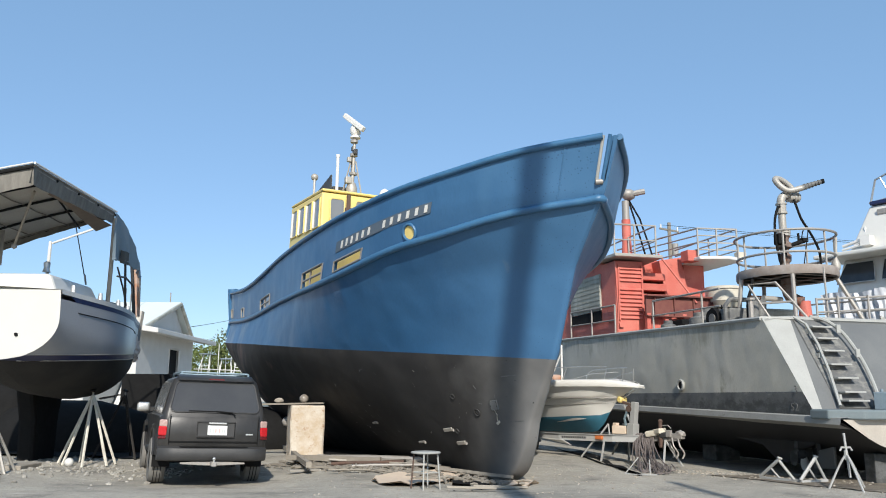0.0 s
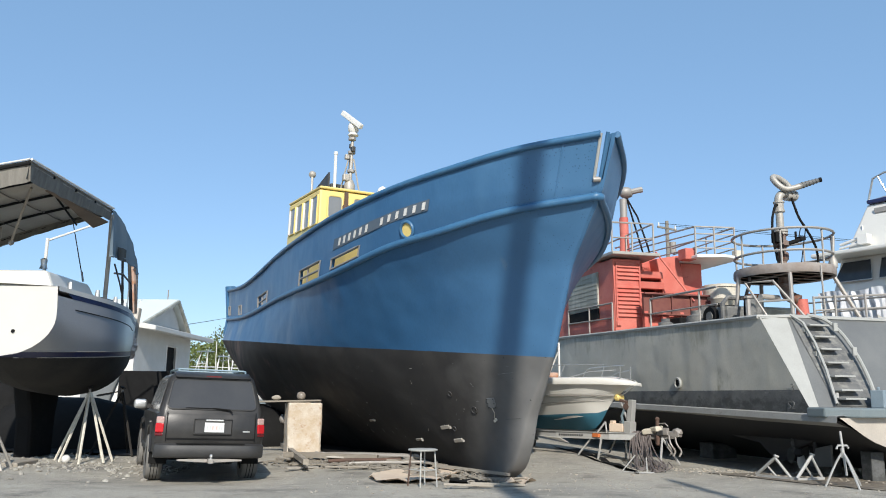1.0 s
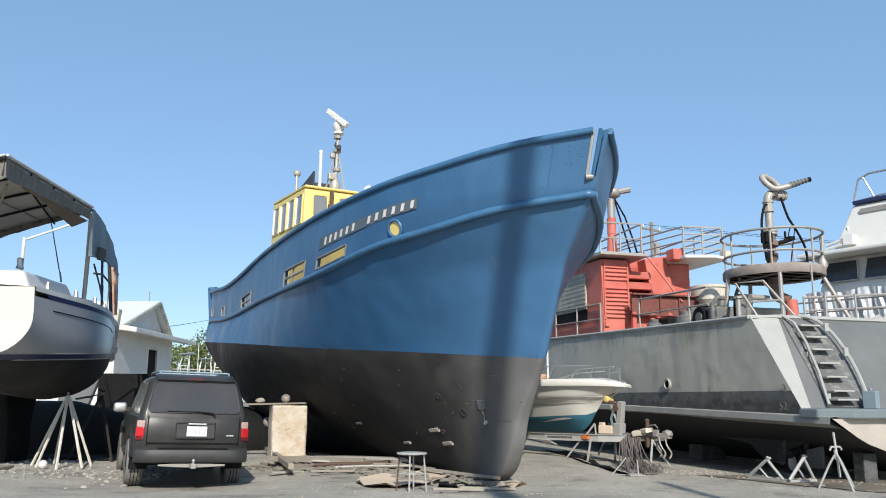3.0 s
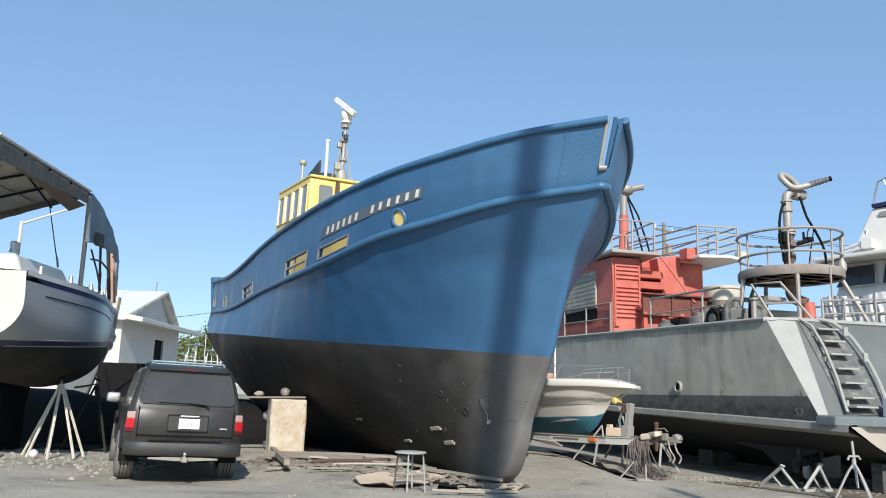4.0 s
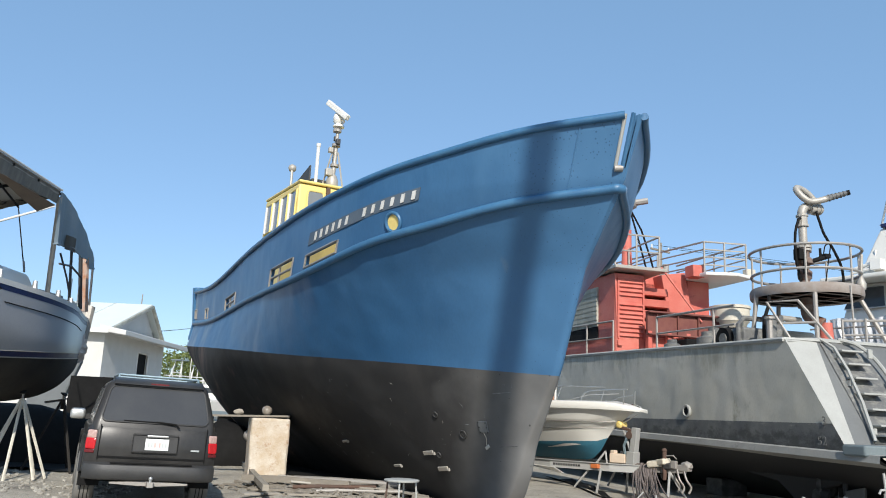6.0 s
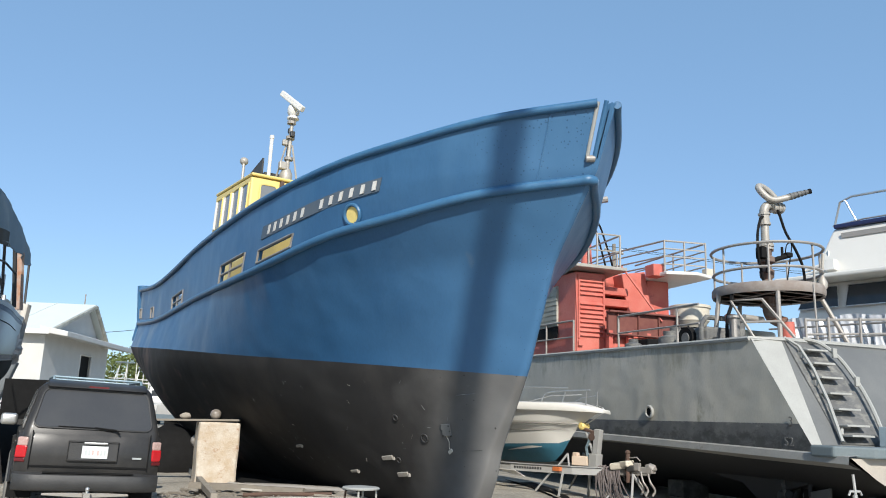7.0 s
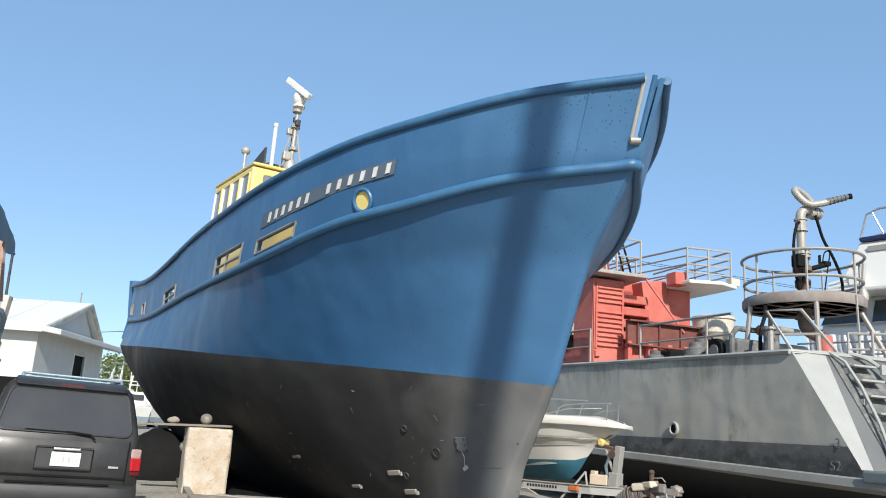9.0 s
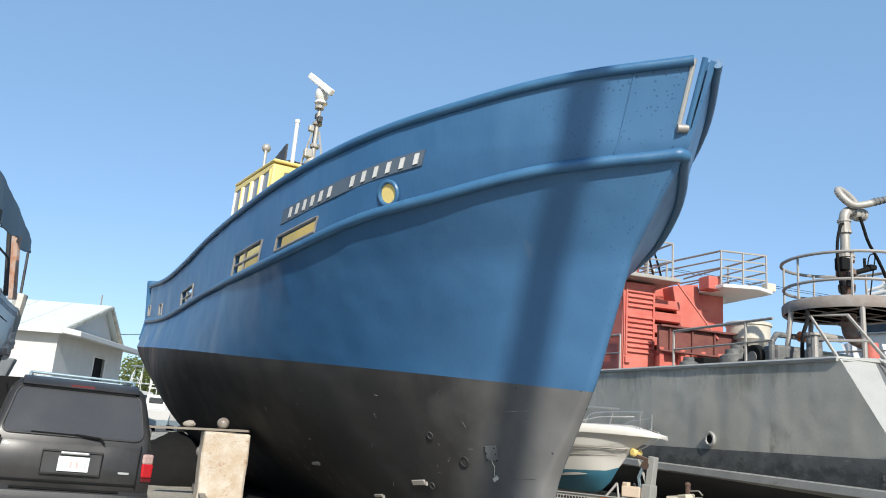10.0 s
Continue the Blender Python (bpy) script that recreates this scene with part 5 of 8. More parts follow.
    part("vent_box", Geo().box((2.75, 6.5, 5.85), (0.4, 0.4, 0.35)), "red", boat, bevel=0.02)
    part("hatch_coaming", Geo().box((1.98, 6.0, 4.16), (2.3, 0.1, 0.6)).box((1.98, 5.93, 4.47), (2.34, 0.2, 0.05)).box((1.98, 5.93, 3.86), (2.34, 0.16, 0.04)), "dull_red", boat, "dull red cargo panel", bevel=0.008)
    for x in (1.1, 1.75, 2.4, 3.05):
        part("stiffener", Geo().box((x, 5.93, 4.16), (0.035, 0.08, 0.56)), "dull_red", boat)
    for x in (0.9, 1.5, 2.1, 2.6):
        part("coaming_leg", Geo().box((x, 6.0, 3.6), (0.12, 0.12, 0.7)), "red", boat)
    part("winch_box", Geo().box((1.5, 6.4, 3.55), (0.8, 0.5, 0.5)), "red", boat, bevel=0.03)
    part("ladder", Geo().rod((1.7, 6.6, 5.9), (2.5, 5.9, 4.3), 0.03, 6), "red", boat)
    # upper deck rails
    def rail(name, pts, h, posts, levels, r=0.028, m="steel", parent=boat):
        rl = part(name, Geo().tube([Vector(p) + Vector((0, 0, h)) for p in pts], r, 6), m, parent, smooth=True)
        for k in range(1, levels):
            part("mid_bar", Geo().tube([Vector(p) + Vector((0, 0, h * k / levels)) for p in pts], r * 0.8, 6), m, rl, smooth=True)
        for p in posts:
            part("stanchion", Geo().rod(p, Vector(p) + Vector((0, 0, h)), r, 6), m, rl)
    rail("roof_rail", [(0.1, 6.4, 5.76), (1.45, 6.3, 5.76), (1.6, 9.5, 5.76)], 0.95, [(0.1, 6.4, 5.76), (0.75, 6.35, 5.76), (1.45, 6.3, 5.76), (1.5, 8, 5.76)], 2)
    rail("roof_rail", [(2.2, 10.0, 5.8), (2.85, 6.2, 5.8), (4.1, 6.0, 5.8), (4.2, 9.5, 5.8)], 0.9, [(2.85, 6.2, 5.8), (3.45, 6.1, 5.8), (4.1, 6.0, 5.8), (4.15, 7.5, 5.8), (2.5, 8, 5.8)], 4)
    # forward monitor mast in red
    part("monitor_mast", Geo().tube([(1.55, 8.2, 5.7), (1.55, 8.2, 6.8)], 0.2, 12, r2=0.14).tube([(1.55, 8.2, 6.8), (1.55, 8.2, 7.35)], 0.15, 12), "red", boat, "red monitor mast", smooth=True)
    part("monitor_head", Geo().rod((1.55, 8.2, 7.35), (1.55, 8.2, 8.0), 0.12, 10).blob((1.6, 8.1, 8.2), (0.25, 0.2, 0.2), 4, 0.1, 2).rod((1.6, 8.1, 8.2), (2.1, 7.9, 8.3), 0.1), "steel", boat, smooth=True)
    for k, x in enumerate((2.0, 2.25)):
        part("mast_hose", Geo().tube([(1.65, 8.2, 8.1), (1.8 + 0.2 * k, 8.1, 7.4), (x, 8.0, 6.5), (x + 0.2, 8.0, 5.8)], 0.03, 6), "dark", boat, smooth=True)
    # port side rail along the deck edge
    rail("deck_rail", [(0.1, 1.5, 3.2), (0.1, 4.4, 3.26)], 0.82, [(0.1, 2.2, 3.2), (0.1, 4.4, 3.26)], 2)
    rail("deck_rail", [(0.1, 6.5, 3.32), (0.1, 9.5, 3.4)], 0.9, [(0.1, 6.5, 3.32), (0.1, 8, 3.36), (0.1, 9.5, 3.4)], 2)
    gate = part("gate_frame", Geo().tube([(0.9, 0.75, 3.18), (0.62, 1.15, 4.08), (1.05, 0.75, 4.1), (1.55, 0.35, 3.2)], 0.032, 6), "steel", boat, "leaning steel gate frame")
    part("gate_bar", Geo().rod((0.76, 0.95, 3.62), (1.32, 0.53, 3.64), 0.026, 6), "steel", gate)
    part("bollard", Geo().rod((0.55, 1.0, 3.18), (0.55, 1.0, 3.7), 0.06, 8).rod((0.55, 1.0, 3.7), (0.55, 1.0, 3.74), 0.1, 8), "steel", boat, smooth=True)
    reel = part("hose_reel", Geo().lathe([(0.12, -0.08), (0.25, -0.1), (0.27, 0.0), (0.25, 0.1), (0.12, 0.08)], (0.95, 2.9, 3.47), 20, "x", cap=False), "dark", boat, "black hose reel", smooth=True)
    part("hub", Geo().rod((0.85, 2.9, 3.47), (1.05, 2.9, 3.47), 0.13, 12), "grey_dark", reel, smooth=True)
    part("winch_house", Geo().box((1.3, 2.6, 3.45), (0.7, 0.6, 0.5)), "grey_dark", boat, "dark grey machinery box on deck", bevel=0.06)
    part("winch_house", Geo().box((2.9, 3.2, 3.5), (1.2, 0.6, 0.6)), "grey", boat, bevel=0.08)
    part("platform_hose", Geo().tube(bend([(1.5, 2.1, 4.45), (1.4, 2.0, 4.2), (1.22, 1.95, 3.8), (1.2, 1.95, 3.2)], 4), 0.04, 6), "dark", boat, "black hose down from the platform", smooth=True)
    rail("stern_rail", [(2.0, 0.6, 2.82), (beam - 0.1, 0.3, 3.05), (beam - 0.1, 5, 3.3)], 0.9, [(2.0, 0.6, 2.85), (2.5, 0.5, 2.9), (3.3, 0.45, 2.95), (4.3, 0.35, 3.0), (5.3, 0.3, 3.05)], 3)
    part("stern_pole", Geo().rod((2.3, 0.6, 3.15), (2.27, 0.6, 4.5), 0.024, 6), "steel", boat)
    # aft monitor platform
    cx, cy, zp = 2.6, 2.2, 4.43
    deckp = part("monitor_platform", Geo().lathe([(0.16, 0.15), (1.12, 0.15), (1.12, 0.21), (0.16, 0.21)], (cx, cy, zp), 36), "platform_under", boat, "round rusty monitor platform with ring rails", smooth=False)
    part("platform_rim", Geo().lathe([(1.12, 0.03), (1.17, 0.0), (1.19, 0.05), (1.19, 0.18), (1.16, 0.23), (1.12, 0.21), (1.12, 0.03)], (cx, cy, zp), 36), "platform", deckp, "grey rim plate bleeding rust", smooth=True)
    for k in range(5):
        y = -0.8 + 0.4 * k
        w = 2 * math.sqrt(1.1 ** 2 - y * y)
        part("joist", Geo().box((cx, cy + y, zp + 0.085), (w, 0.07, 0.125)), "platform_under" if k % 2 else "platform", deckp)
    part("joist", Geo().box((cx - 0.45, cy, zp + 0.06), (0.09, 1.9, 0.09)), "platform", deckp)
    part("joist", Geo().box((cx + 0.5, cy, zp + 0.06), (0.09, 1.9, 0.09)), "rust", deckp)
    for h, r in ((0.6, 1.14), (1.14, 1.18)):
        part("ring_rail", Geo().tube([(cx + r * math.cos(q), cy + r * math.sin(q), zp + h - 0.05) for q in (2 * math.pi * i / 40 for i in range(40))], 0.033, 6, closed=True), "steel", deckp, smooth=True)
    for k in range(7):
        q = 2 * math.pi * k / 7 + 0.4
        part("stanchion", Geo().rod((cx + 1.15 * math.cos(q), cy + 1.15 * math.sin(q), zp + 0.1), (cx + 1.15 * math.cos(q), cy + 1.15 * math.sin(q), zp + 1.09), 0.026, 6), "steel", deckp)
    for dx, dy, ex, ey in ((-0.62, -0.93, -0.62, -0.95), (1.12, -0.4, 1.6, -0.8), (-1.1, 0.3, -1.2, 0.4), (0.2, 1.1, 0.3, 1.3)):
        part("platform_leg", Geo().rod((cx + ex, cy + ey, 3.18), (cx + dx, cy + dy, zp + 0.1), 0.05, 8), "steel", deckp, smooth=True)
    part("hose_locker", Geo().lathe([(0.05, -0.05), (0.1, 0.0), (0.11, 0.12), (0.06, 0.24), (0.035, 0.3)], (cx + 0.78, cy - 0.8, zp + 0.2), 12), "cast", deckp, smooth=True)
    part("grab_rod", Geo().rod((cx + 0.78, cy - 0.8, zp + 0.4), (cx + 0.82, cy - 0.82, zp + 1.0), 0.035, 8), "cast", deckp, smooth=True)
    cx, cy = 2.42, 2.0
    mon = part("water_monitor", Geo().tube([(cx, cy, 5.4), (cx, cy, 6.2)], 0.092, 14), "cast", boat, "large cast water monitor with curved pipe", smooth=True)
    part("flange", Geo().rod((cx, cy, 5.53), (cx, cy, 5.58), 0.165, 16).rod((cx, cy, 5.6), (cx, cy, 5.66), 0.175, 16), "cast", mon)
    part("flange", Geo().rod((cx, cy, 6.12), (cx, cy, 6.17), 0.135, 14).rod((cx, cy, 6.17), (cx, cy, 6.36), 0.115, 14).rod((cx, cy, 6.36), (cx, cy, 6.4), 0.135, 14), "cast", mon)
    for k in range(10):
        q = 2 * math.pi * k / 10
        part("bolt", Geo().rod((cx + 0.145 * math.cos(q), cy + 0.145 * math.sin(q), 5.49), (cx + 0.145 * math.cos(q), cy + 0.145 * math.sin(q), 5.69), 0.018, 6), "rust", mon)

    def at(px, z, dy=0.0):
        return Vector((cx + px, cy + dy, z))

    part("elbow", Geo().tube(bend([at(0, 6.34), at(0, 6.46), at(0.05, 6.57), at(0.16, 6.625), at(0.3, 6.61)]), 0.1, 14), "cast", mon, smooth=True)
    part("barrel", Geo().tube(bend([at(0.44, 6.6), at(0.51, 6.68, 0.03), at(0.47, 6.82, 0.1), at(0.33, 6.98, 0.13), at(0.12, 7.08, 0.12), at(-0.06, 7.07, 0.06), at(-0.1, 6.97, 0.0), at(-0.02, 6.81, -0.08), at(0.11, 6.71, -0.14), at(0.29, 6.73, -0.2), at(0.46, 6.78, -0.27)]), 0.076, 12), "cast", mon, smooth=True)
    part("swivel", Geo().rod(at(0.22, 6.57), at(0.52, 6.59), 0.125, 14).rod(at(0.34, 6.575), at(0.38, 6.58), 0.14, 14).rod(at(0.44, 6.58), at(0.48, 6.585), 0.14, 14), "cast", mon, smooth=True)
    part("nozzle", Geo().tube([at(0.44, 6.775, -0.26), at(0.66, 6.85, -0.37), at(0.87, 6.915, -0.48)], 0.078, 12, r2=0.05), "grey_dark", mon, "dark ribbed nozzle", smooth=True)
    for k in range(5):
        a, b = at(0.5 + 0.07 * k, 6.797 + 0.0225 * k, -0.29 - 0.036 * k), at(0.525 + 0.07 * k, 6.805 + 0.0225 * k, -0.303 - 0.036 * k)
        part("nozzle_ring", Geo().rod(a, b, 0.084 - 0.004 * k, 12), "grey_dark", mon, smooth=True)
    part("nozzle_tip", Geo().rod(at(0.85, 6.91, -0.47), at(0.9, 6.925, -0.5), 0.062, 12), "dark", mon, smooth=True)
    part("control_hose", Geo().tube(bend([at(-0.1, 6.3, -0.06), at(-0.2, 6.24, -0.1), at(-0.31, 5.95, -0.12), at(-0.34, 5.6, -0.12), at(-0.29, 5.2, -0.1), at(-0.16, 4.66, -0.08)], 4), 0.03, 6), "dark", mon, smooth=True)
    part("control_hose", Geo().tube(bend([at(0.31, 6.5, -0.1), at(0.36, 6.3, -0.12), at(0.48, 5.98, -0.12), at(0.7, 5.66, -0.12), at(0.92, 5.3, -0.1), at(0.98, 5.0, -0.1), at(0.97, 4.66, -0.1)], 4), 0.033, 6), "dark", mon, smooth=True)
    part("control_hose", Geo().tube(bend([at(0.45, 5.45, -0.1), at(0.52, 5.7, -0.1), at(0.66, 5.72, -0.1), at(0.6, 5.4, -0.1), at(0.44, 4.66, -0.1)], 4), 0.014, 6), "dark", mon, smooth=True)
    part("control_box", Geo().box((cx - 0.2, cy - 0.1, 5.42), (0.2, 0.2, 0.26)).box((cx - 0.16, cy - 0.2, 5.1), (0.1, 0.05, 0.3)), "dark", mon, bevel=0.015)
    part("control_valve", Geo().rod((cx + 0.08, cy - 0.12, 5.28), (cx + 0.44, cy - 0.2, 5.4), 0.055, 10).rod((cx + 0.3, cy - 0.17, 5.3), (cx + 0.3, cy - 0.17, 5.6), 0.03, 8).box((cx + 0.44, cy - 0.2, 5.42), (0.16, 0.12, 0.1)), "dark", mon, bevel=0.01)
    part("gear_case", Geo().lathe([(0.11, 0), (0.1, 0.2), (0.15, 0.26), (0.16, 0.4), (0.1, 0.46), (0.11, 0.56), (0.19, 0.6), (0.19, 0.7), (0.12, 0.76), (0.13, 0.9)], (cx, cy, zp + 0.2), 14), "rust_dull", mon, "rust-stained turning gear", smooth=True)
    part("supply_pipe", Geo().tube(bend([(cx + 0.02, cy, zp), (cx + 0.02, cy, 4.15), (cx + 0.04, cy - 0.05, 3.98), (cx + 0.14, cy - 0.14, 3.88), (cx + 0.22, cy - 0.24, 3.82)]), 0.14, 12), "rust_dull", mon, "rusty supply pipe", smooth=True)
    part("pipe_flange", Geo().rod((cx + 0.02, cy, 4.2), (cx + 0.02, cy, 4.26), 0.19, 14), "rust_dull", mon)
    part("pipe_base", Geo().rod((cx + 0.26, cy - 0.28, 3.17), (cx + 0.25, cy - 0.26, 3.84), 0.16, 12, 0.14), "red", mon, "faded red pipe stand", smooth=True)
    part("valve_stub", Geo().rod((cx - 0.2, cy, 3.9), (cx - 0.8, cy - 0.1, 3.9), 0.07, 10), "cast", mon, smooth=True)
    # deck gear
    part("bollard", Geo().rod((1.1, 1.6, 3.18), (1.1, 1.6, 3.8), 0.11, 10).rod((1.1, 1.6, 3.8), (1.1, 1.6, 3.86), 0.15, 10), "grey_dark", boat, smooth=True)
    part("bollard", Geo().rod((1.6, 2.0, 3.18), (1.6, 2.0, 3.8), 0.11, 10).rod((1.6, 2.0, 3.8), (1.6, 2.0, 3.86), 0.15, 10), "grey_dark", boat, smooth=True)
    part("drum", Geo().rod((2.4, 3.6, 3.45), (3.1, 3.7, 3.45), 0.3, 14), "grey_dark", boat, smooth=True)
    for x, y, r, h in ((1.0, 3.6, 0.28, 0.5), (1.6, 4.2, 0.22, 0.7), (2.2, 4.6, 0.25, 0.45), (0.8, 4.8, 0.2, 0.4), (2.9, 4.9, 0.2, 0.6)):
        part("deck_machine", Geo().lathe([(r, 0), (r, h * 0.7), (r * 0.6, h * 0.8), (r * 0.6, h)], (x, y, 3.2), 12), "grey_dark", boat, smooth=True)
    part("deck_pipe", Geo().tube([(0.9, 2.4, 3.25), (0.9, 2.4, 3.75), (1.2, 2.6, 3.95), (1.9, 2.6, 3.95)], 0.06, 8), "grey_dark", boat, smooth=True)
    part("deck_valve", Geo().rod((1.7, 2.5, 3.95), (2.1, 2.5, 3.95), 0.11, 10), "orange", boat, smooth=True)
    part("cargo_bin", Geo().box((1.9, 5.4, 3.45), (0.9, 0.6, 0.5)), "dark", boat, bevel=0.03)
    # underwater gear
    for x in (0.95, beam - 0.95):
        part("skeg", Geo().prism([(3.0, 0.62), (1.3, 0.85), (-0.8, 0.85), (-0.3, 0.5), (0.3, 0.32), (0.5, 0.06), (0.85, 0.08), (1.3, 0.4)], x - 0.09, x + 0.09), "underbody", boat, bevel=0.03)
        prop = part("propeller", Geo().lathe([(0.05, -0.2), (0.1, -0.1), (0.11, 0.1), (0.08, 0.25)], (x, 0.26, 0.27), 10, "y"), "underbody", boat, smooth=True)
        for k in range(4):
            q = math.radians(20 + 90 * k)
            c = Vector((x + 0.2 * math.sin(q), 0.2, 0.27 - 0.2 * math.cos(q)))
            part("blade", Geo().blob(c, (0.11, 0.02, 0.17), 1, 0.0, 2), "white" if k == 0 else "grey_dark", prop, smooth=True)
        rud = part("rudder", Geo().prism([(-0.75, 0.04), (-0.15, 0.0), (-0.15, 0.34), (-0.75, 0.48)], x - 0.03, x + 0.03), "transom_grey", boat, "grey rudder plate", bevel=0.012)
        part("rudder_stock", Geo().rod((x, -0.3, 0.3), (x, -0.3, 0.9), 0.045, 8), "underbody", rud, smooth=True)
        part("rudder_bracket", Geo().box((x - 0.04, -0.25, 0.34), (0.03, 0.1, 0.16)), "dark", rud)


build_fireboat()


def build_drum_tank():
    t = thing("plastic_tank", FIRE @ pose(3.5, 6.0, 3.3) @ Matrix.Scale(0.9, 4), "cream conical plastic tank on a steel stand aboard the fireboat", "tank")
    part("tank_shell", Geo().lathe([(0.15, 0.4), (0.34, 0.8), (0.52, 1.15), (0.57, 1.2), (0.58, 1.58), (0.62, 1.6), (0.62, 1.68), (0.56, 1.7)], (0, 0, 0), 24), "tank", t, smooth=True)
    for q in range(4):
        a = math.pi / 4 + q * math.pi / 2
        part("stand_leg", Geo().rod((0.5 * math.cos(a), 0.5 * math.sin(a), 0), (0.45 * math.cos(a), 0.45 * math.sin(a), 1.05), 0.025, 6), "dark", t)
    part("stand_ring", Geo().tube([(0.52 * math.cos(a), 0.52 * math.sin(a), 0.95) for a in (2 * math.pi * i / 16 for i in range(16))], 0.025, 6, closed=True), "dark", t)


build_drum_tank()


# ---- the sailing yacht under its shelter: local y from transom to bow ----
YAWL = pose(-8.15, 14.56, -0.2, 1.2, 0, 1.5) @ Matrix.Diagonal((1.09, 1.075, 1.098, 1))


def build_sailboat():
    boat = thing("sailing_yacht", YAWL, "white sailing yacht with black bottom propped on jack stands", "boat")
    HB = [(0, 1.0), (2, 1.12), (3.5, 0.92), (5, 0.47), (6.2, 0.1), (6.25, 0.06)]
    ZC = [(0, 1.98), (1.2, 1.5), (3.0, 1.3), (4.6, 1.46), (5.6, 1.74), (6.1, 2.0), (6.25, 2.3)]

    def zt(y):
        return 3.09 - 0.02 * y + 0.003 * (y - 3) ** 2

    def zb(y):
        return 1.97 + 0.035 * y

    def half(y, z):
        c, t = smooth_lerp(ZC, y), zt(y)
        q = min(1.0, max(0.0, (z - c) / (t - c)) / 0.58)
        return max(0.0, smooth_lerp(HB, y)) * (math.sqrt(1 - (1 - q) ** 2) * 0.97 + 0.03 * q)

    ys = [0.0, 0.15, 0.3, 0.5] + [0.75 + 0.25 * i for i in range(23)]

    def strip(lo, hi, n, name, material, label="", off=0.0):
        g = Geo()
        for s in (1, -1):
            rows = []
            for y in ys:
                c = smooth_lerp(ZC, y)
                a, b = max(c, lo(y)), max(c, hi(y))
                rows.append([(s * (half(y, a + (b - a) * k / n) + off), y + (0.25 * (a + (b - a) * k / n - 2.6) if y > 5.9 else 0), a + (b - a) * k / n) for k in range(n + 1)])
            g.grid(rows)
        return part(name, g, material, boat, label, smooth=True)

    strip(lambda y: smooth_lerp(ZC, y), zb, 14, "hull_bottom", "black_bottom", "black bottom paint")
    strip(zb, lambda y: zb(y) + 0.09, 2, "boot_stripe", "navy", off=0.003)
    for dz in (0.0, 0.1):
        part("boot_line", Geo().tube([(half(y, zb(y) + dz) + 0.004, y, zb(y) + dz) for y in [0.1 + 0.3 * i for i in range(20)]], 0.009, 5), "cast", boat)
    strip(lambda y: zb(y) + 0.09, lambda y: zt(y) - 0.13, 12, "topside", "silver", "glossy grey topside")
    strip(lambda y: zt(y) - (0.05 if y < 0.4 else 0.13), lambda y: zt(y) - 0.05, 2, "sheer_stripe", "navy", off=0.003)
    strip(lambda y: zt(y) - 0.05, lambda y: zt(y) + 0.03, 2, "toe_rail", "white", "white toe rail", off=0.008)
    zs = [1.98 + 1.15 * k / 14 for k in range(15)]
    g = Geo().grid([[(s * half(0, z), -0.04 + 0.1 * (3.2 - z), z) for s in (-1, -0.5, 0, 0.5, 1)] for z in zs])
    part("transom", g, "gel", boat, "bright white transom")
    part("exhaust", Geo().rod((0.3, 0.02, 2.4), (0.3, 0.1, 2.4), 0.03, 10), "dark", boat)
    part("cove_line", Geo().tube([(half(y, zt(y) - 0.3) + 0.004, y, zt(y) - 0.3) for y in [0.6 + 0.3 * i for i in range(16)]], 0.009, 6), "dark", boat)
    deck = Geo().grid([[(s * half(y, zt(y)), y, zt(y) + 0.02 + 0.05 * (1 - abs(s))) for s in (-1, -0.5, 0, 0.5, 1)] for y in ys])
    part("deck", deck, "gel", boat)
    cab = Geo().hexa([(-0.9, 0.06, 3.05), (0.9, 0.06, 3.05), (0.6, 2.7, 3.05), (-0.6, 2.7, 3.05), (-0.75, 0.14, 3.42), (0.72, 0.14, 3.42), (0.45, 2.5, 3.46), (-0.45, 2.5, 3.46)])
    part("coachroof", cab, "gel", boat, "white coachroof", bevel=0.06)
    part("hatch_cover", Geo().box((0.2, 3.3, 3.2), (0.7, 1.0, 0.1)), "canvas", boat, bevel=0.02)
    for y in (0.6, 1.6, 2.6, 3.6):
        part("deck_fitting", Geo().rod((half(y, zt(y)) - 0.12, y, zt(y) + 0.04), (half(y, zt(y)) - 0.12, y, zt(y) + 0.18), 0.05, 8, 0.035), "alu", boat, smooth=True)
    part("coil_of_rope", Geo().blob((0.35, 4.6, 3.12), (0.14, 0.3, 0.12), 5, 0.25, 2), "tank", boat)
    part("stem_post", Geo().tube([(0.03, 6.26 + 0.25 * (z - 2.6), z) for z in (2.2, 2.5, 2.9, 3.3)], 0.11, 8, r2=0.13), "cast", boat, "pale weathered stem", smooth=True)
    part("stem_scar", Geo().blob((0.22, 5.74, 2.4), (0.07, 0.26, 0.26), 4, 0.35, 3), "scar", boat, "torn stem with bare patches")
    part("gouge", Geo().blob((0.33, 5.42, 2.27), (0.06, 0.14, 0.1), 9, 0.35, 2), "scar", boat)
    part("keel", Geo().prism([(2.6, 1.75), (4.2, 1.75), (3.95, 0.9), (3.9, 0.06), (2.95, 0.06), (2.9, 0.9)], -0.95, -0.6), "dark", boat, bevel=0.07)
    for y in (4.2, 5.2):
        part("stanchion", Geo().rod((0.5 if y < 5 else 0.25, y, zt(y)), (0.5 if y < 5 else 0.25, y, zt(y) + 0.62), 0.015, 6), "alu", boat)
    part("stub_mast", Geo().rod((-0.86, 3.4, 3.4), (-0.84, 3.4, 4.5), 0.035, 8), "white", boat, smooth=True)
    part("winch", Geo().lathe([(0.07, 3.55), (0.05, 3.62), (0.06, 3.72), (0.02, 3.74)], (0.25, 1.0, 0), 12), "alu", boat, smooth=True)
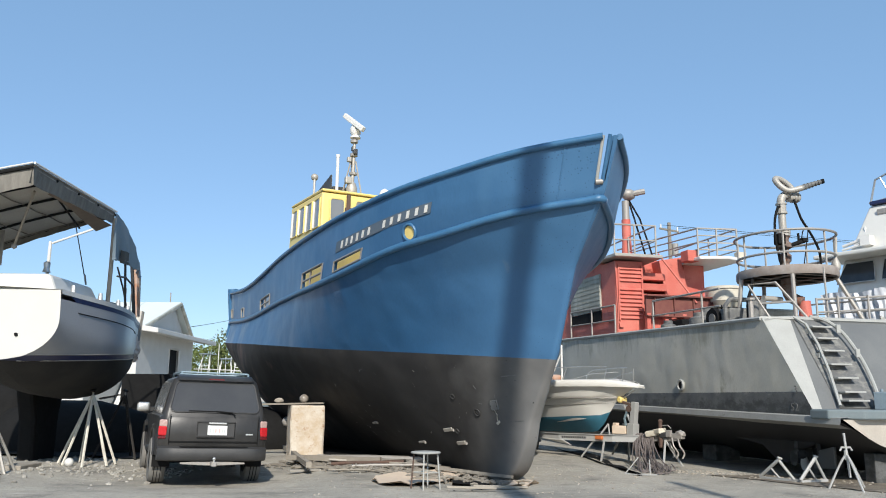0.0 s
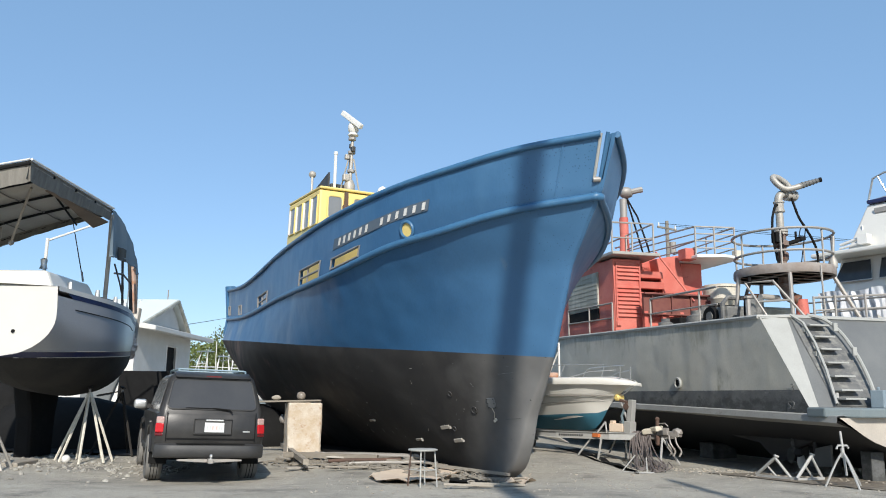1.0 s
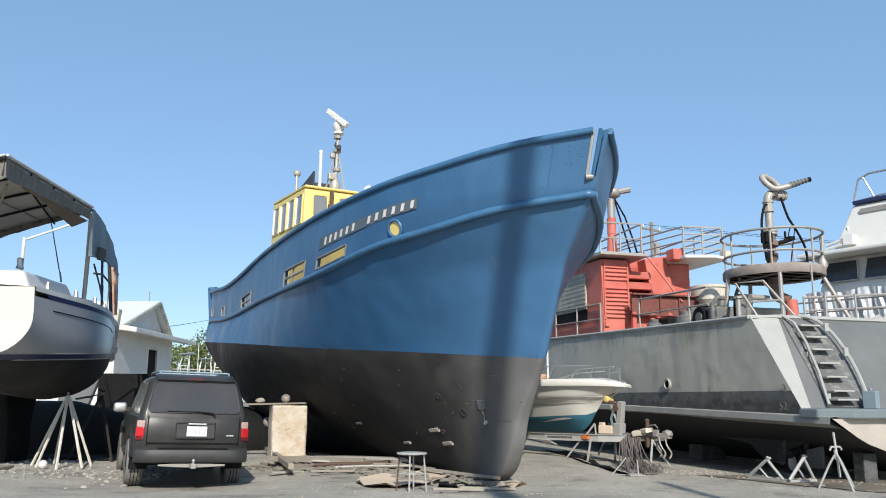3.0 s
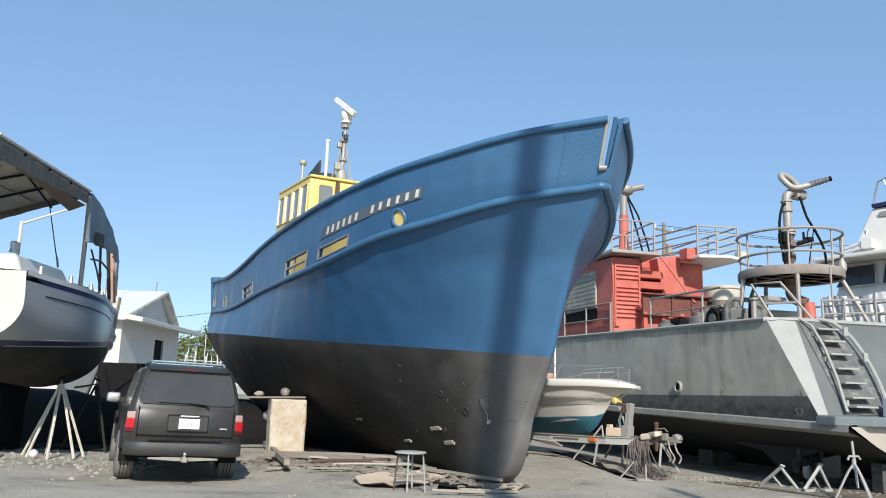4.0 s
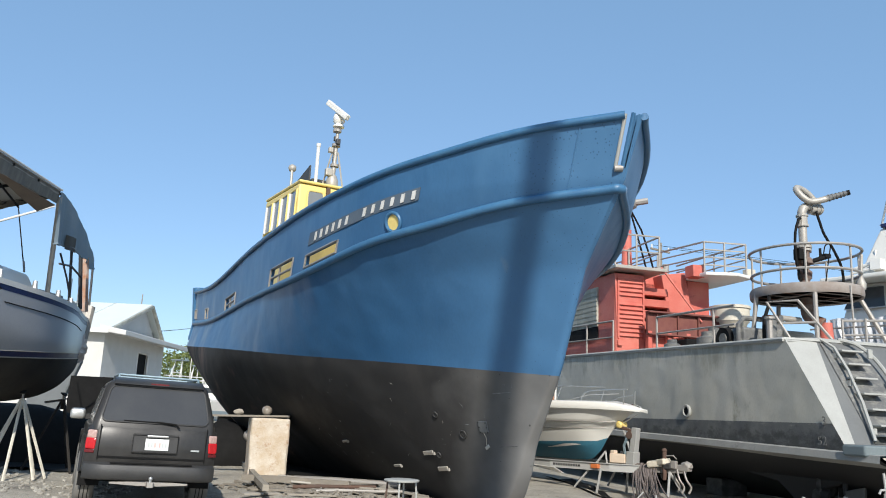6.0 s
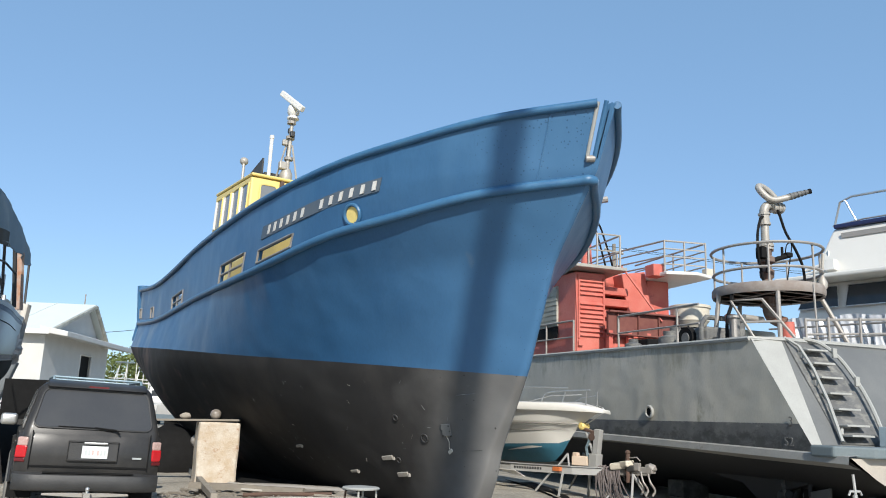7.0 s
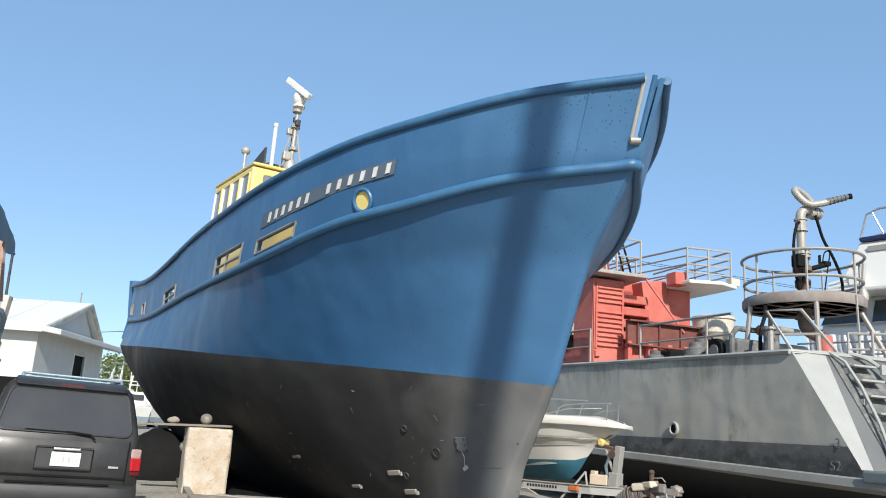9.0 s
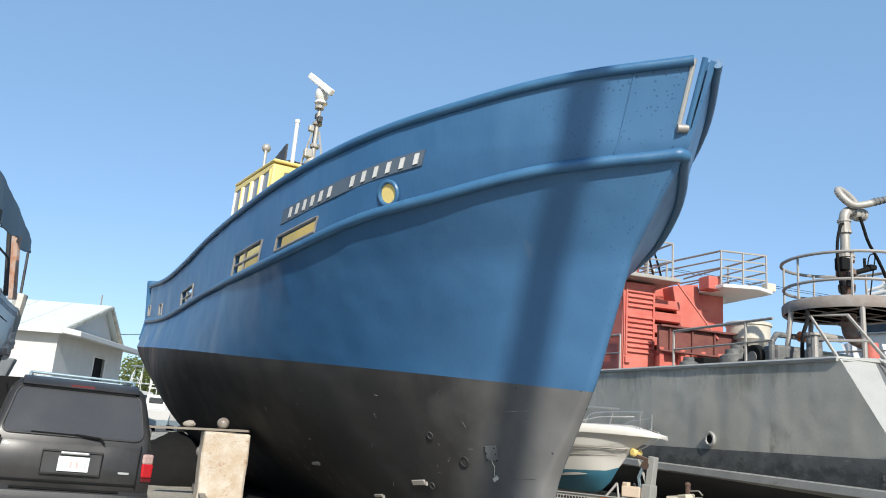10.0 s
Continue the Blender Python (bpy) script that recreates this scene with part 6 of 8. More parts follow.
    part("boom_pole", Geo().rod((-0.84, 3.4, 4.45), (0.1, 3.95, 4.98), 0.022, 6), "white", boat)
    part("shroud", Geo().rod((-0.65, 4.0, 5.12), (0.0, 3.3, 3.6), 0.012, 6), "dark", boat)
    part("bottle_screw", Geo().rod((-0.08, 3.4, 3.8), (0.0, 3.3, 3.6), 0.022, 6), "steel", boat)


build_sailboat()


def build_shelter():
    stance = pose(-0.117, -0.242, -0.012) @ Matrix.Diagonal((0.971, 1.016, 0.972, 1))
    to_local = stance.inverted()
    sh = thing("tarp_shelter", stance, "sagging grey tarpaulin shelter on a pipe frame over the yacht", "shelter")
    a, b = Vector((-7.2, 13.25, 5.37)), Vector((-7.44, 17.15, 5.45))
    c, d = Vector((-10.4, 13.25, 4.6)), Vector((-10.4, 17.3, 4.64))
    rows = []
    for i in range(17):
        t = i / 16
        p, q = a.lerp(b, t), c.lerp(d, t)
        sag = 0.05 * math.sin(4 * math.pi * t) ** 2
        rows.append([p.lerp(q, k / 14) + Vector((0, 0, 0.05 * math.sin(math.pi * k / 14) - sag * math.sin(math.pi * min(1, k / 6)))) for k in range(15)])
    part("roof_sheet", Geo().grid(rows), "tarp", sh, "grey tarpaulin roof sheet, stained", smooth=True)

    def valance(name, line, inward, deep, seed):
        """Cloth that hangs from a line of the roof in soft folds."""
        g = []
        rnd = random.Random(seed)
        n = len(line)
        for k, p in enumerate(line):
            w = 0.008 * math.sin(k * 1.1 + seed) + rnd.uniform(-0.008, 0.008)
            dd = deep(k / (n - 1)) * (1 + 0.03 * math.sin(k * 0.7 + seed))
            g.append([p + Vector(inward) * (0.02 + w * j / 5 + 0.04 * (j / 5) ** 2) + Vector((0, 0, 0.015 - dd * j / 5)) for j in range(6)])
        part(name, Geo().grid(g), "tarp_dark", sh, "dark hanging valance of the tarpaulin", smooth=True)

    edge = [r[0] for r in rows]
    near = [rows[0][0].lerp(rows[0][-1], k / 40) + Vector((0, 0, 0.05 * math.sin(math.pi * k / 40))) for k in range(41)]
    valance("front_valance", near, (0, 1, 0), lambda t: 0.36 + 0.05 * math.sin(9 * t), 1)
    side = [edge[0].lerp(edge[-1], k / 40) for k in range(41)]
    valance("side_valance", side, (-1, 0, 0), lambda t: 0.36 - 0.1 * t, 4)
    far = [rows[-1][0].lerp(rows[-1][-1], k / 40) + Vector((0, 0, 0.05 * math.sin(math.pi * k / 40))) for k in range(41)]
    valance("far_valance", far, (0, -1, 0), lambda t: 0.14 + 0.1 * t, 7)
    part("lining", Geo().grid([[Vector((-7.42, 14.3, 5.14)).lerp(Vector((-7.46, 17.05, 5.14)), k / 8), Vector((-7.5, 14.35, 5.12)).lerp(Vector((-7.5 - 0.3 * min(1, k / 5), 17.05, 5.0 + 0.08 * (1 - k / 8))), k / 8)] for k in range(9)]), "tarp_brown", sh, "brown stained lining folded under the edge", smooth=True)
    part("edge_piping", Geo().tube([p + Vector((0.02, 0, 0.02)) for p in edge], 0.022, 6), "white", sh, "white welt along the roof edge", smooth=True)
    part("edge_piping", Geo().tube([p + Vector((0, -0.02, 0.02)) for p in near], 0.016, 6), "white", sh, smooth=True)
    part("eave_pole", Geo().tube([p + Vector((-0.05, 0, -0.06)) for p in edge], 0.03, 8), "steel", sh, smooth=True)
    for i in (0, 4, 8, 12, 16):
        part("rafter", Geo().tube([p + Vector((0, 0, -0.05)) for p in rows[i]], 0.026, 6), "dark", sh, smooth=True)
    for k in (5, 9):
        part("purlin", Geo().tube([r[k] + Vector((0, 0, -0.04)) for r in rows], 0.014, 6), "tarp_dark", sh, smooth=True)
    part("brace", Geo().rod((-7.4, 14.3, 5.18), (-8.2, 17.1, 5.08), 0.02, 6), "dark", sh)
    # frame and cloth over the bow end, from the far corner of the roof to the stem
    def spot(p):
        return to_local @ Vector(p)

    part("post", Geo().tube([spot(p) for p in [(-7.38, 17.25, 5.19), (-7.44, 17.40, 4.28), (-7.62, 17.80, 3.40)]], 0.05, 8), "cast", sh, "pole wrapped in torn cloth", smooth=True)
    part("post", Geo().tube([spot(p) for p in [(-7.94, 20.00, 4.51), (-7.89, 20.20, 3.32)]], 0.085, 8), "orange_worn", sh, "rusty orange pipe post", smooth=True)
    part("post", Geo().tube([spot(p) for p in [(-8.51, 21.80, 4.58), (-8.26, 21.30, 3.37)]], 0.03, 8), "bumper", sh, "", smooth=True)
    part("post", Geo().tube([spot(p) for p in [(-7.75, 19.30, 4.51), (-7.73, 19.60, 3.31)]], 0.045, 8), "bumper", sh, "", smooth=True)
    part("brace", Geo().tube([spot(p) for p in [(-7.59, 18.50, 4.48), (-7.62, 18.80, 3.23)]], 0.03, 8), "bumper", sh, "", smooth=True)
    part("brace", Geo().tube([spot(p) for p in [(-7.38, 17.60, 4.15), (-7.47, 18.20, 3.77), (-7.58, 18.80, 3.32)]], 0.02, 8), "bumper", sh, "", smooth=True)
    part("brace", Geo().tube([spot(p) for p in [(-7.37, 17.60, 3.95), (-7.55, 18.50, 4.06), (-7.71, 19.40, 3.97)]], 0.022, 8), "bumper", sh, "", smooth=True)
    part("prop_pole", Geo().rod((-7.5, 13.9, 5.05), (-8.4, 15.0, 4.28), 0.025, 6), "wood", sh)
    part("prop_clamp", Geo().blob((-8.4, 15.0, 4.26), (0.06, 0.06, 0.07), 3, 0.1, 1), "steel", sh)
    # dark drape at the low side
    g = [[Vector((-8.55 - 0.12 * k, 14.9 + 0.03 * math.sin(k * 2), 4.55 - 0.1 * j + (0.1 * j * k / 12))) for j in range(8)] for k in range(8)]
    part("side_drape", Geo().grid(g), "tarp_dark", sh, smooth=True)
    # cloth hanging over the bow end
    upper = bend([spot(p) for p in [(-7.35, 17.20, 5.28), (-7.45, 17.70, 5.31), (-7.58, 18.50, 5.18), (-7.76, 19.40, 5.00), (-8.28, 21.00, 4.95), (-8.67, 22.20, 4.87)]], 5)
    lower = bend([spot(p) for p in [(-7.35, 17.20, 4.25), (-7.45, 17.80, 4.36), (-7.52, 18.50, 4.39), (-7.71, 19.40, 4.39), (-8.26, 21.00, 4.46), (-8.65, 22.20, 4.64)]], 5)
    rows = []
    for i, (p, q) in enumerate(zip(upper, lower)):
        wave = 0.035 * math.sin(i * 0.9) + 0.02 * math.sin(i * 2.1)
        rows.append([p.lerp(q, k / 8) + Vector((wave * (0.3 + k / 8), 0, 0.02 * math.sin(i * 1.7) * k / 8)) for k in range(9)])
    part("hanging_cloth", Geo().grid(rows), "canvas", sh, "faded blue-grey canvas hanging in folds", smooth=True)
    part("cloth_hem", Geo().tube([r[-1] for r in rows], 0.018, 6), "canvas", sh, smooth=True)
    part("torn_strip", Geo().grid([[r[6] + Vector((0.03, 0, -0.05 * k - 0.04 * (k % 2))) for k in range(7)] for r in rows[6:10]]), "bumper", sh, "torn dark strip of cloth", smooth=True)


build_shelter()


# ---- jack stands ----
def build_stand(x, y, h, spread, legs, yaw, material, label, leg=0.028):
    s = thing("jack_stand", pose(x, y, hump(x, y), 0, 0, yaw), label, "stand", "jack stands under the hulls")
    part("screw", Geo().rod((0, 0, h * 0.82), (0, 0, h), 0.022, 8), "steel", s, smooth=True)
    part("pad", Geo().box((0, 0, h), (0.1, 0.1, 0.025), pose(0, 0, 0, 25, 0, 0)), "crib", s)
    part("collar", Geo().rod((0, 0, h * 0.8), (0, 0, h * 0.93), 0.04, 8), material, s, smooth=True)
    for k in range(legs):
        a = 2 * math.pi * k / legs + 0.3
        r = spread * (1 if k % 2 else 0.88)
        part("leg", Geo().rod((0.03 * math.cos(a), 0.03 * math.sin(a), h * 0.91), (r * math.cos(a), r * math.sin(a), -0.02), leg, 6), material, s, smooth=True)


for x, y, h, sp, n, yaw, m, lab in ((-7.54, 17.28, 1.5, 0.62, 7, 10, "stand_white", "pale weathered steel boat stand on the gravel"), (-7.47, 18.81, 1.5, 0.6, 3, 70, "crib", "dark rusted boat stand on the gravel"), (-8.45, 15.2, 0.98, 0.6, 4, 40, "cast", "pale weathered steel boat stand on the gravel")):
    build_stand(x, y, h, sp, n, yaw, m, lab)


def build_pole_stand(x, y, h):
    """A slender pole on three legs, with a short crossbar below its top."""
    st = thing("jack_stand", pose(x, y, hump(x, y), 0, 0, 12), "slender grey steel stand on three legs below the fireboat's stern", "stand", "jack stands under the hulls")
    part("pole", Geo().rod((0.02, -0.03, 0.2), (-0.02, 0, h), 0.021, 8), "steel_pale", st, smooth=True)
    part("collar", Geo().rod((0, 0, 0.5), (-0.005, 0, 0.66), 0.034, 8), "steel_pale", st, smooth=True)
    part("crossbar", Geo().tube([(-0.12, 0, h - 0.31), (-0.09, 0, h - 0.25), (0.09, 0, h - 0.25), (0.12, 0, h - 0.3)], 0.02, 6), "steel_pale", st, smooth=True)
    for fx, fy in ((-0.3, 0.14), (0.4, 0.1), (-0.06, -0.45)):
        part("leg", Geo().tube(bend([(0, 0, 0.6), (fx * 0.35, fy * 0.35, 0.42), (fx, fy, -0.02)], 3), 0.02, 6), "steel_pale", st, smooth=True)


build_pole_stand(6.95, 14.86, 0.96)


def build_prop(p, q, r, tall):
    """A welded prop: a bar on the ground from p to q, an arm that rises from p, and two struts to the bar."""
    a, b = Vector((*p, hump(*p))), Vector((*q, hump(*q)))
    c = thing("steel_prop", Matrix.Translation(a), "low welded steel prop on the ground under the fireboat", "stand", "low props")
    d = b - a
    head = Vector((d.x * r, d.y * r, tall))
    part("foot", Geo().tube([(0, 0, 0.035), d + Vector((0, 0, 0.035))], 0.032, 4), "steel_pale", c)
    part("arm", Geo().rod((0, 0, 0.05), head, 0.033, 8), "steel_pale", c, smooth=True)
    part("strut", Geo().rod(head * 0.94, Vector((d.x * (r + 0.32), d.y * (r + 0.32), 0.04)), 0.028, 8), "steel_pale", c, smooth=True)
    part("strut", Geo().rod(head * 0.55, Vector((d.x * r * 0.95, d.y * r * 0.95, 0.05)), 0.02, 8), "steel_pale", c, smooth=True)
    part("head", Geo().box(head + Vector((0, 0, 0.01)), (0.09, 0.07, 0.04), pose(0, 0, 0, 0, 20, 0)), "steel_pale", c, bevel=0.012)


build_prop((6.07, 16.63), (6.55, 15.8), 0.5, 0.42)
build_prop((6.5, 15.78), (7.1, 16.0), 0.62, 0.47)


def build_keel_block(x, y, sx, sy, sz, yaw, seed):
    g = Geo().box((0, 0, sz / 2), (sx, sy, sz))
    ob = part("keel_block", g, "wood" if seed == 4 else "grey_dark", None, bevel=0.02)
    ob.matrix_world = pose(x, y, hump(x, y) - 0.02, 0, 0, yaw)
    tagged(ob, "heavy support block under a keel", "block", "keel blocks")


for i, (x, y, sx, sy, sz, yaw) in enumerate(((7.87, 17.76, 0.6, 0.5, 0.4, 16), (8.0, 15.9, 0.28, 0.3, 0.56, 10), (7, 21.72, 0.7, 0.6, 0.4, 16), (6.09, 25.1, 0.7, 0.6, 0.4, 16), (-8.3, 16.1, 0.4, 0.9, 0.1, 3))):
    build_keel_block(x, y, sx, sy, sz, yaw, i)


# ---- small motor boat on its trailer: local y forward, x to its starboard ----
SKIFF = pose(4.56, 19.8, hump(4.56, 19.8), 0, 0, -139.5) @ Matrix.Scale(0.97, 4)


def build_skiff():
    boat = thing("motor_boat", SKIFF, "small white open motor boat with teal bottom on a trailer", "boat")
    KZ = [(-4.6, 0.7), (-1.75, 0.72), (-1.45, 0.76), (-1.26, 0.88), (-0.86, 1.44), (-0.6, 1.64), (-0.28, 1.84), (0, 1.98)]
    SECTION = [(0, 0), (0.5, 0.38), (0.96, 0.58), (1, 0.61), (1.5, 0.69), (1.95, 0.735), (2, 0.785), (2.45, 0.875), (2.8, 0.96), (3, 1)]

    def top(y):
        return 1.96 - 0.1 * max(0.0, 1 + y / 0.9) ** 2

    def chine(y):
        return 1.37 + 0.05 * (y + 3.2)

    def knuckle(y):
        return 1.58 + 0.015 * (y + 3.2)

    def half(y, z):
        """Half breadth: the section bends at the chine and at the knuckle above it."""
        b = 1.05 * (1 - max(0.0, 1 + y / 3.2) ** 2.4) if y > -3.2 else 1.05
        k = smooth_lerp(KZ, y)

        def shape(z):
            marks = (0.66, chine(y), knuckle(y), top(y))
            for n in range(3):
                if z <= marks[n + 1]:
                    return lerp(SECTION, n + max(0.0, (z - marks[n]) / (marks[n + 1] - marks[n])))
            return 1.0
        f = shape(k)
        return b * max(0.0, (shape(z) - f) / max(0.05, 1 - f))

    ys = [-4.6 + 0.2 * i for i in range(19)] + [-0.85, -0.7, -0.55, -0.42, -0.3, -0.2, -0.12, -0.05, -0.01]
    low, high = Geo(), Geo()
    for s in (1, -1):
        a, b = [], []
        for y in ys:
            k, t = min(smooth_lerp(KZ, y), top(y) - 0.01), top(y)
            m = min(t, max(k, 1.0 + 0.05 * (y + 4.6)))
            a.append([(s * half(y, k + (m - k) * i / 12), y, k + (m - k) * i / 12) for i in range(13)])
            b.append([(s * half(y, m + (t - m) * i / 24), y, m + (t - m) * i / 24) for i in range(25)])
        low.grid(a)
        high.grid(b)
    part("hull_bottom", low, "teal", boat, "teal bottom paint", smooth=True, weld=0.001)
    part("hull_side", high, "gel", boat, smooth=True, weld=0.001)
    for s in (1, -1):
        cap = []
        for y in ys:
            w, t, f = half(y, top(y)), top(y), 0.1
            k = min(1.0, max(0.2, -y / 0.6))
            cap.append([(s * max(0.0, w + dx * k), y + f * (1 - k), t + dz * (0.3 + 0.7 * k)) for dx, dz in ((-0.02, -0.07), (0.035, -0.075), (0.05, -0.04), (0.05, 0.05), (0.03, 0.085), (-0.02, 0.1), (-0.1, 0.1))])
        part("gunwale", Geo().grid(cap), "gel", boat, "thick rounded white gunwale", smooth=True)
        part("bow_rail", Geo().tube(bend([(s * max(0.03, half(y, top(y)) - 0.08), y, top(y) + h) for y, h in ((-2.6, 0.05), (-2.4, 0.36), (-1.6, 0.42), (-0.75, 0.42))]), 0.014, 6), "alu", boat, smooth=True)
        part("bow_rail", Geo().tube([(s * max(0.03, half(y, top(y)) - 0.08), y, top(y) + h) for y, h in ((-1.6, 0.1), (-1.1, 0.24), (-0.5, 0.3))], 0.011, 6), "alu", boat, smooth=True)
        for y, e, h in ((-1.9, 0.18, 0.42), (-0.42, 0.02, 0.4)):
            part("rail_post", Geo().rod((s * max(0.02, half(y, top(y)) - 0.08), y, top(y)), (s * max(0.02, half(y + e, top(y)) - 0.08), y + e, top(y) + h), 0.014, 6), "alu", boat)
        for level, e in ((knuckle, 0.009), (chine, 0.008)):
            line = [(s * (half(y, level(y)) + 0.003), y, level(y)) for y in ys if level(y) > smooth_lerp(KZ, y) + 0.02]
            part("rubbing_strake", Geo().tube(line, e, 6), "steel", boat, "grey moulded strake line", smooth=True)
        flash = []
        for i in range(9):
            y, w = -2.55 + 1.0 * i / 8, 0.006 + 0.05 * math.sin(math.pi * (i / 8) ** 1.4)
            z = 0.965 + 0.11 * (i / 8) ** 1.3
            flash.append([(s * (half(y, z + e) + 0.014), y, z + e) for e in (0.0, w)])
        part("hull_flash", Geo().grid(flash), "gel", boat, "white flash painted on the teal")
    part("foredeck", Geo().grid([[(-half(y, top(y)), y, top(y) + 0.08 * min(1.0, 0.3 - y)), (0, y, top(y) + 0.13 * min(1.0, 0.3 - y)), (half(y, top(y)), y, top(y) + 0.08 * min(1.0, 0.3 - y))] for y in ys]), "gel", boat, smooth=True)
    part("bow_chock", Geo().tube([(0, -0.62, 1.58), (0.02, -0.4, 1.68), (0.03, -0.1, 1.85)], 0.014, 6), "alu", boat, smooth=True)
    part("console", Geo().box((0, -3.3, 1.95), (0.7, 0.6, 0.32)), "gel", boat, bevel=0.05)
    part("t_top_post", Geo().rod((0.35, -2.3, 1.95), (0.33, -2.32, 3.0), 0.028, 8), "white", boat, smooth=True)
    part("t_top_brace", Geo().rod((0.35, -2.8, 1.95), (0.34, -2.34, 2.75), 0.022, 8), "white", boat, smooth=True)
    part("seat_cushion", Geo().box((0.4, -2.5, 2.13), (0.4, 0.3, 0.16)), "orange_worn", boat, "faded tan and orange seat cushion", bevel=0.06)


build_skiff()


def build_trailer():
    tr = thing("boat_trailer", SKIFF @ pose(0, -0.42, 0), "galvanised boat trailer with winch post, hoses hung over its tongue", "trailer")

    def channel(name, line, hz, hx, parent=tr):
        """A box-section bar along a line, hz high and hx wide."""
        g = Geo()
        for p, q in zip(line, line[1:]):
            g.hexa([(p[0] - hx, p[1], p[2] - hz), (p[0] + hx, p[1], p[2] - hz), (q[0] + hx, q[1], q[2] - hz), (q[0] - hx, q[1], q[2] - hz), (p[0] - hx, p[1], p[2] + hz), (p[0] + hx, p[1], p[2] + hz), (q[0] + hx, q[1], q[2] + hz), (q[0] - hx, q[1], q[2] + hz)])
        return part(name, g, "steel_pale", parent, weld=0.001)

    for s in (1, -1):
        rail = channel("frame_rail", [(s * 0.85, -4.6, 0.62), (s * 0.8, -1.6, 0.62), (s * 0.42, -0.2, 0.62), (s * 0.08, 0.35, 0.62)], 0.08, 0.03)
        channel("flange", [(s * 0.87, -4.6, 0.705), (s * 0.82, -1.6, 0.705), (s * 0.44, -0.2, 0.705), (s * 0.1, 0.35, 0.705)], 0.008, 0.05, rail)
        part("bunk_support", Geo().rod((s * 0.42, -0.62, 0.66), (s * 0.3, -0.42, 0.96), 0.024, 6).rod((s * 0.38, -0.32, 0.66), (s * 0.3, -0.42, 0.96), 0.02, 6), "steel_pale", tr)
        w = part("wheel", Geo().lathe([(0.16, -0.09), (0.29, -0.1), (0.31, -0.05), (0.31, 0.05), (0.29, 0.1), (0.16, 0.09)], (s * 1.0, -4.4, 0.31), 20, "x", cap=False), "tyre", tr, smooth=True)
        part("rim", Geo().rod((s * 1.0 - 0.06, -4.4, 0.31), (s * 1.0 + 0.06, -4.4, 0.31), 0.17, 14), "white", w)
        part("mudguard", Geo().tube([(s * 1.0, -4.4 + 0.4 * math.cos(q), 0.33 + 0.36 * math.sin(q)) for q in (math.pi * i / 8 for i in range(9))], 0.06, 6), "steel_pale", tr, smooth=True)
        part("jack_leg", Geo().rod((s * 0.5, -0.4, 0.58), (s * 0.56, -0.48, 0.02), 0.03, 6), "steel_pale", tr)
        part("folded_leg", Geo().rod((s * 0.5, -0.7, 0.58), (s * 0.62, -1.05, 0.14), 0.024, 6), "steel_pale", tr)
        part("side_lamp", Geo().box((s * 0.54, -0.52, 0.63), (0.1, 0.2, 0.09)), "orange", tr, bevel=0.01)
    part("cross_member", Geo().box((0, -1.6, 0.6), (1.6, 0.1, 0.1)), "steel_pale", tr)
    part("tongue", Geo().box((0, 0.62, 0.63), (0.12, 1.6, 0.12), pose(0, 0, 0, 3)), "steel", tr, bevel=0.01)
    # the maker's lettering as plain bars, one a letter
    for i in range(11):
        y = -1.5 + 0.06 * i
        x = 0.8 - 0.38 * max(0.0, (y + 1.6) / 1.4)
        part("maker_bar", Geo().box((x + 0.033, y, 0.62), (0.012, 0.035, 0.05), pose(0, 0, 0, 0, 0, 15)), "dark", tr)
    part("fallen_panel", Geo().slab([(0.86, -2.2, 0.56), (0.86, -1.45, 0.54), (0.7, -1.3, 0.42), (0.72, -1.9, 0.5)], (0, 0, 0.012)), "white", tr, "pale panel hanging under the frame")
    post = part("winch_post", Geo().box((0.0, 0.14, 1.06), (0.16, 0.14, 0.9), pose(0, 0, 0, -7, 0, 0)), "steel_pale", tr, "dented aluminium winch post", bevel=0.012)
    part("post_plate", Geo().box((0.0, 0.1, 0.8), (0.24, 0.2, 0.36), pose(0, 0, 0, -4, 0, 0)), "steel_pale", post, bevel=0.01)
    part("post_brace", Geo().rod((0.03, -0.12, 1.44), (0.03, 0.1, 0.9), 0.03, 6).rod((-0.03, 0.16, 1.42), (0.0, -0.2, 1.52), 0.025, 6), "steel_pale", post)
    part("roller_arm", Geo().box((0.0, -0.05, 1.47), (0.12, 0.3, 0.06), pose(0, 0, 0, -15, 0, 0)), "rust", post, bevel=0.01)
    part("bow_roller", Geo().lathe([(0.05, -0.13), (0.085, -0.1), (0.06, 0.0), (0.085, 0.1), (0.05, 0.13)], (0, -0.2, 1.56), 12, "x"), "yellow", post, "yellow bow roller", smooth=True)
    part("winch", Geo().rod((-0.09, 0.06, 1.34), (0.09, 0.06, 1.34), 0.085, 10), "rust", post, smooth=True)
    part("winch_strap", Geo().tube([(0.06, 0.0, 1.3), (0.08, -0.08, 1.1), (0.08, -0.03, 0.86)], 0.03, 4), "rack", post, "pale blue strap")
    part("tool_box", Geo().box((0.05, -0.22, 0.82), (0.32, 0.36, 0.2), pose(0, 0, 0, 0, 0, 15)).box((0.1, -0.34, 0.95), (0.12, 0.12, 0.08)), "ply", tr, "tan cardboard box", bevel=0.015)
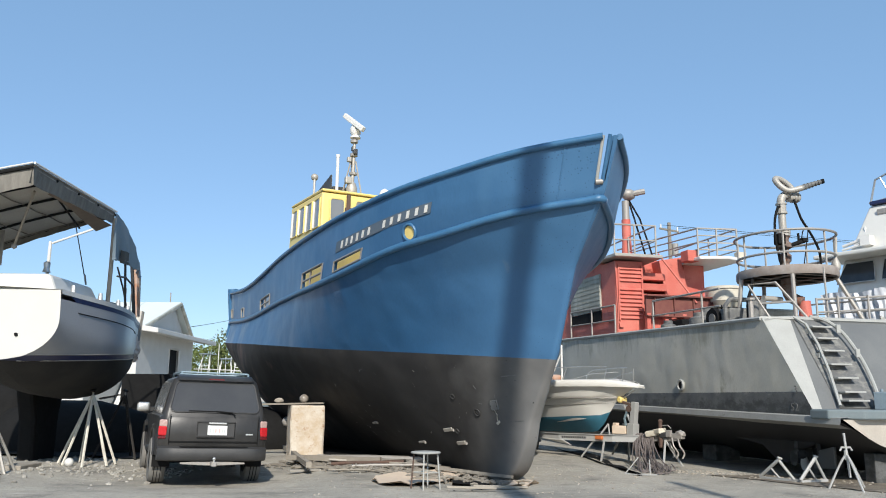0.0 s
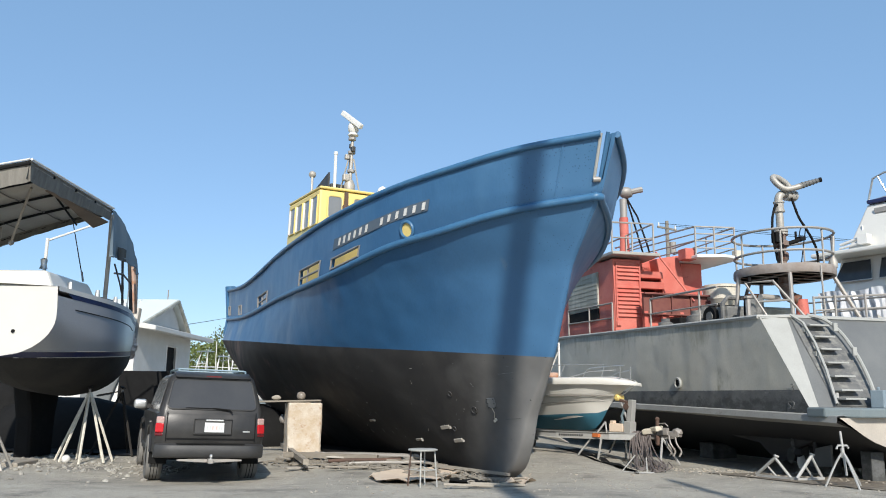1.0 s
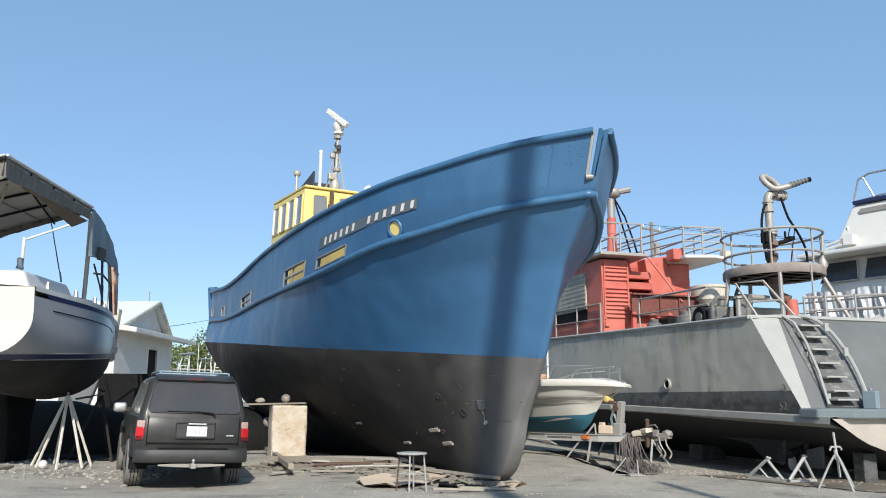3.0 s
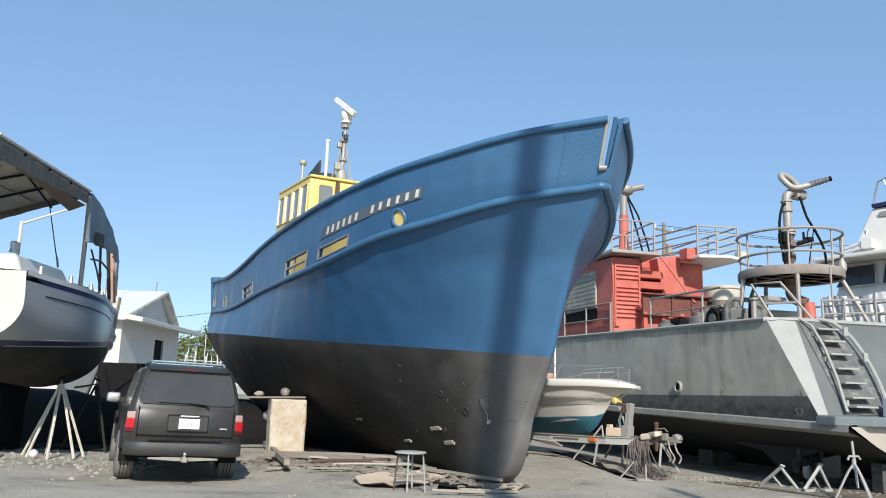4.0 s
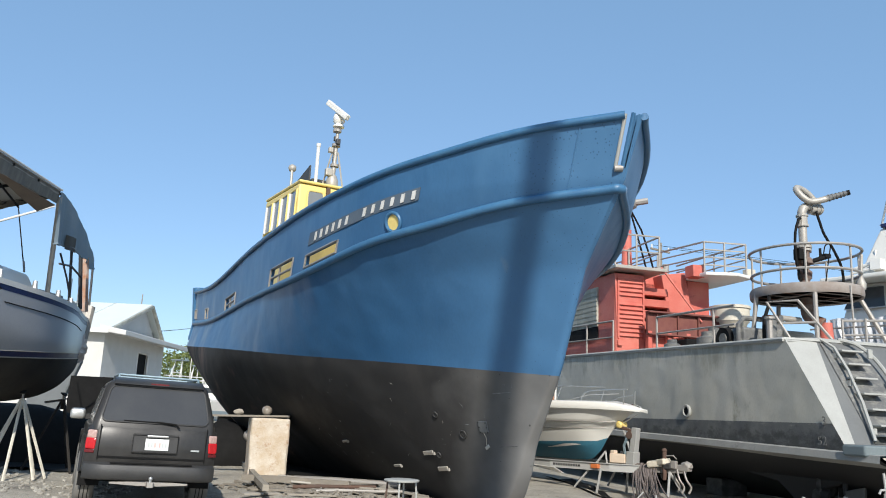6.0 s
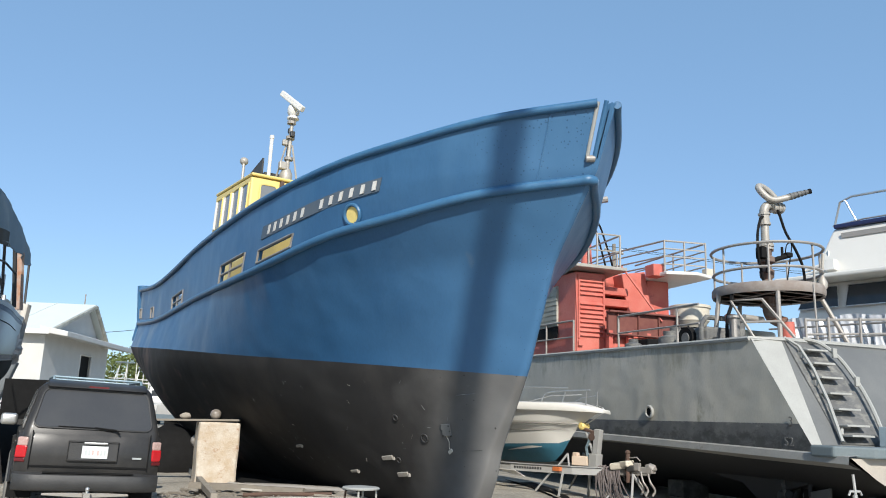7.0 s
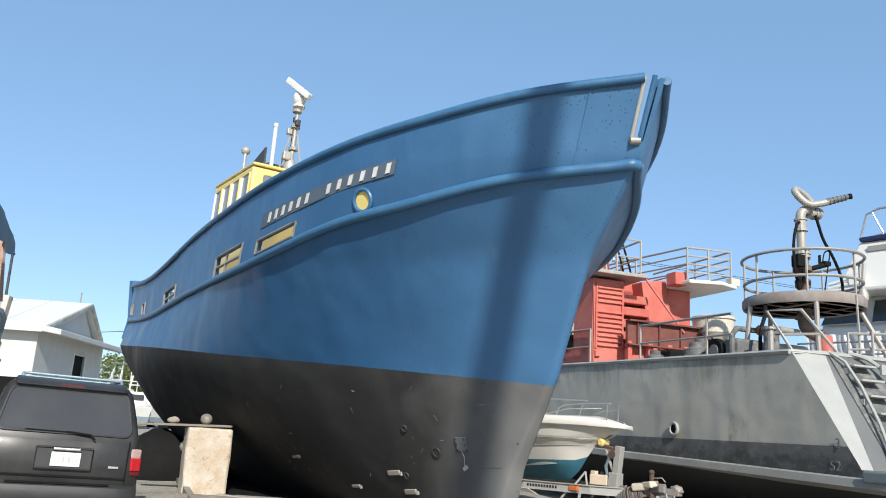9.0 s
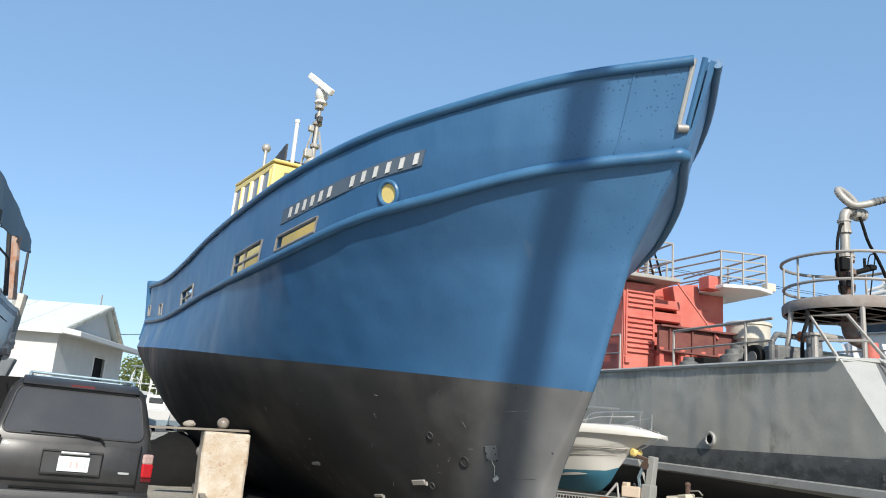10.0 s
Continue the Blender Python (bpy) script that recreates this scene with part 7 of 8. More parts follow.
    for x, y, z, sx, sy, yaw, m in ((0.0, 0.72, 0.77, 0.3, 0.36, 10, "tank"), (0.06, 0.92, 0.82, 0.22, 0.28, -20, "tank"), (-0.05, 0.56, 0.75, 0.2, 0.2, 30, "ply"), (0.05, 1.05, 0.74, 0.2, 0.2, 5, "bumper")):
        part("gear_bag", Geo().box((x, y, z), (sx, sy, 0.13), pose(0, 0, 0, 8, 5, yaw)), m, tr, "grubby bag on the tongue", bevel=0.03)
    part("jack", Geo().rod((0.1, 0.98, 1.06), (0.1, 0.98, 0.45), 0.048, 10).blob((0.1, 0.98, 1.06), (0.06, 0.06, 0.05), 1, 0.05, 2), "rust", tr, "rusty jockey jack", smooth=True)
    part("jack_crank", Geo().tube([(0.1, 1.02, 0.95), (0.14, 1.22, 0.97), (0.14, 1.3, 0.9)], 0.014, 6), "steel", tr, smooth=True)
    part("coupler", Geo().box((0, 1.38, 0.72), (0.16, 0.3, 0.12)).blob((0, 1.46, 0.78), (0.1, 0.14, 0.1), 2, 0.15, 1).box((0.08, 1.2, 0.78), (0.1, 0.12, 0.16)), "steel", tr, bevel=0.01)
    for k, (x, y) in enumerate(((0.05, 1.42), (0.12, 1.3), (-0.04, 1.1))):
        part("chain", Geo().tube(bend([(x, y, 0.68), (x + 0.08, y + 0.1, 0.5), (x, y + 0.16, 0.34), (x + 0.05, y + 0.13, 0.22)], 3), 0.022, 5), "steel", tr)
    part("front_stand", Geo().rod((0.1, 1.1, 0.62), (0.5, 1.3, 0.0), 0.028, 6).rod((0.1, 1.1, 0.62), (-0.2, 1.35, 0.02), 0.028, 6), "steel_pale", tr)
    rnd = random.Random(4)
    for i in range(30):
        y = 0.16 + 0.019 * i + rnd.uniform(-0.04, 0.04)
        k = rnd.random() if i > 5 else rnd.uniform(0.75, 1.0)
        ex, ey = 0.7 + 1.3 * k + rnd.uniform(-0.12, 0.12), y + 0.75 + 0.75 * k + rnd.uniform(-0.15, 0.15)
        sag = rnd.uniform(0.05, 0.2)
        pts = [(-0.14, y, 0.3 + 0.3 * rnd.random()), (-0.1, y, 0.62), (-0.02, y, 0.71 + 0.02 * (i % 3)), (0.1, y + 0.02, 0.67), (0.24, y + 0.14, 0.5), (0.5 * ex, y + 0.45 * (ey - y), 0.34 - sag), (0.8 * ex, y + 0.78 * (ey - y), 0.16 - 0.3 * sag), (ex, ey, 0.03), (ex + 0.1, ey + 0.12, 0.03), (ex - 0.05, ey + 0.16, 0.06), (ex * 0.72, ey - 0.12, 0.14)]
        part("hose_loop", Geo().tube(bend(pts), rnd.choice((0.011, 0.014, 0.018)), 6), "hose", tr, smooth=True)


build_trailer()


# ---- white motor yacht behind the fireboat ----
def build_motor_yacht():
    y0 = thing("motor_yacht", pose(14.17, 30.1, -0.27, 0, 0, -56) @ Matrix.Scale(1.21, 4), "white motor yacht with flybridge and dark windows, ashore", "boat")
    part("hull", Geo().hexa([(0.3, 0.2, 0.5), (5.4, 0.2, 0.5), (5.0, 12, 0.6), (0.8, 12, 0.6), (-0.2, 0, 3.6), (5.9, 0, 3.6), (5.6, 12.5, 3.9), (0.0, 12.5, 3.9)]), "gel", y0, bevel=0.08)
    part("keel", Geo().box((2.8, 6, 0.39), (0.5, 9, 0.34)), "black", y0)
    part("saloon", Geo().hexa([(-0.4, 0.4, 3.6), (5.6, 0.4, 3.6), (5.4, 8, 3.8), (-0.2, 8, 3.8), (0.1, 0.7, 5.7), (5.2, 0.7, 5.7), (5.0, 7, 5.7), (0.3, 7, 5.7)]), "gel", y0, "white saloon with black windows", bevel=0.05)
    for a, b, e in ((-0.05, 1.15, 0.26), (1.35, 2.7, 0.06), (2.9, 4.3, 0.0)):
        q = [(a, 0.5, 4.95), (b, 0.5, 4.95), (b - 0.06, 0.63, 5.58), (a + e, 0.63, 5.58)]
        w = part("window", Geo().slab(q, (0, -0.02, 0)), "pane", y0, "black saloon window")
        part("window_frame", Geo().tube([(p[0], p[1] - 0.02, p[2]) for p in q], 0.022, 4, closed=True), "alu", w)
    for a, b in ((1.0, 3.0), (3.2, 5.4)):
        part("window", Geo().slab([(-0.09, a, 4.95), (-0.09, b, 4.95), (0.04, b, 5.55), (0.04, a, 5.55)], (-0.02, 0, 0)), "pane", y0)
    part("boat_deck", Geo().box((2.75, 3.6, 5.76), (6.2, 7.7, 0.13)), "gel", y0, bevel=0.04)
    part("flybridge", Geo().hexa([(0.3, 0.6, 5.82), (5.0, 0.6, 5.82), (4.8, 5, 5.82), (0.5, 5, 5.82), (0.8, 1.2, 7.4), (4.7, 1.2, 7.4), (4.5, 4.5, 7.4), (0.9, 4.5, 7.4)]), "gel", y0, bevel=0.06)
    part("canvas_strip", Geo().box((2.8, 2.4, 7.46), (3.9, 2.6, 0.13)), "navy", y0, "dark blue canvas strip", bevel=0.03)
    part("bridge_coaming", Geo().box((1.85, 1.06, 7.14), (1.5, 0.06, 0.15)), "steel", y0)
    part("arch_rail", Geo().tube([(0.85, 1.2, 7.5), (1.05, 1.2, 8.2), (1.4, 1.2, 8.32), (4.7, 1.2, 8.28)], 0.034, 8), "alu", y0, smooth=True)
    part("arch_rail", Geo().tube([(0.8, 1.2, 7.5), (1.7, 1.2, 7.58), (4.7, 1.2, 7.58)], 0.026, 8), "alu", y0, smooth=True)
    part("arch_rail", Geo().rod((1.2, 1.2, 8.25), (1.5, 1.2, 7.54), 0.026, 6), "alu", y0)
    part("deck_lamp", Geo().rod((0.2, 0.55, 6.12), (0.8, 0.55, 6.25), 0.05, 10).rod((0.2, 0.5, 6.0), (0.75, 0.5, 6.08), 0.04, 8).box((0.95, 0.6, 6.2), (0.3, 0.3, 0.3)), "white", y0, smooth=True)
    part("horn", Geo().rod((0.75, 0.9, 5.8), (0.75, 0.9, 6.7), 0.03, 6), "alu", y0)
    g = []
    for i in range(121):
        x = 0.1 + 5.0 * i / 120
        fold = math.sin(i * 0.71 + 0.6 * math.sin(i * 0.21)) + 0.7 * math.sin(i * 1.37 + 0.7) + 0.5 * math.sin(i * 0.29)
        g.append([(x + 0.03 * math.sin(k * 1.3 + i * 0.4) + 0.03 * k, -0.75 + fold * (0.02 + 0.012 * k), 4.5 + 0.04 * math.sin(i * 0.17) - 0.17 * k - 0.012 * k * math.sin(i * 0.9)) for k in range(6)])
    part("plastic_wrap", Geo().grid(g), "film", y0, "crumpled clear plastic sheeting on the rail", smooth=True)
    part("side_deck", Geo().box((2.6, -0.45, 3.42), (6.2, 1.3, 0.1)), "gel", y0)


build_motor_yacht()


# ---- boatyard office ----
def build_office():
    x0, x1, ya, yb, h, r = -42.7, -20.87, 54.0, 65.7, 5.9, 8.15
    of = thing("boat_shed", pose(0, 0, 0), "long white boatyard shed with pale metal roof", "building")
    ym, yr = 60.7, 63.4
    t = 0.3
    part("wall", Geo().box(((x0 + x1) / 2, ya + t / 2, h / 2), (x1 - x0, t, h)), "wall", of)
    part("wall", Geo().box(((x0 + x1) / 2, yb - t / 2, h / 2), (x1 - x0, t, h)), "wall", of)
    part("wall", Geo().box((x0 + t / 2, (ya + yb) / 2, h / 2), (t, yb - ya - 2 * t, h)), "wall", of)
    # gable wall with its window
    da, db, dl, dh = 60.2, 62.4, 2.4, 4.9
    for a, b, z0, z1 in ((ya + t, da, 0, h), (db, yb - t, 0, h), (da, db, dh, h), (da, db, 0, dl)):
        part("wall", Geo().box((x1 - t / 2, (a + b) / 2, (z0 + z1) / 2), (t, b - a, z1 - z0)), "wall", of)
    door = part("window", Geo().box((x1 - 0.2, (da + db) / 2, (dl + dh) / 2), (0.05, db - da, dh - dl)), "dark", of, "dark opening in the gable wall")
    part("window_frame", Geo().tube([(x1 - 0.02, da, dl), (x1 - 0.02, db, dl), (x1 - 0.02, db, dh), (x1 - 0.02, da, dh)], 0.09, 4, closed=True), "white", door)
    part("gable", Geo().prism([(ya, h), (yr, h), (ym, r)], x1 - t, x1 - 0.01), "wall", of, "shaded gable")
    o = 0.7
    part("flat_roof", Geo().box(((x0 + x1) / 2, (yr + yb) / 2 + 0.2, h + 0.08), (x1 - x0, yb - yr + 0.6, 0.16)), "roof", of)
    for a, b in ((ya - o, ym), (yr + o, ym)):
        za = h - o * (r - h) / (ym - ya)
        q = [(x0 - 0.5, a, za + 0.1), (x1 + 0.5, a, za + 0.1), (x1 + 0.5, b, r + 0.1), (x0 - 0.5, b, r + 0.1)]
        part("roof_slope", Geo().slab(q, (0, 0, 0.18)), "roof", of, "pale metal roof slope")
        part("fascia", Geo().rod((x0 - 0.5, a, za + 0.12), (x1 + 0.5, a, za + 0.12), 0.2, 4), "white", of)
        part("barge_board", Geo().rod((x1 + 0.5, a, za + 0.12), (x1 + 0.5, b, r + 0.12), 0.14, 4), "grey", of)
        for i in range(1, 10):
            x = x0 + (x1 - x0) * i / 10
            part("roof_seam", Geo().rod((x, a, za + 0.29), (x, b, r + 0.29), 0.04, 4), "roof", of)
    part("awning", Geo().hexa([(x1 - 0.1, ya - 0.8, h - 0.14), (x1 + 1.6, ya - 0.8, h - 0.37), (x1 + 1.6, yb + 1.0, h - 0.37), (x1 - 0.1, yb + 1.0, h - 0.14), (x1 - 0.1, ya - 0.8, h + 0.25), (x1 + 1.6, ya - 0.8, h - 0.05), (x1 + 1.6, yb + 1.0, h - 0.05), (x1 - 0.1, yb + 1.0, h + 0.25)]), "wall", of, "flat awning along the gable", bevel=0.04)
    part("vent_pipe", Geo().rod((-21.6, 61.8, 7.2), (-21.6, 61.8, 9.3), 0.05, 6), "steel", of)


build_office()


def build_yard_clutter():
    bx = thing("dumpster", pose(-9.18, 24.82, 0, 0, 0, 8), "black steel waste container beside the yacht", "container")
    part("bin", Geo().hexa([(-0.72, -0.4, 0.1), (0.75, -0.4, 0.1), (0.75, 0.7, 0.1), (-0.72, 0.7, 0.1), (-0.66, -0.45, 2.03), (0.75, -0.45, 2.03), (0.75, 0.75, 2.03), (-0.66, 0.75, 2.03)]), "dark", bx, bevel=0.02)
    for s in (-0.45, 0.65):
        part("skid", Geo().box((s, 0.1, 0.05), (0.12, 1.1, 0.1)), "rust", bx)
    pn = thing("boat_cover", pose(-10.3, 25.3, 0, 0, 0, 10), "grey-blue shrouded small hull beside the office", "boat")
    part("shroud", Geo().hexa([(-1.0, 0, 0.5), (-0.3, 0, 0.6), (-0.3, 0.3, 0.6), (-1.0, 0.3, 0.5), (-1.0, 0, 2.5), (0.32, 0, 2.5), (0.32, 0.3, 2.5), (-1.0, 0.3, 2.5)]), mat("cover_grey", (0.15, 0.165, 0.17), 0.7, other=(0.11, 0.12, 0.125), scale=2), pn, bevel=0.05)
    part("batten", Geo().rod((-0.5, -0.03, 1.3), (0.3, -0.03, 1.45), 0.02, 6), "dark", pn)
    part("trestle", Geo().box((-0.6, 0.5, 0.35), (0.5, 1.0, 0.72)), "crib", pn)
    # tarpaulin heap, enlarged and near black to stand in for the yacht's shade
    hp = thing("dark_heap", pose(-10.14, 21.3, 0), "dark tarpaulin heap filling in the shade behind the yacht", "tarpaulin")
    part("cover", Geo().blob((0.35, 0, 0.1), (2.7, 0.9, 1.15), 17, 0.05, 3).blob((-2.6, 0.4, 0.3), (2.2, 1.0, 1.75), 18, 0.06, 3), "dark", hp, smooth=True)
    for k, (u, v, n) in enumerate(((5.0, 0.9, 3), (7.5, 1.0, 4), (9.7, 1.1, 4), (11.8, 1.0, 5), (14.0, 0.9, 5))):
        p = BOAT @ Vector((u, -0.75, 0.0))
        cr = thing("timber_crib", pose(p.x, p.y, 0, 0, 0, 24.5 + 6 * (k % 3)), "dark stacked timber crib under the hull", "timber stack", "timber cribs")
        for i in range(n):
            for s2 in (-0.3, 0.3):
                g2 = Geo().box((s2, 0, 0.09 + 0.18 * i), (0.2, 1.0, 0.176)) if i % 2 else Geo().box((0, s2, 0.09 + 0.18 * i), (1.0, 0.2, 0.176))
                part("baulk", g2, "crib", cr, bevel=0.01)
    # black mass added to fill the dark place beside the hull
    hp = thing("dark_heap", pose(-5.11, 22.92, 0, 0, 0, 20), "black heap added to fill the dark place beside the hull", "tarpaulin")
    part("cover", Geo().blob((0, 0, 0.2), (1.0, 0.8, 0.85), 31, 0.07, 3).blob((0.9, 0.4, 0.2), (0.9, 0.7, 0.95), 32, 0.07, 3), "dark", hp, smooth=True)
    part("buoy", Geo().blob((0.45, -0.62, 0.72), (0.13, 0.12, 0.14), 3, 0.05, 2), "steel", hp, "grey buoy poking out", smooth=True)
    # stool
    st = thing("stool", pose(-0.44, 13.42, hump(-0.44, 13.42), 0, 0, 38), "pale round metal stool on the gravel", "stool")
    part("seat", Geo().lathe([(0.04, 0.55), (0.21, 0.55), (0.235, 0.555), (0.24, 0.57), (0.23, 0.58), (0.2, 0.584)], (0, 0, 0), 28), "grey_light", st, smooth=True)
    for k in range(4):
        a = math.pi / 4 + k * math.pi / 2
        part("leg", Geo().rod((0.19 * math.cos(a), 0.19 * math.sin(a), 0.56), (0.235 * math.cos(a), 0.235 * math.sin(a), -0.01), 0.013, 8), "rust" if k == 1 else "grey_light", st, smooth=True)
    for k in range(4):
        a, b = math.pi / 4 + k * math.pi / 2, math.pi * 3 / 4 + k * math.pi / 2
        part("rung", Geo().rod((0.215 * math.cos(a), 0.215 * math.sin(a), 0.26), (0.215 * math.cos(b), 0.215 * math.sin(b), 0.26), 0.008, 6), "grey_light", st)
    # board with float on the concrete block
    bd = part("plank", Geo().box((0, 0, 0.02), (1.75, 0.3, 0.04)), "wood", None, bevel=0.006)
    bd.matrix_world = pose(-3.87, 19.35, 1.195, 0, -1.5, 6)
    tagged(bd, "weathered plank lying across the concrete block", "plank")
    fl = part("fishing_float", Geo().blob((0, 0, 0.095), (0.105, 0.105, 0.1), 3, 0.02, 3), "floatm", None, smooth=True)
    fl.matrix_world = pose(-3.47, 19.33, 1.245)
    tagged(fl, "round brown fishing float resting on the plank", "float")
    rk = part("stone", Geo().blob((0, 0, 0.05), (0.11, 0.09, 0.06), 6, 0.15, 2), "stone", None)
    rk.matrix_world = pose(-4.05, 19.33, 1.24)
    tagged(rk, "small pale stone on the plank", "stone")
    # timber baulk and pipes
    for name, p, q, r, m, lab in (("timber_baulk", (-4.22, 21.1, 0.12), (-2.74, 16, 0.1), 0.085, "wood", "long weathered timber baulk on the ground"),
                                  ("timber_baulk", (-3.53, 17.89, 0.1), (-1.48, 17.33, 0.1), 0.09, "wood", "weathered timber offcut on the ground"),
                                  ("pipe", (-2.66, 18.43, 0.07), (-0.03, 17.53, 0.1), 0.06, "steel", "rusting grey pipe lying by the keel"),
                                  ("pipe", (-2.44, 16.91, 0.05), (-0.99, 17.21, 0.08), 0.035, "rust", "thin rusty pipe on the ground"),
                                  ("pipe", (-1.96, 16.37, 0.05), (-0.51, 16.77, 0.06), 0.03, "steel", "thin grey pipe on the ground"),
                                  ("plank", (-0.31, 16.02, 0.05), (1.04, 14.73, 0.02), 0.045, "wood", "worn plank under the bow"),
                                  ("plank", (0.75, 14.47, -0.06), (1.42, 15.05, -0.08), 0.05, "wood", "worn plank under the bow")):
        ob = part(name, Geo().tube([p, Vector(p).lerp(Vector(q), 0.3) + Vector((0, 0, 0.012)), Vector(p).lerp(Vector(q), 0.7), q], r if m != "wood" else r * 0.85, 4 if m == "wood" else 8), m, None, smooth=m != "wood")
        tagged(ob, lab, name.split("_")[0])
    rnd = random.Random(11)
    g = Geo()
    for i in range(260):
        k0 = rnd.random()
        x, y = -3.1 + 4.3 * k0 - rnd.uniform(0, 0.9), 18.4 - 3.6 * k0 - rnd.uniform(-0.3, 0.9)
        a = rnd.uniform(0, math.pi)
        L = rnd.uniform(0.1, 0.5)
        z = hump(x, y)
        g.tube([(x, y, z + 0.03), (x + L / 2 * math.cos(a), y + L / 2 * math.sin(a), z + rnd.uniform(0.03, 0.09)), (x + L * math.cos(a), y + L * math.sin(a), z + 0.03)], rnd.uniform(0.01, 0.03), 5)
    tagged(part("debris", g, "wood", None), "splintered wood scraps and sticks strewn by the keel", "debris", kind="stuff")
    def sheet(name, outline, z, material, label, category, seed, curl=1.0):
        """A thin torn sheet lying on uneven ground, its rim curled."""
        rnd = random.Random(seed)
        c = Vector((sum(p[0] for p in outline) / len(outline), sum(p[1] for p in outline) / len(outline), 0))
        rim = []
        for p, q in zip(outline, outline[1:] + outline[:1]):
            for k in range(3):
                rim.append(Vector((*p, 0)).lerp(Vector((*q, 0)), k / 3) * 1.0 + Vector((rnd.uniform(-0.05, 0.05), rnd.uniform(-0.05, 0.05), 0)))
        rows = []
        for f in (0.02, 0.35, 0.7, 1.0):
            row = []
            for i, p in enumerate(rim):
                v = c.lerp(p, f)
                row.append(Vector((v.x, v.y, hump(v.x, v.y) + z + 0.03 * curl * f * f * (1 + math.sin(i * 2.3 + seed)) + 0.02 * curl * noise.noise((v.x * 3, v.y * 3, seed)))))
            rows.append(row)
        g = Geo().grid(rows, True).grid([[p - Vector((0, 0, 0.012)) for p in r] for r in rows], True)
        tagged(part(name, g, material, None, smooth=True), label, category)

    sheet("cardboard_sheet", [(-1.4, 14.33), (-1.27, 15.07), (-0.5, 15.92), (-0.02, 16.24), (0.17, 15.37), (-0.02, 14.63), (-0.54, 13.69), (-1.06, 13.64)], 0.03, "ply", "torn flattened tan cardboard sheet on the ground", "cardboard", 5)
    sheet("plywood_sheet", [(-2.64, 17.23), (-2.27, 18.43), (-1.1, 18.62), (-1, 17.76)], 0.05, "wood", "weathered grey plywood sheet by the keel", "board", 6)
    # near-black sheet added to darken the ground where the hull's shade falls
    sheet("tarpaulin_sheet", [(-2.76, 18.97), (-3.7, 21.88), (-5.16, 25.33), (-2.16, 25.84), (-0.14, 20.71), (0.84, 16.87), (0.36, 16.12)], 0.02, "dark", "black sheet standing in for the shade on the ground under the hull", "tarpaulin", 12)
    # second dark sheet, painting the yacht's shadow on the ground
    sheet("tarpaulin_sheet", [(-11.5, 19.2), (-9.4, 18.75), (-7.3, 18.6), (-5.9, 19.6), (-5.5, 21.5), (-5.6, 24.5), (-9, 25), (-12, 23)], 0.01, "dark", "black sheet standing in for the yacht's shadow on the ground behind it", "tarpaulin", 15)
    sheet("dirt_patch", [(5.3, 17.4), (6.0, 16.2), (6.5, 15.2), (7.3, 14.3), (8.6, 13.6), (10.5, 13.6), (10.5, 15.6), (8.0, 16.4), (6.6, 17.4)], 0.012, "dirt", "brown damp dirt and leaf litter under the fireboat", "dirt", 16, 0.1)
    sheet("plastic_sheet", [(-2.34, 16.25), (-2.06, 17.12), (-1.28, 17), (-1.37, 16.14)], 0.02, "tarp", "dirty grey plastic sheet on the ground", "plastic", 7)
    sheet("plywood_sheet", [(-0.99, 16.78), (-0.9, 17.86), (-0.12, 17.53), (-0.22, 16.67)], 0.04, "cast", "pale peeling board by the keel", "board", 8)
    sheet("rubber_sheet", [(-0.01, 13.89), (0.08, 14.53), (0.61, 14.2), (0.46, 13.47)], 0.02, "dark", "crumpled black rubber sheet on the gravel", "rubber sheet", 9)
    sheet("plywood_sheet", [(0.84, 13.99), (1.13, 14.94), (1.47, 14.83), (1.18, 13.89)], 0.01, "ply", "broken tan board beside the stem", "board", 10)
    rnd = random.Random(77)
    for k, (x, y, L, w, yaw, m) in enumerate(((-2.54, 16.91, 1.3, 0.12, -12, "wood"), (-1.77, 17.55, 1.6, 0.1, 4, "cast"), (-1.09, 17.1, 1.2, 0.14, -25, "wood"), (-2.93, 16.59, 0.7, 0.16, 40, "cast"), (-1.95, 15.83, 0.8, 0.09, 15, "wood"), (-0.41, 16.78, 0.9, 0.1, -40, "wood"), (0.75, 13.57, 1.0, 0.1, 25, "wood"), (0.28, 13.16, 0.8, 0.07, 12, "wood"), (-2.07, 18.32, 1.8, 0.12, -8, "cast"), (-1, 17.97, 1.0, 0.08, 30, "rust"))):
        ob = part("plank", Geo().box((0, 0, 0.02), (L, w, 0.035)), m, None, bevel=0.005)
        ob.matrix_world = pose(x, y, hump(x, y) + 0.03 + 0.015 * (k % 3), rnd.uniform(-6, 6), rnd.uniform(-4, 4), yaw)
        tagged(ob, "broken weathered board on the ground by the keel", "plank", "loose boards")
    m = part("rubber_mat", Geo().blob((0, 0, 0.03), (0.5, 0.3, 0.05), 25, 0.2, 2), "dark", None)
    m.matrix_world = pose(-8.2, 14.17, hump(-8.2, 14.17))
    tagged(m, "crumpled black rubber sheet on the gravel", "rubber sheet")
    g = Geo()
    rnd = random.Random(21)
    for i in range(520):
        x, y = rnd.uniform(-9.5, -5.2), rnd.gauss(16.5, 1.0)
        s = rnd.choice((0.012, 0.016, 0.02, 0.025, 0.03, 0.045))
        g.blob((x, y, hump(x, y) + s * 0.3), (s * rnd.uniform(0.8, 1.5), s * rnd.uniform(0.8, 1.3), s * 0.7), i, 0.25, 1)
    tagged(part("rubble", g, "rubble", None), "chalky rubble round the yacht's stands", "rubble", kind="stuff")
    g = Geo()
    for i in range(520):
        x, y = rnd.uniform(-3, 9), rnd.uniform(12, 18.5)
        s = rnd.choice((0.008, 0.01, 0.013, 0.018))
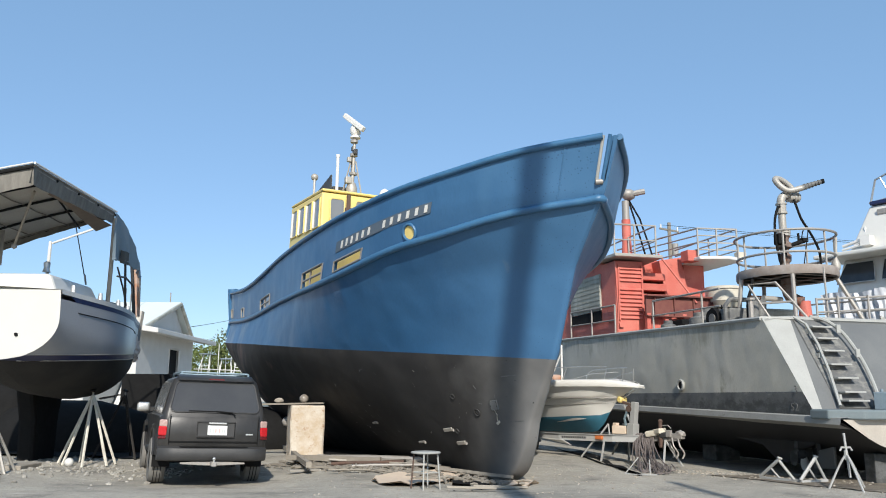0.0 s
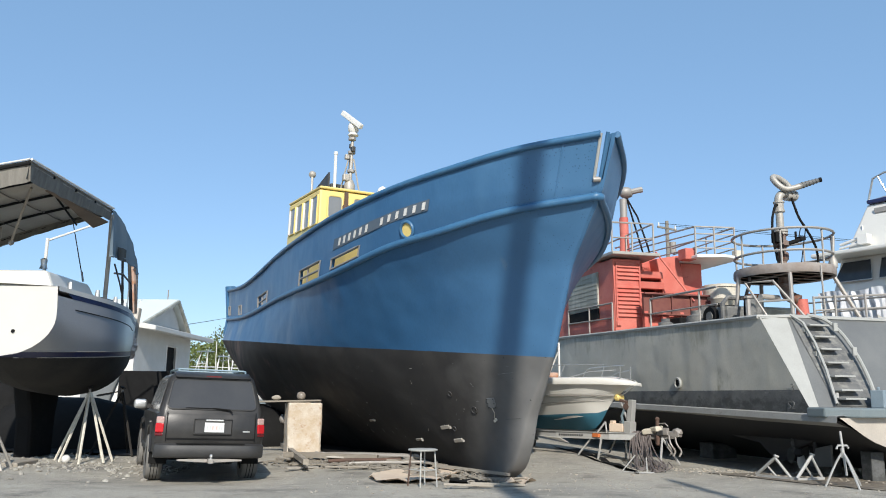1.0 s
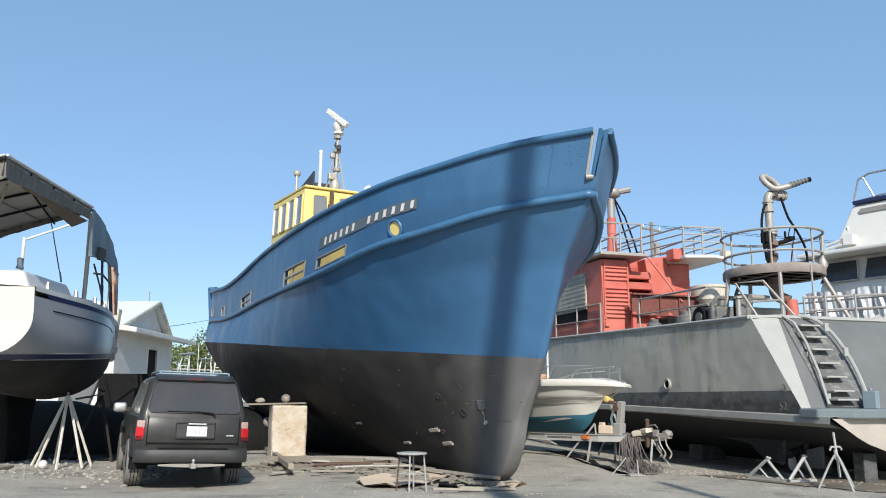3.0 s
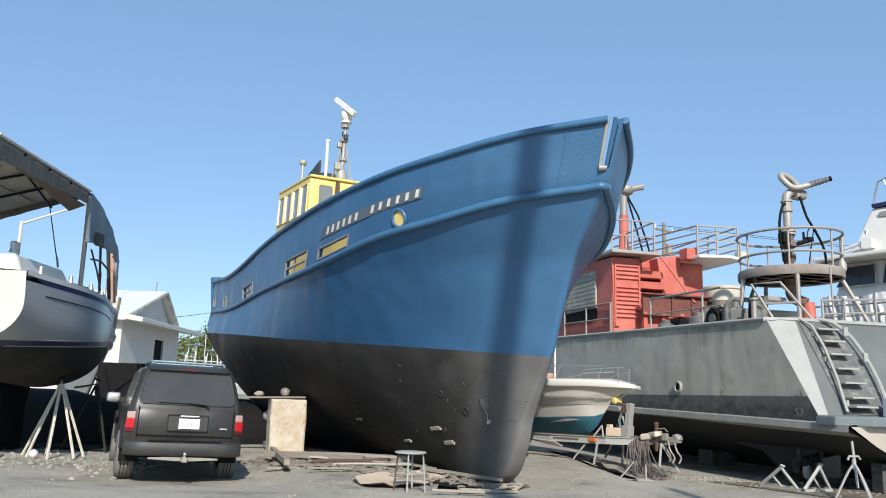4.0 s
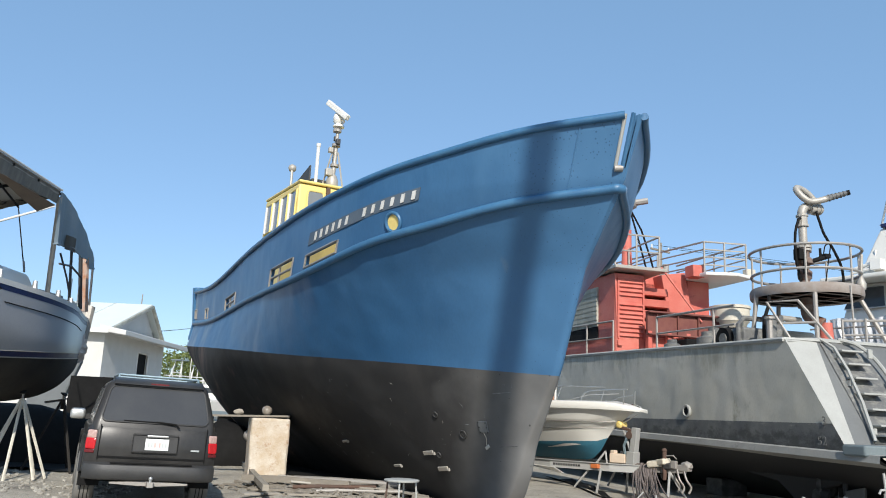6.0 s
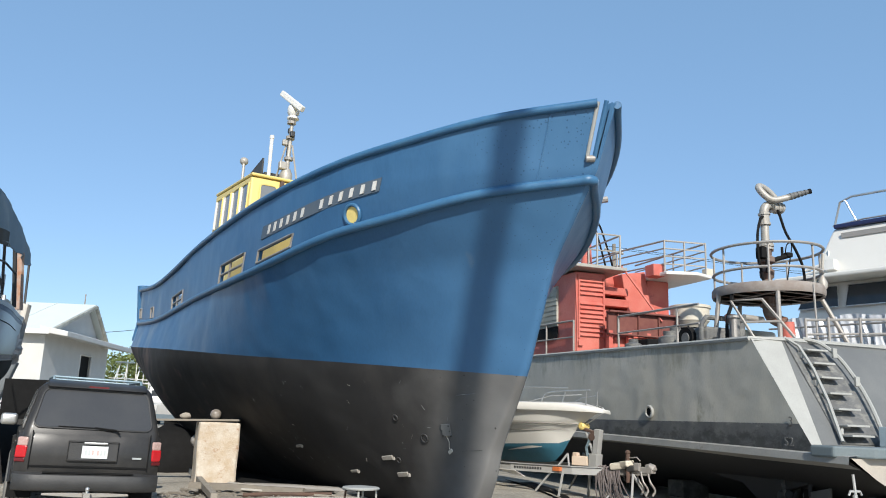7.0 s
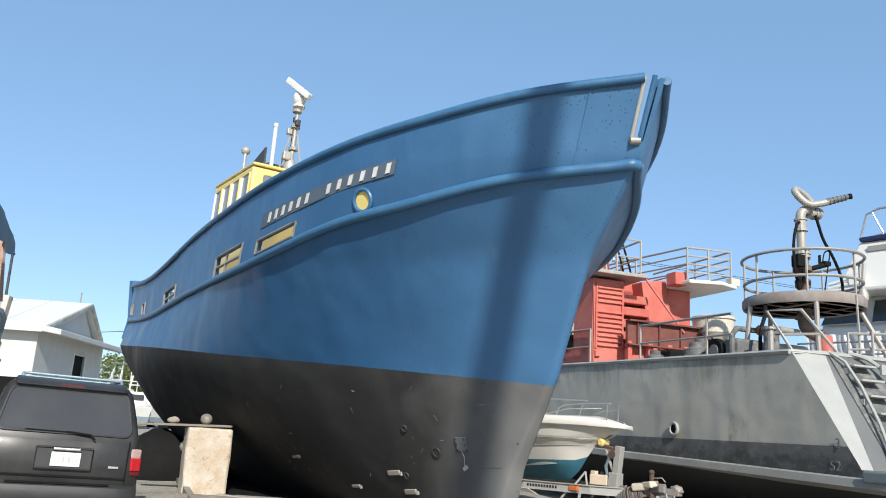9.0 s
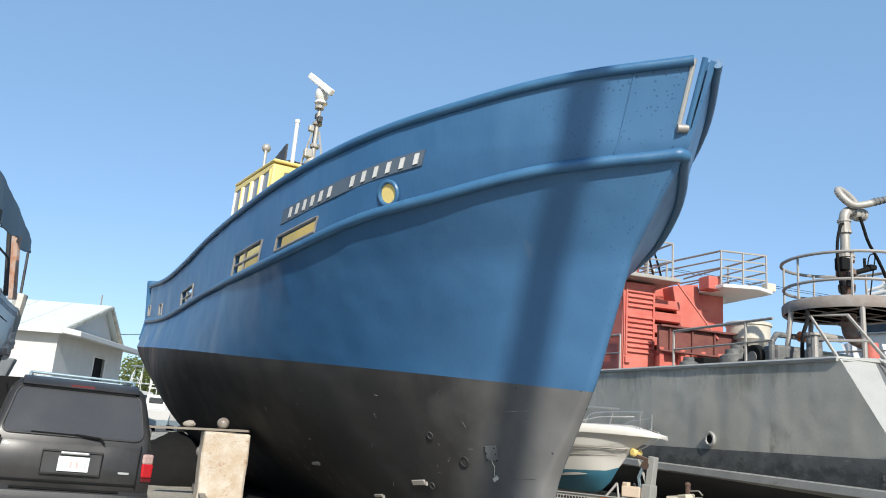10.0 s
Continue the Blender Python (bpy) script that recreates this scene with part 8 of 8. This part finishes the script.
        g.blob((x, y, hump(x, y) + s * 0.3), (s * rnd.uniform(0.8, 1.6), s * rnd.uniform(0.8, 1.3), s * 0.7), i, 0.25, 1)
    for i in range(260):
        y = rnd.uniform(15.2, 18.5)
        x = 7.6 - (y - 15.5) * 0.9 + rnd.gauss(0, 0.5)
        s = rnd.choice((0.01, 0.015, 0.02, 0.03))
        g.blob((x, y, hump(x, y) + s * 0.3), (s * rnd.uniform(0.8, 1.6), s * 1.1, s * 0.7), i, 0.25, 1)
    tagged(part("loose_stones", g, "stone", None), "pale loose stones and rubble on the yard", "stones", kind="stuff")
    # flat strip added for a dark, shadow-like streak across the gravel
    sheet("rubber_strip", [(2.95, 23.4), (3.25, 21.6), (3.42, 19.4), (3.66, 16.6), (3.78, 16.6), (3.66, 19.3), (3.75, 20.6), (3.9, 22.6)], 0.004, "dark", "dark tapering strip added across the gravel", "rubber strip", 14)
    rk = thing("hose_rack", pose(3.72, 16.75, hump(3.72, 16.75), 0, 0, -20), "low white tubular rack beside the hose ends", "rack")
    part("foot", Geo().tube([(-0.3, 0, 0.02), (0.05, -0.12, 0.02), (0.35, 0.0, 0.02)], 0.013, 6), "steel_pale", rk, smooth=True)
    part("upright", Geo().rod((-0.28, 0.0, 0.02), (-0.02, 0.1, 0.34), 0.013, 6), "steel_pale", rk, smooth=True)
    part("upright", Geo().rod((0.22, -0.04, 0.02), (0.2, 0.05, 0.3), 0.014, 6), "steel_pale", rk, smooth=True)
    ball = part("fender_ball", Geo().blob((0, 0, 0.08), (0.085, 0.085, 0.085), 1, 0.0, 3), "white", None, smooth=True)
    ball.matrix_world = pose(-7.65, 16.69, hump(-7.65, 16.69))
    tagged(ball, "small white ball among the stones", "ball")
    jug = part("jerrycan", Geo().box((0, 0, 0.17), (0.16, 0.24, 0.34)).rod((0, 0, 0.34), (0, 0, 0.4), 0.03, 8), "canvas", None, bevel=0.03)
    jug.matrix_world = FIRE @ pose(1.35, -1.62, 1.24, 0, 0, 20)
    tagged(jug, "blue plastic can on the fireboat's stern platform", "can")


build_yard_clutter()


# ---- far background ----
def build_far():
    rnd = random.Random(9)
    for x, y, s, yaw in ((-21.25, 77, 0.95, 20), (-24.6, 83.3, 1.1, -30), (-18.8, 81.2, 0.9, 60), (-22.4, 87.4, 1.1, 10), (-16.5, 85.4, 0.95, 40)):
        b = thing("cabin_cruiser", pose(x, y, 0, 0, 0, yaw), "distant white cabin cruiser with rails ashore", "boat", "distant boats")
        part("hull", Geo().hexa([tuple(s * v for v in p) for p in ((-1.0, -3, 0.6), (1.0, -3, 0.6), (0.2, 3.4, 0.6), (-0.2, 3.4, 0.6), (-1.3, -3.2, 1.9), (1.3, -3.2, 1.9), (0.3, 4.2, 2.2), (-0.3, 4.2, 2.2))]), "wall", b, bevel=0.06)
        part("cabin", Geo().hexa([tuple(s * v for v in p) for p in ((-0.9, -1.5, 1.9), (0.9, -1.5, 1.9), (0.6, 2, 2.0), (-0.6, 2, 2.0), (-0.8, -1.2, 3.2), (0.8, -1.2, 3.2), (0.6, 0.9, 3.1), (-0.6, 0.9, 3.1))]), "gel", b, bevel=0.05)
        part("window", Geo().box((0, -1.4 * s, 2.7 * s), (1.2 * s, 0.06, 0.5 * s)), "pane", b)
        part("keel_stand", Geo().box((0, 0, 0.3 * s), (0.5, 3, 0.62 * s)), "dark", b)
        part("boot_top", Geo().hexa([tuple(s * v for v in p) for p in ((-1.02, -3.02, 0.58), (1.02, -3.02, 0.58), (0.21, 3.42, 0.58), (-0.21, 3.42, 0.58), (-1.14, -3.12, 1.05), (1.14, -3.12, 1.05), (0.26, 3.75, 1.1), (-0.26, 3.75, 1.1))]), "canvas", b)
        part("side_window", Geo().box((0.0, 0.2 * s, 2.6 * s), (1.62 * s, 1.6 * s, 0.45 * s)), "pane", b)
        part("tower_leg", Geo().rod((-0.7 * s, -0.9 * s, 3.1 * s), (-0.4 * s, -0.4 * s, 5.2 * s), 0.05, 5).rod((0.7 * s, -0.9 * s, 3.1 * s), (0.4 * s, -0.4 * s, 5.2 * s), 0.05, 5).rod((-0.55 * s, -0.65 * s, 4.1 * s), (0.55 * s, -0.65 * s, 4.1 * s), 0.04, 5), "white", b)
        part("tower_top", Geo().box((0, -0.3 * s, 5.2 * s), (1.1 * s, 1.2 * s, 0.08)), "canvas", b)
        for k in range(3):
            part("aerial", Geo().rod(((k - 1) * 0.6 * s, -0.5 + 0.5 * k, 3.0 * s), ((k - 1) * 0.6 * s, -0.5 + 0.5 * k, (4.6 + 0.8 * k) * s), 0.04, 5), "white", b)
        part("bridge_rail", Geo().tube([tuple(s * v for v in p) for p in ((-0.8, -1.2, 3.8), (0.8, -1.2, 3.8), (0.6, 0.9, 3.8), (-0.6, 0.9, 3.8))], 0.03, 5, closed=True), "white", b)
    for x, y, h, w, seed in ((-25.5, 96, 9.4, 6.0, 1), (-29.5, 99, 8.6, 6.0, 2), (-21.0, 100, 8.2, 5.5, 3), (-35, 98, 8.5, 6, 4)):
        t = thing("tree", pose(x, y, 0), "leafy green tree beyond the yard", "tree", "far trees")
        part("trunk", Geo().tube([(0, 0, 0), (0.1, 0, h * 0.3), (0.0, 0.1, h * 0.6)], 0.28, 8, r2=0.12), "bark", t, smooth=True)
        rr = random.Random(seed)
        for k in range(5):
            a = rr.uniform(0, 6.28)
            part("limb", Geo().tube([(0.05, 0, h * 0.35 + 0.2 * k), (0.8 * math.cos(a), 0.8 * math.sin(a), h * 0.5 + 0.2 * k), (1.7 * math.cos(a), 1.7 * math.sin(a), h * 0.62 + 0.3 * k)], 0.1, 6, r2=0.04), "bark", t, smooth=True)
        verts, faces = [], []
        for k in range(2600):
            q, u = rr.uniform(0, 6.283), rr.uniform(-1, 1)
            rad = rr.uniform(0.45, 1.0) * (1 + 0.3 * noise.noise((math.cos(q) * 2, math.sin(q) * 2, u * 2 + seed)))
            c = Vector((w * 0.5 * rad * math.cos(q) * math.sqrt(1 - u * u), w * 0.5 * rad * math.sin(q) * math.sqrt(1 - u * u), h * 0.62 + h * 0.36 * rad * u))
            a, b = Vector((rr.uniform(-1, 1), rr.uniform(-1, 1), rr.uniform(-1, 1))).normalized() * 0.2, Vector((rr.uniform(-1, 1), rr.uniform(-1, 1), rr.uniform(-1, 1))).normalized() * 0.13
            n = len(verts)
            verts += [c - a, c + b, c + a, c - b]
            faces.append((n, n + 1, n + 2, n + 3))
        part("crown", Geo().add(verts, faces), "leaf", t, fix=False)
    verts, faces = [], []
    rr = random.Random(33)
    for k in range(26000):
        x = rr.uniform(-160, 160)
        y = 125 + rr.uniform(0, 14)
        h = 4.5 + 2.0 * noise.noise((x * 0.08, 0.5, 1.0)) + 1.2 * noise.noise((x * 0.3, 4.5, 1.0))
        c = Vector((x, y, max(0.2, h * rr.uniform(0.0, 1.0) ** 0.8)))
        a, b = Vector((rr.uniform(-1, 1), rr.uniform(-1, 1), rr.uniform(-1, 1))).normalized() * 0.55, Vector((rr.uniform(-1, 1), rr.uniform(-1, 1), rr.uniform(-1, 1))).normalized() * 0.4
        n = len(verts)
        verts += [c - a, c + b, c + a, c - b]
        faces.append((n, n + 1, n + 2, n + 3))
    tagged(part("far_woods", Geo().add(verts, faces), "leaf", None, fix=False), "low green woods on the horizon", "woods", kind="stuff")
    p = thing("utility_pole", pose(17.28, 62.5, 0), "weathered wooden utility pole with crossarm and wires", "pole")
    part("shaft", Geo().rod((0, 0, 0), (0, 0, 15.2), 0.2, 8, 0.14), "wood", p, smooth=True)
    part("crossarm", Geo().box((0, 0, 14.6), (2.2, 0.12, 0.14), pose(0, 0, 0, 0, 0, 35)), "wood", p)
    part("transformer", Geo().rod((0.4, 0, 12.6), (0.4, 0, 13.5), 0.25, 10), "steel", p)
    for s in (-1, 1):
        part("insulator", Geo().rod((s * 0.8, s * 0.55, 14.6), (s * 0.8, s * 0.55, 14.95), 0.06, 6), "white", p)
        part("wire", Geo().tube([(s * 0.8 + 60 * t, s * 0.55 + 2 * t, 14.9 + 5 * t * t - 2.0 * math.sin(math.pi * t)) for t in (0, 0.25, 0.5, 0.75, 1)], 0.02, 4), "dark", p)
    w = part("overhead_cable", Geo().tube([(-21.40, 65.69, 6.96), (-24.33, 80.19, 8.48), (-28.16, 100.19, 10.67), (-29.50, 130.19, 14.72)], 0.025, 5), "dark", None)
    tagged(w, "thin black overhead cable leading from the office", "cable")
    for x, y, h, r, lean in ((2.5, -8.7, 25.0, 0.24, 3.4), (6.56, -6.5, 14.4, 0.13, 0)):
        m = thing("boat_mast", pose(x, y, 0), "tall grey mast standing behind the yard's entrance", "mast", "masts")
        part("shaft", Geo().rod((0, 0, 0), (h * math.tan(radians(lean)), 0, h), r, 12, r * 0.8), "steel", m, smooth=True)
        part("base", Geo().box((0, 0, 0.15), (0.8, 0.8, 0.3)), "concrete", m, bevel=0.03)


build_far()
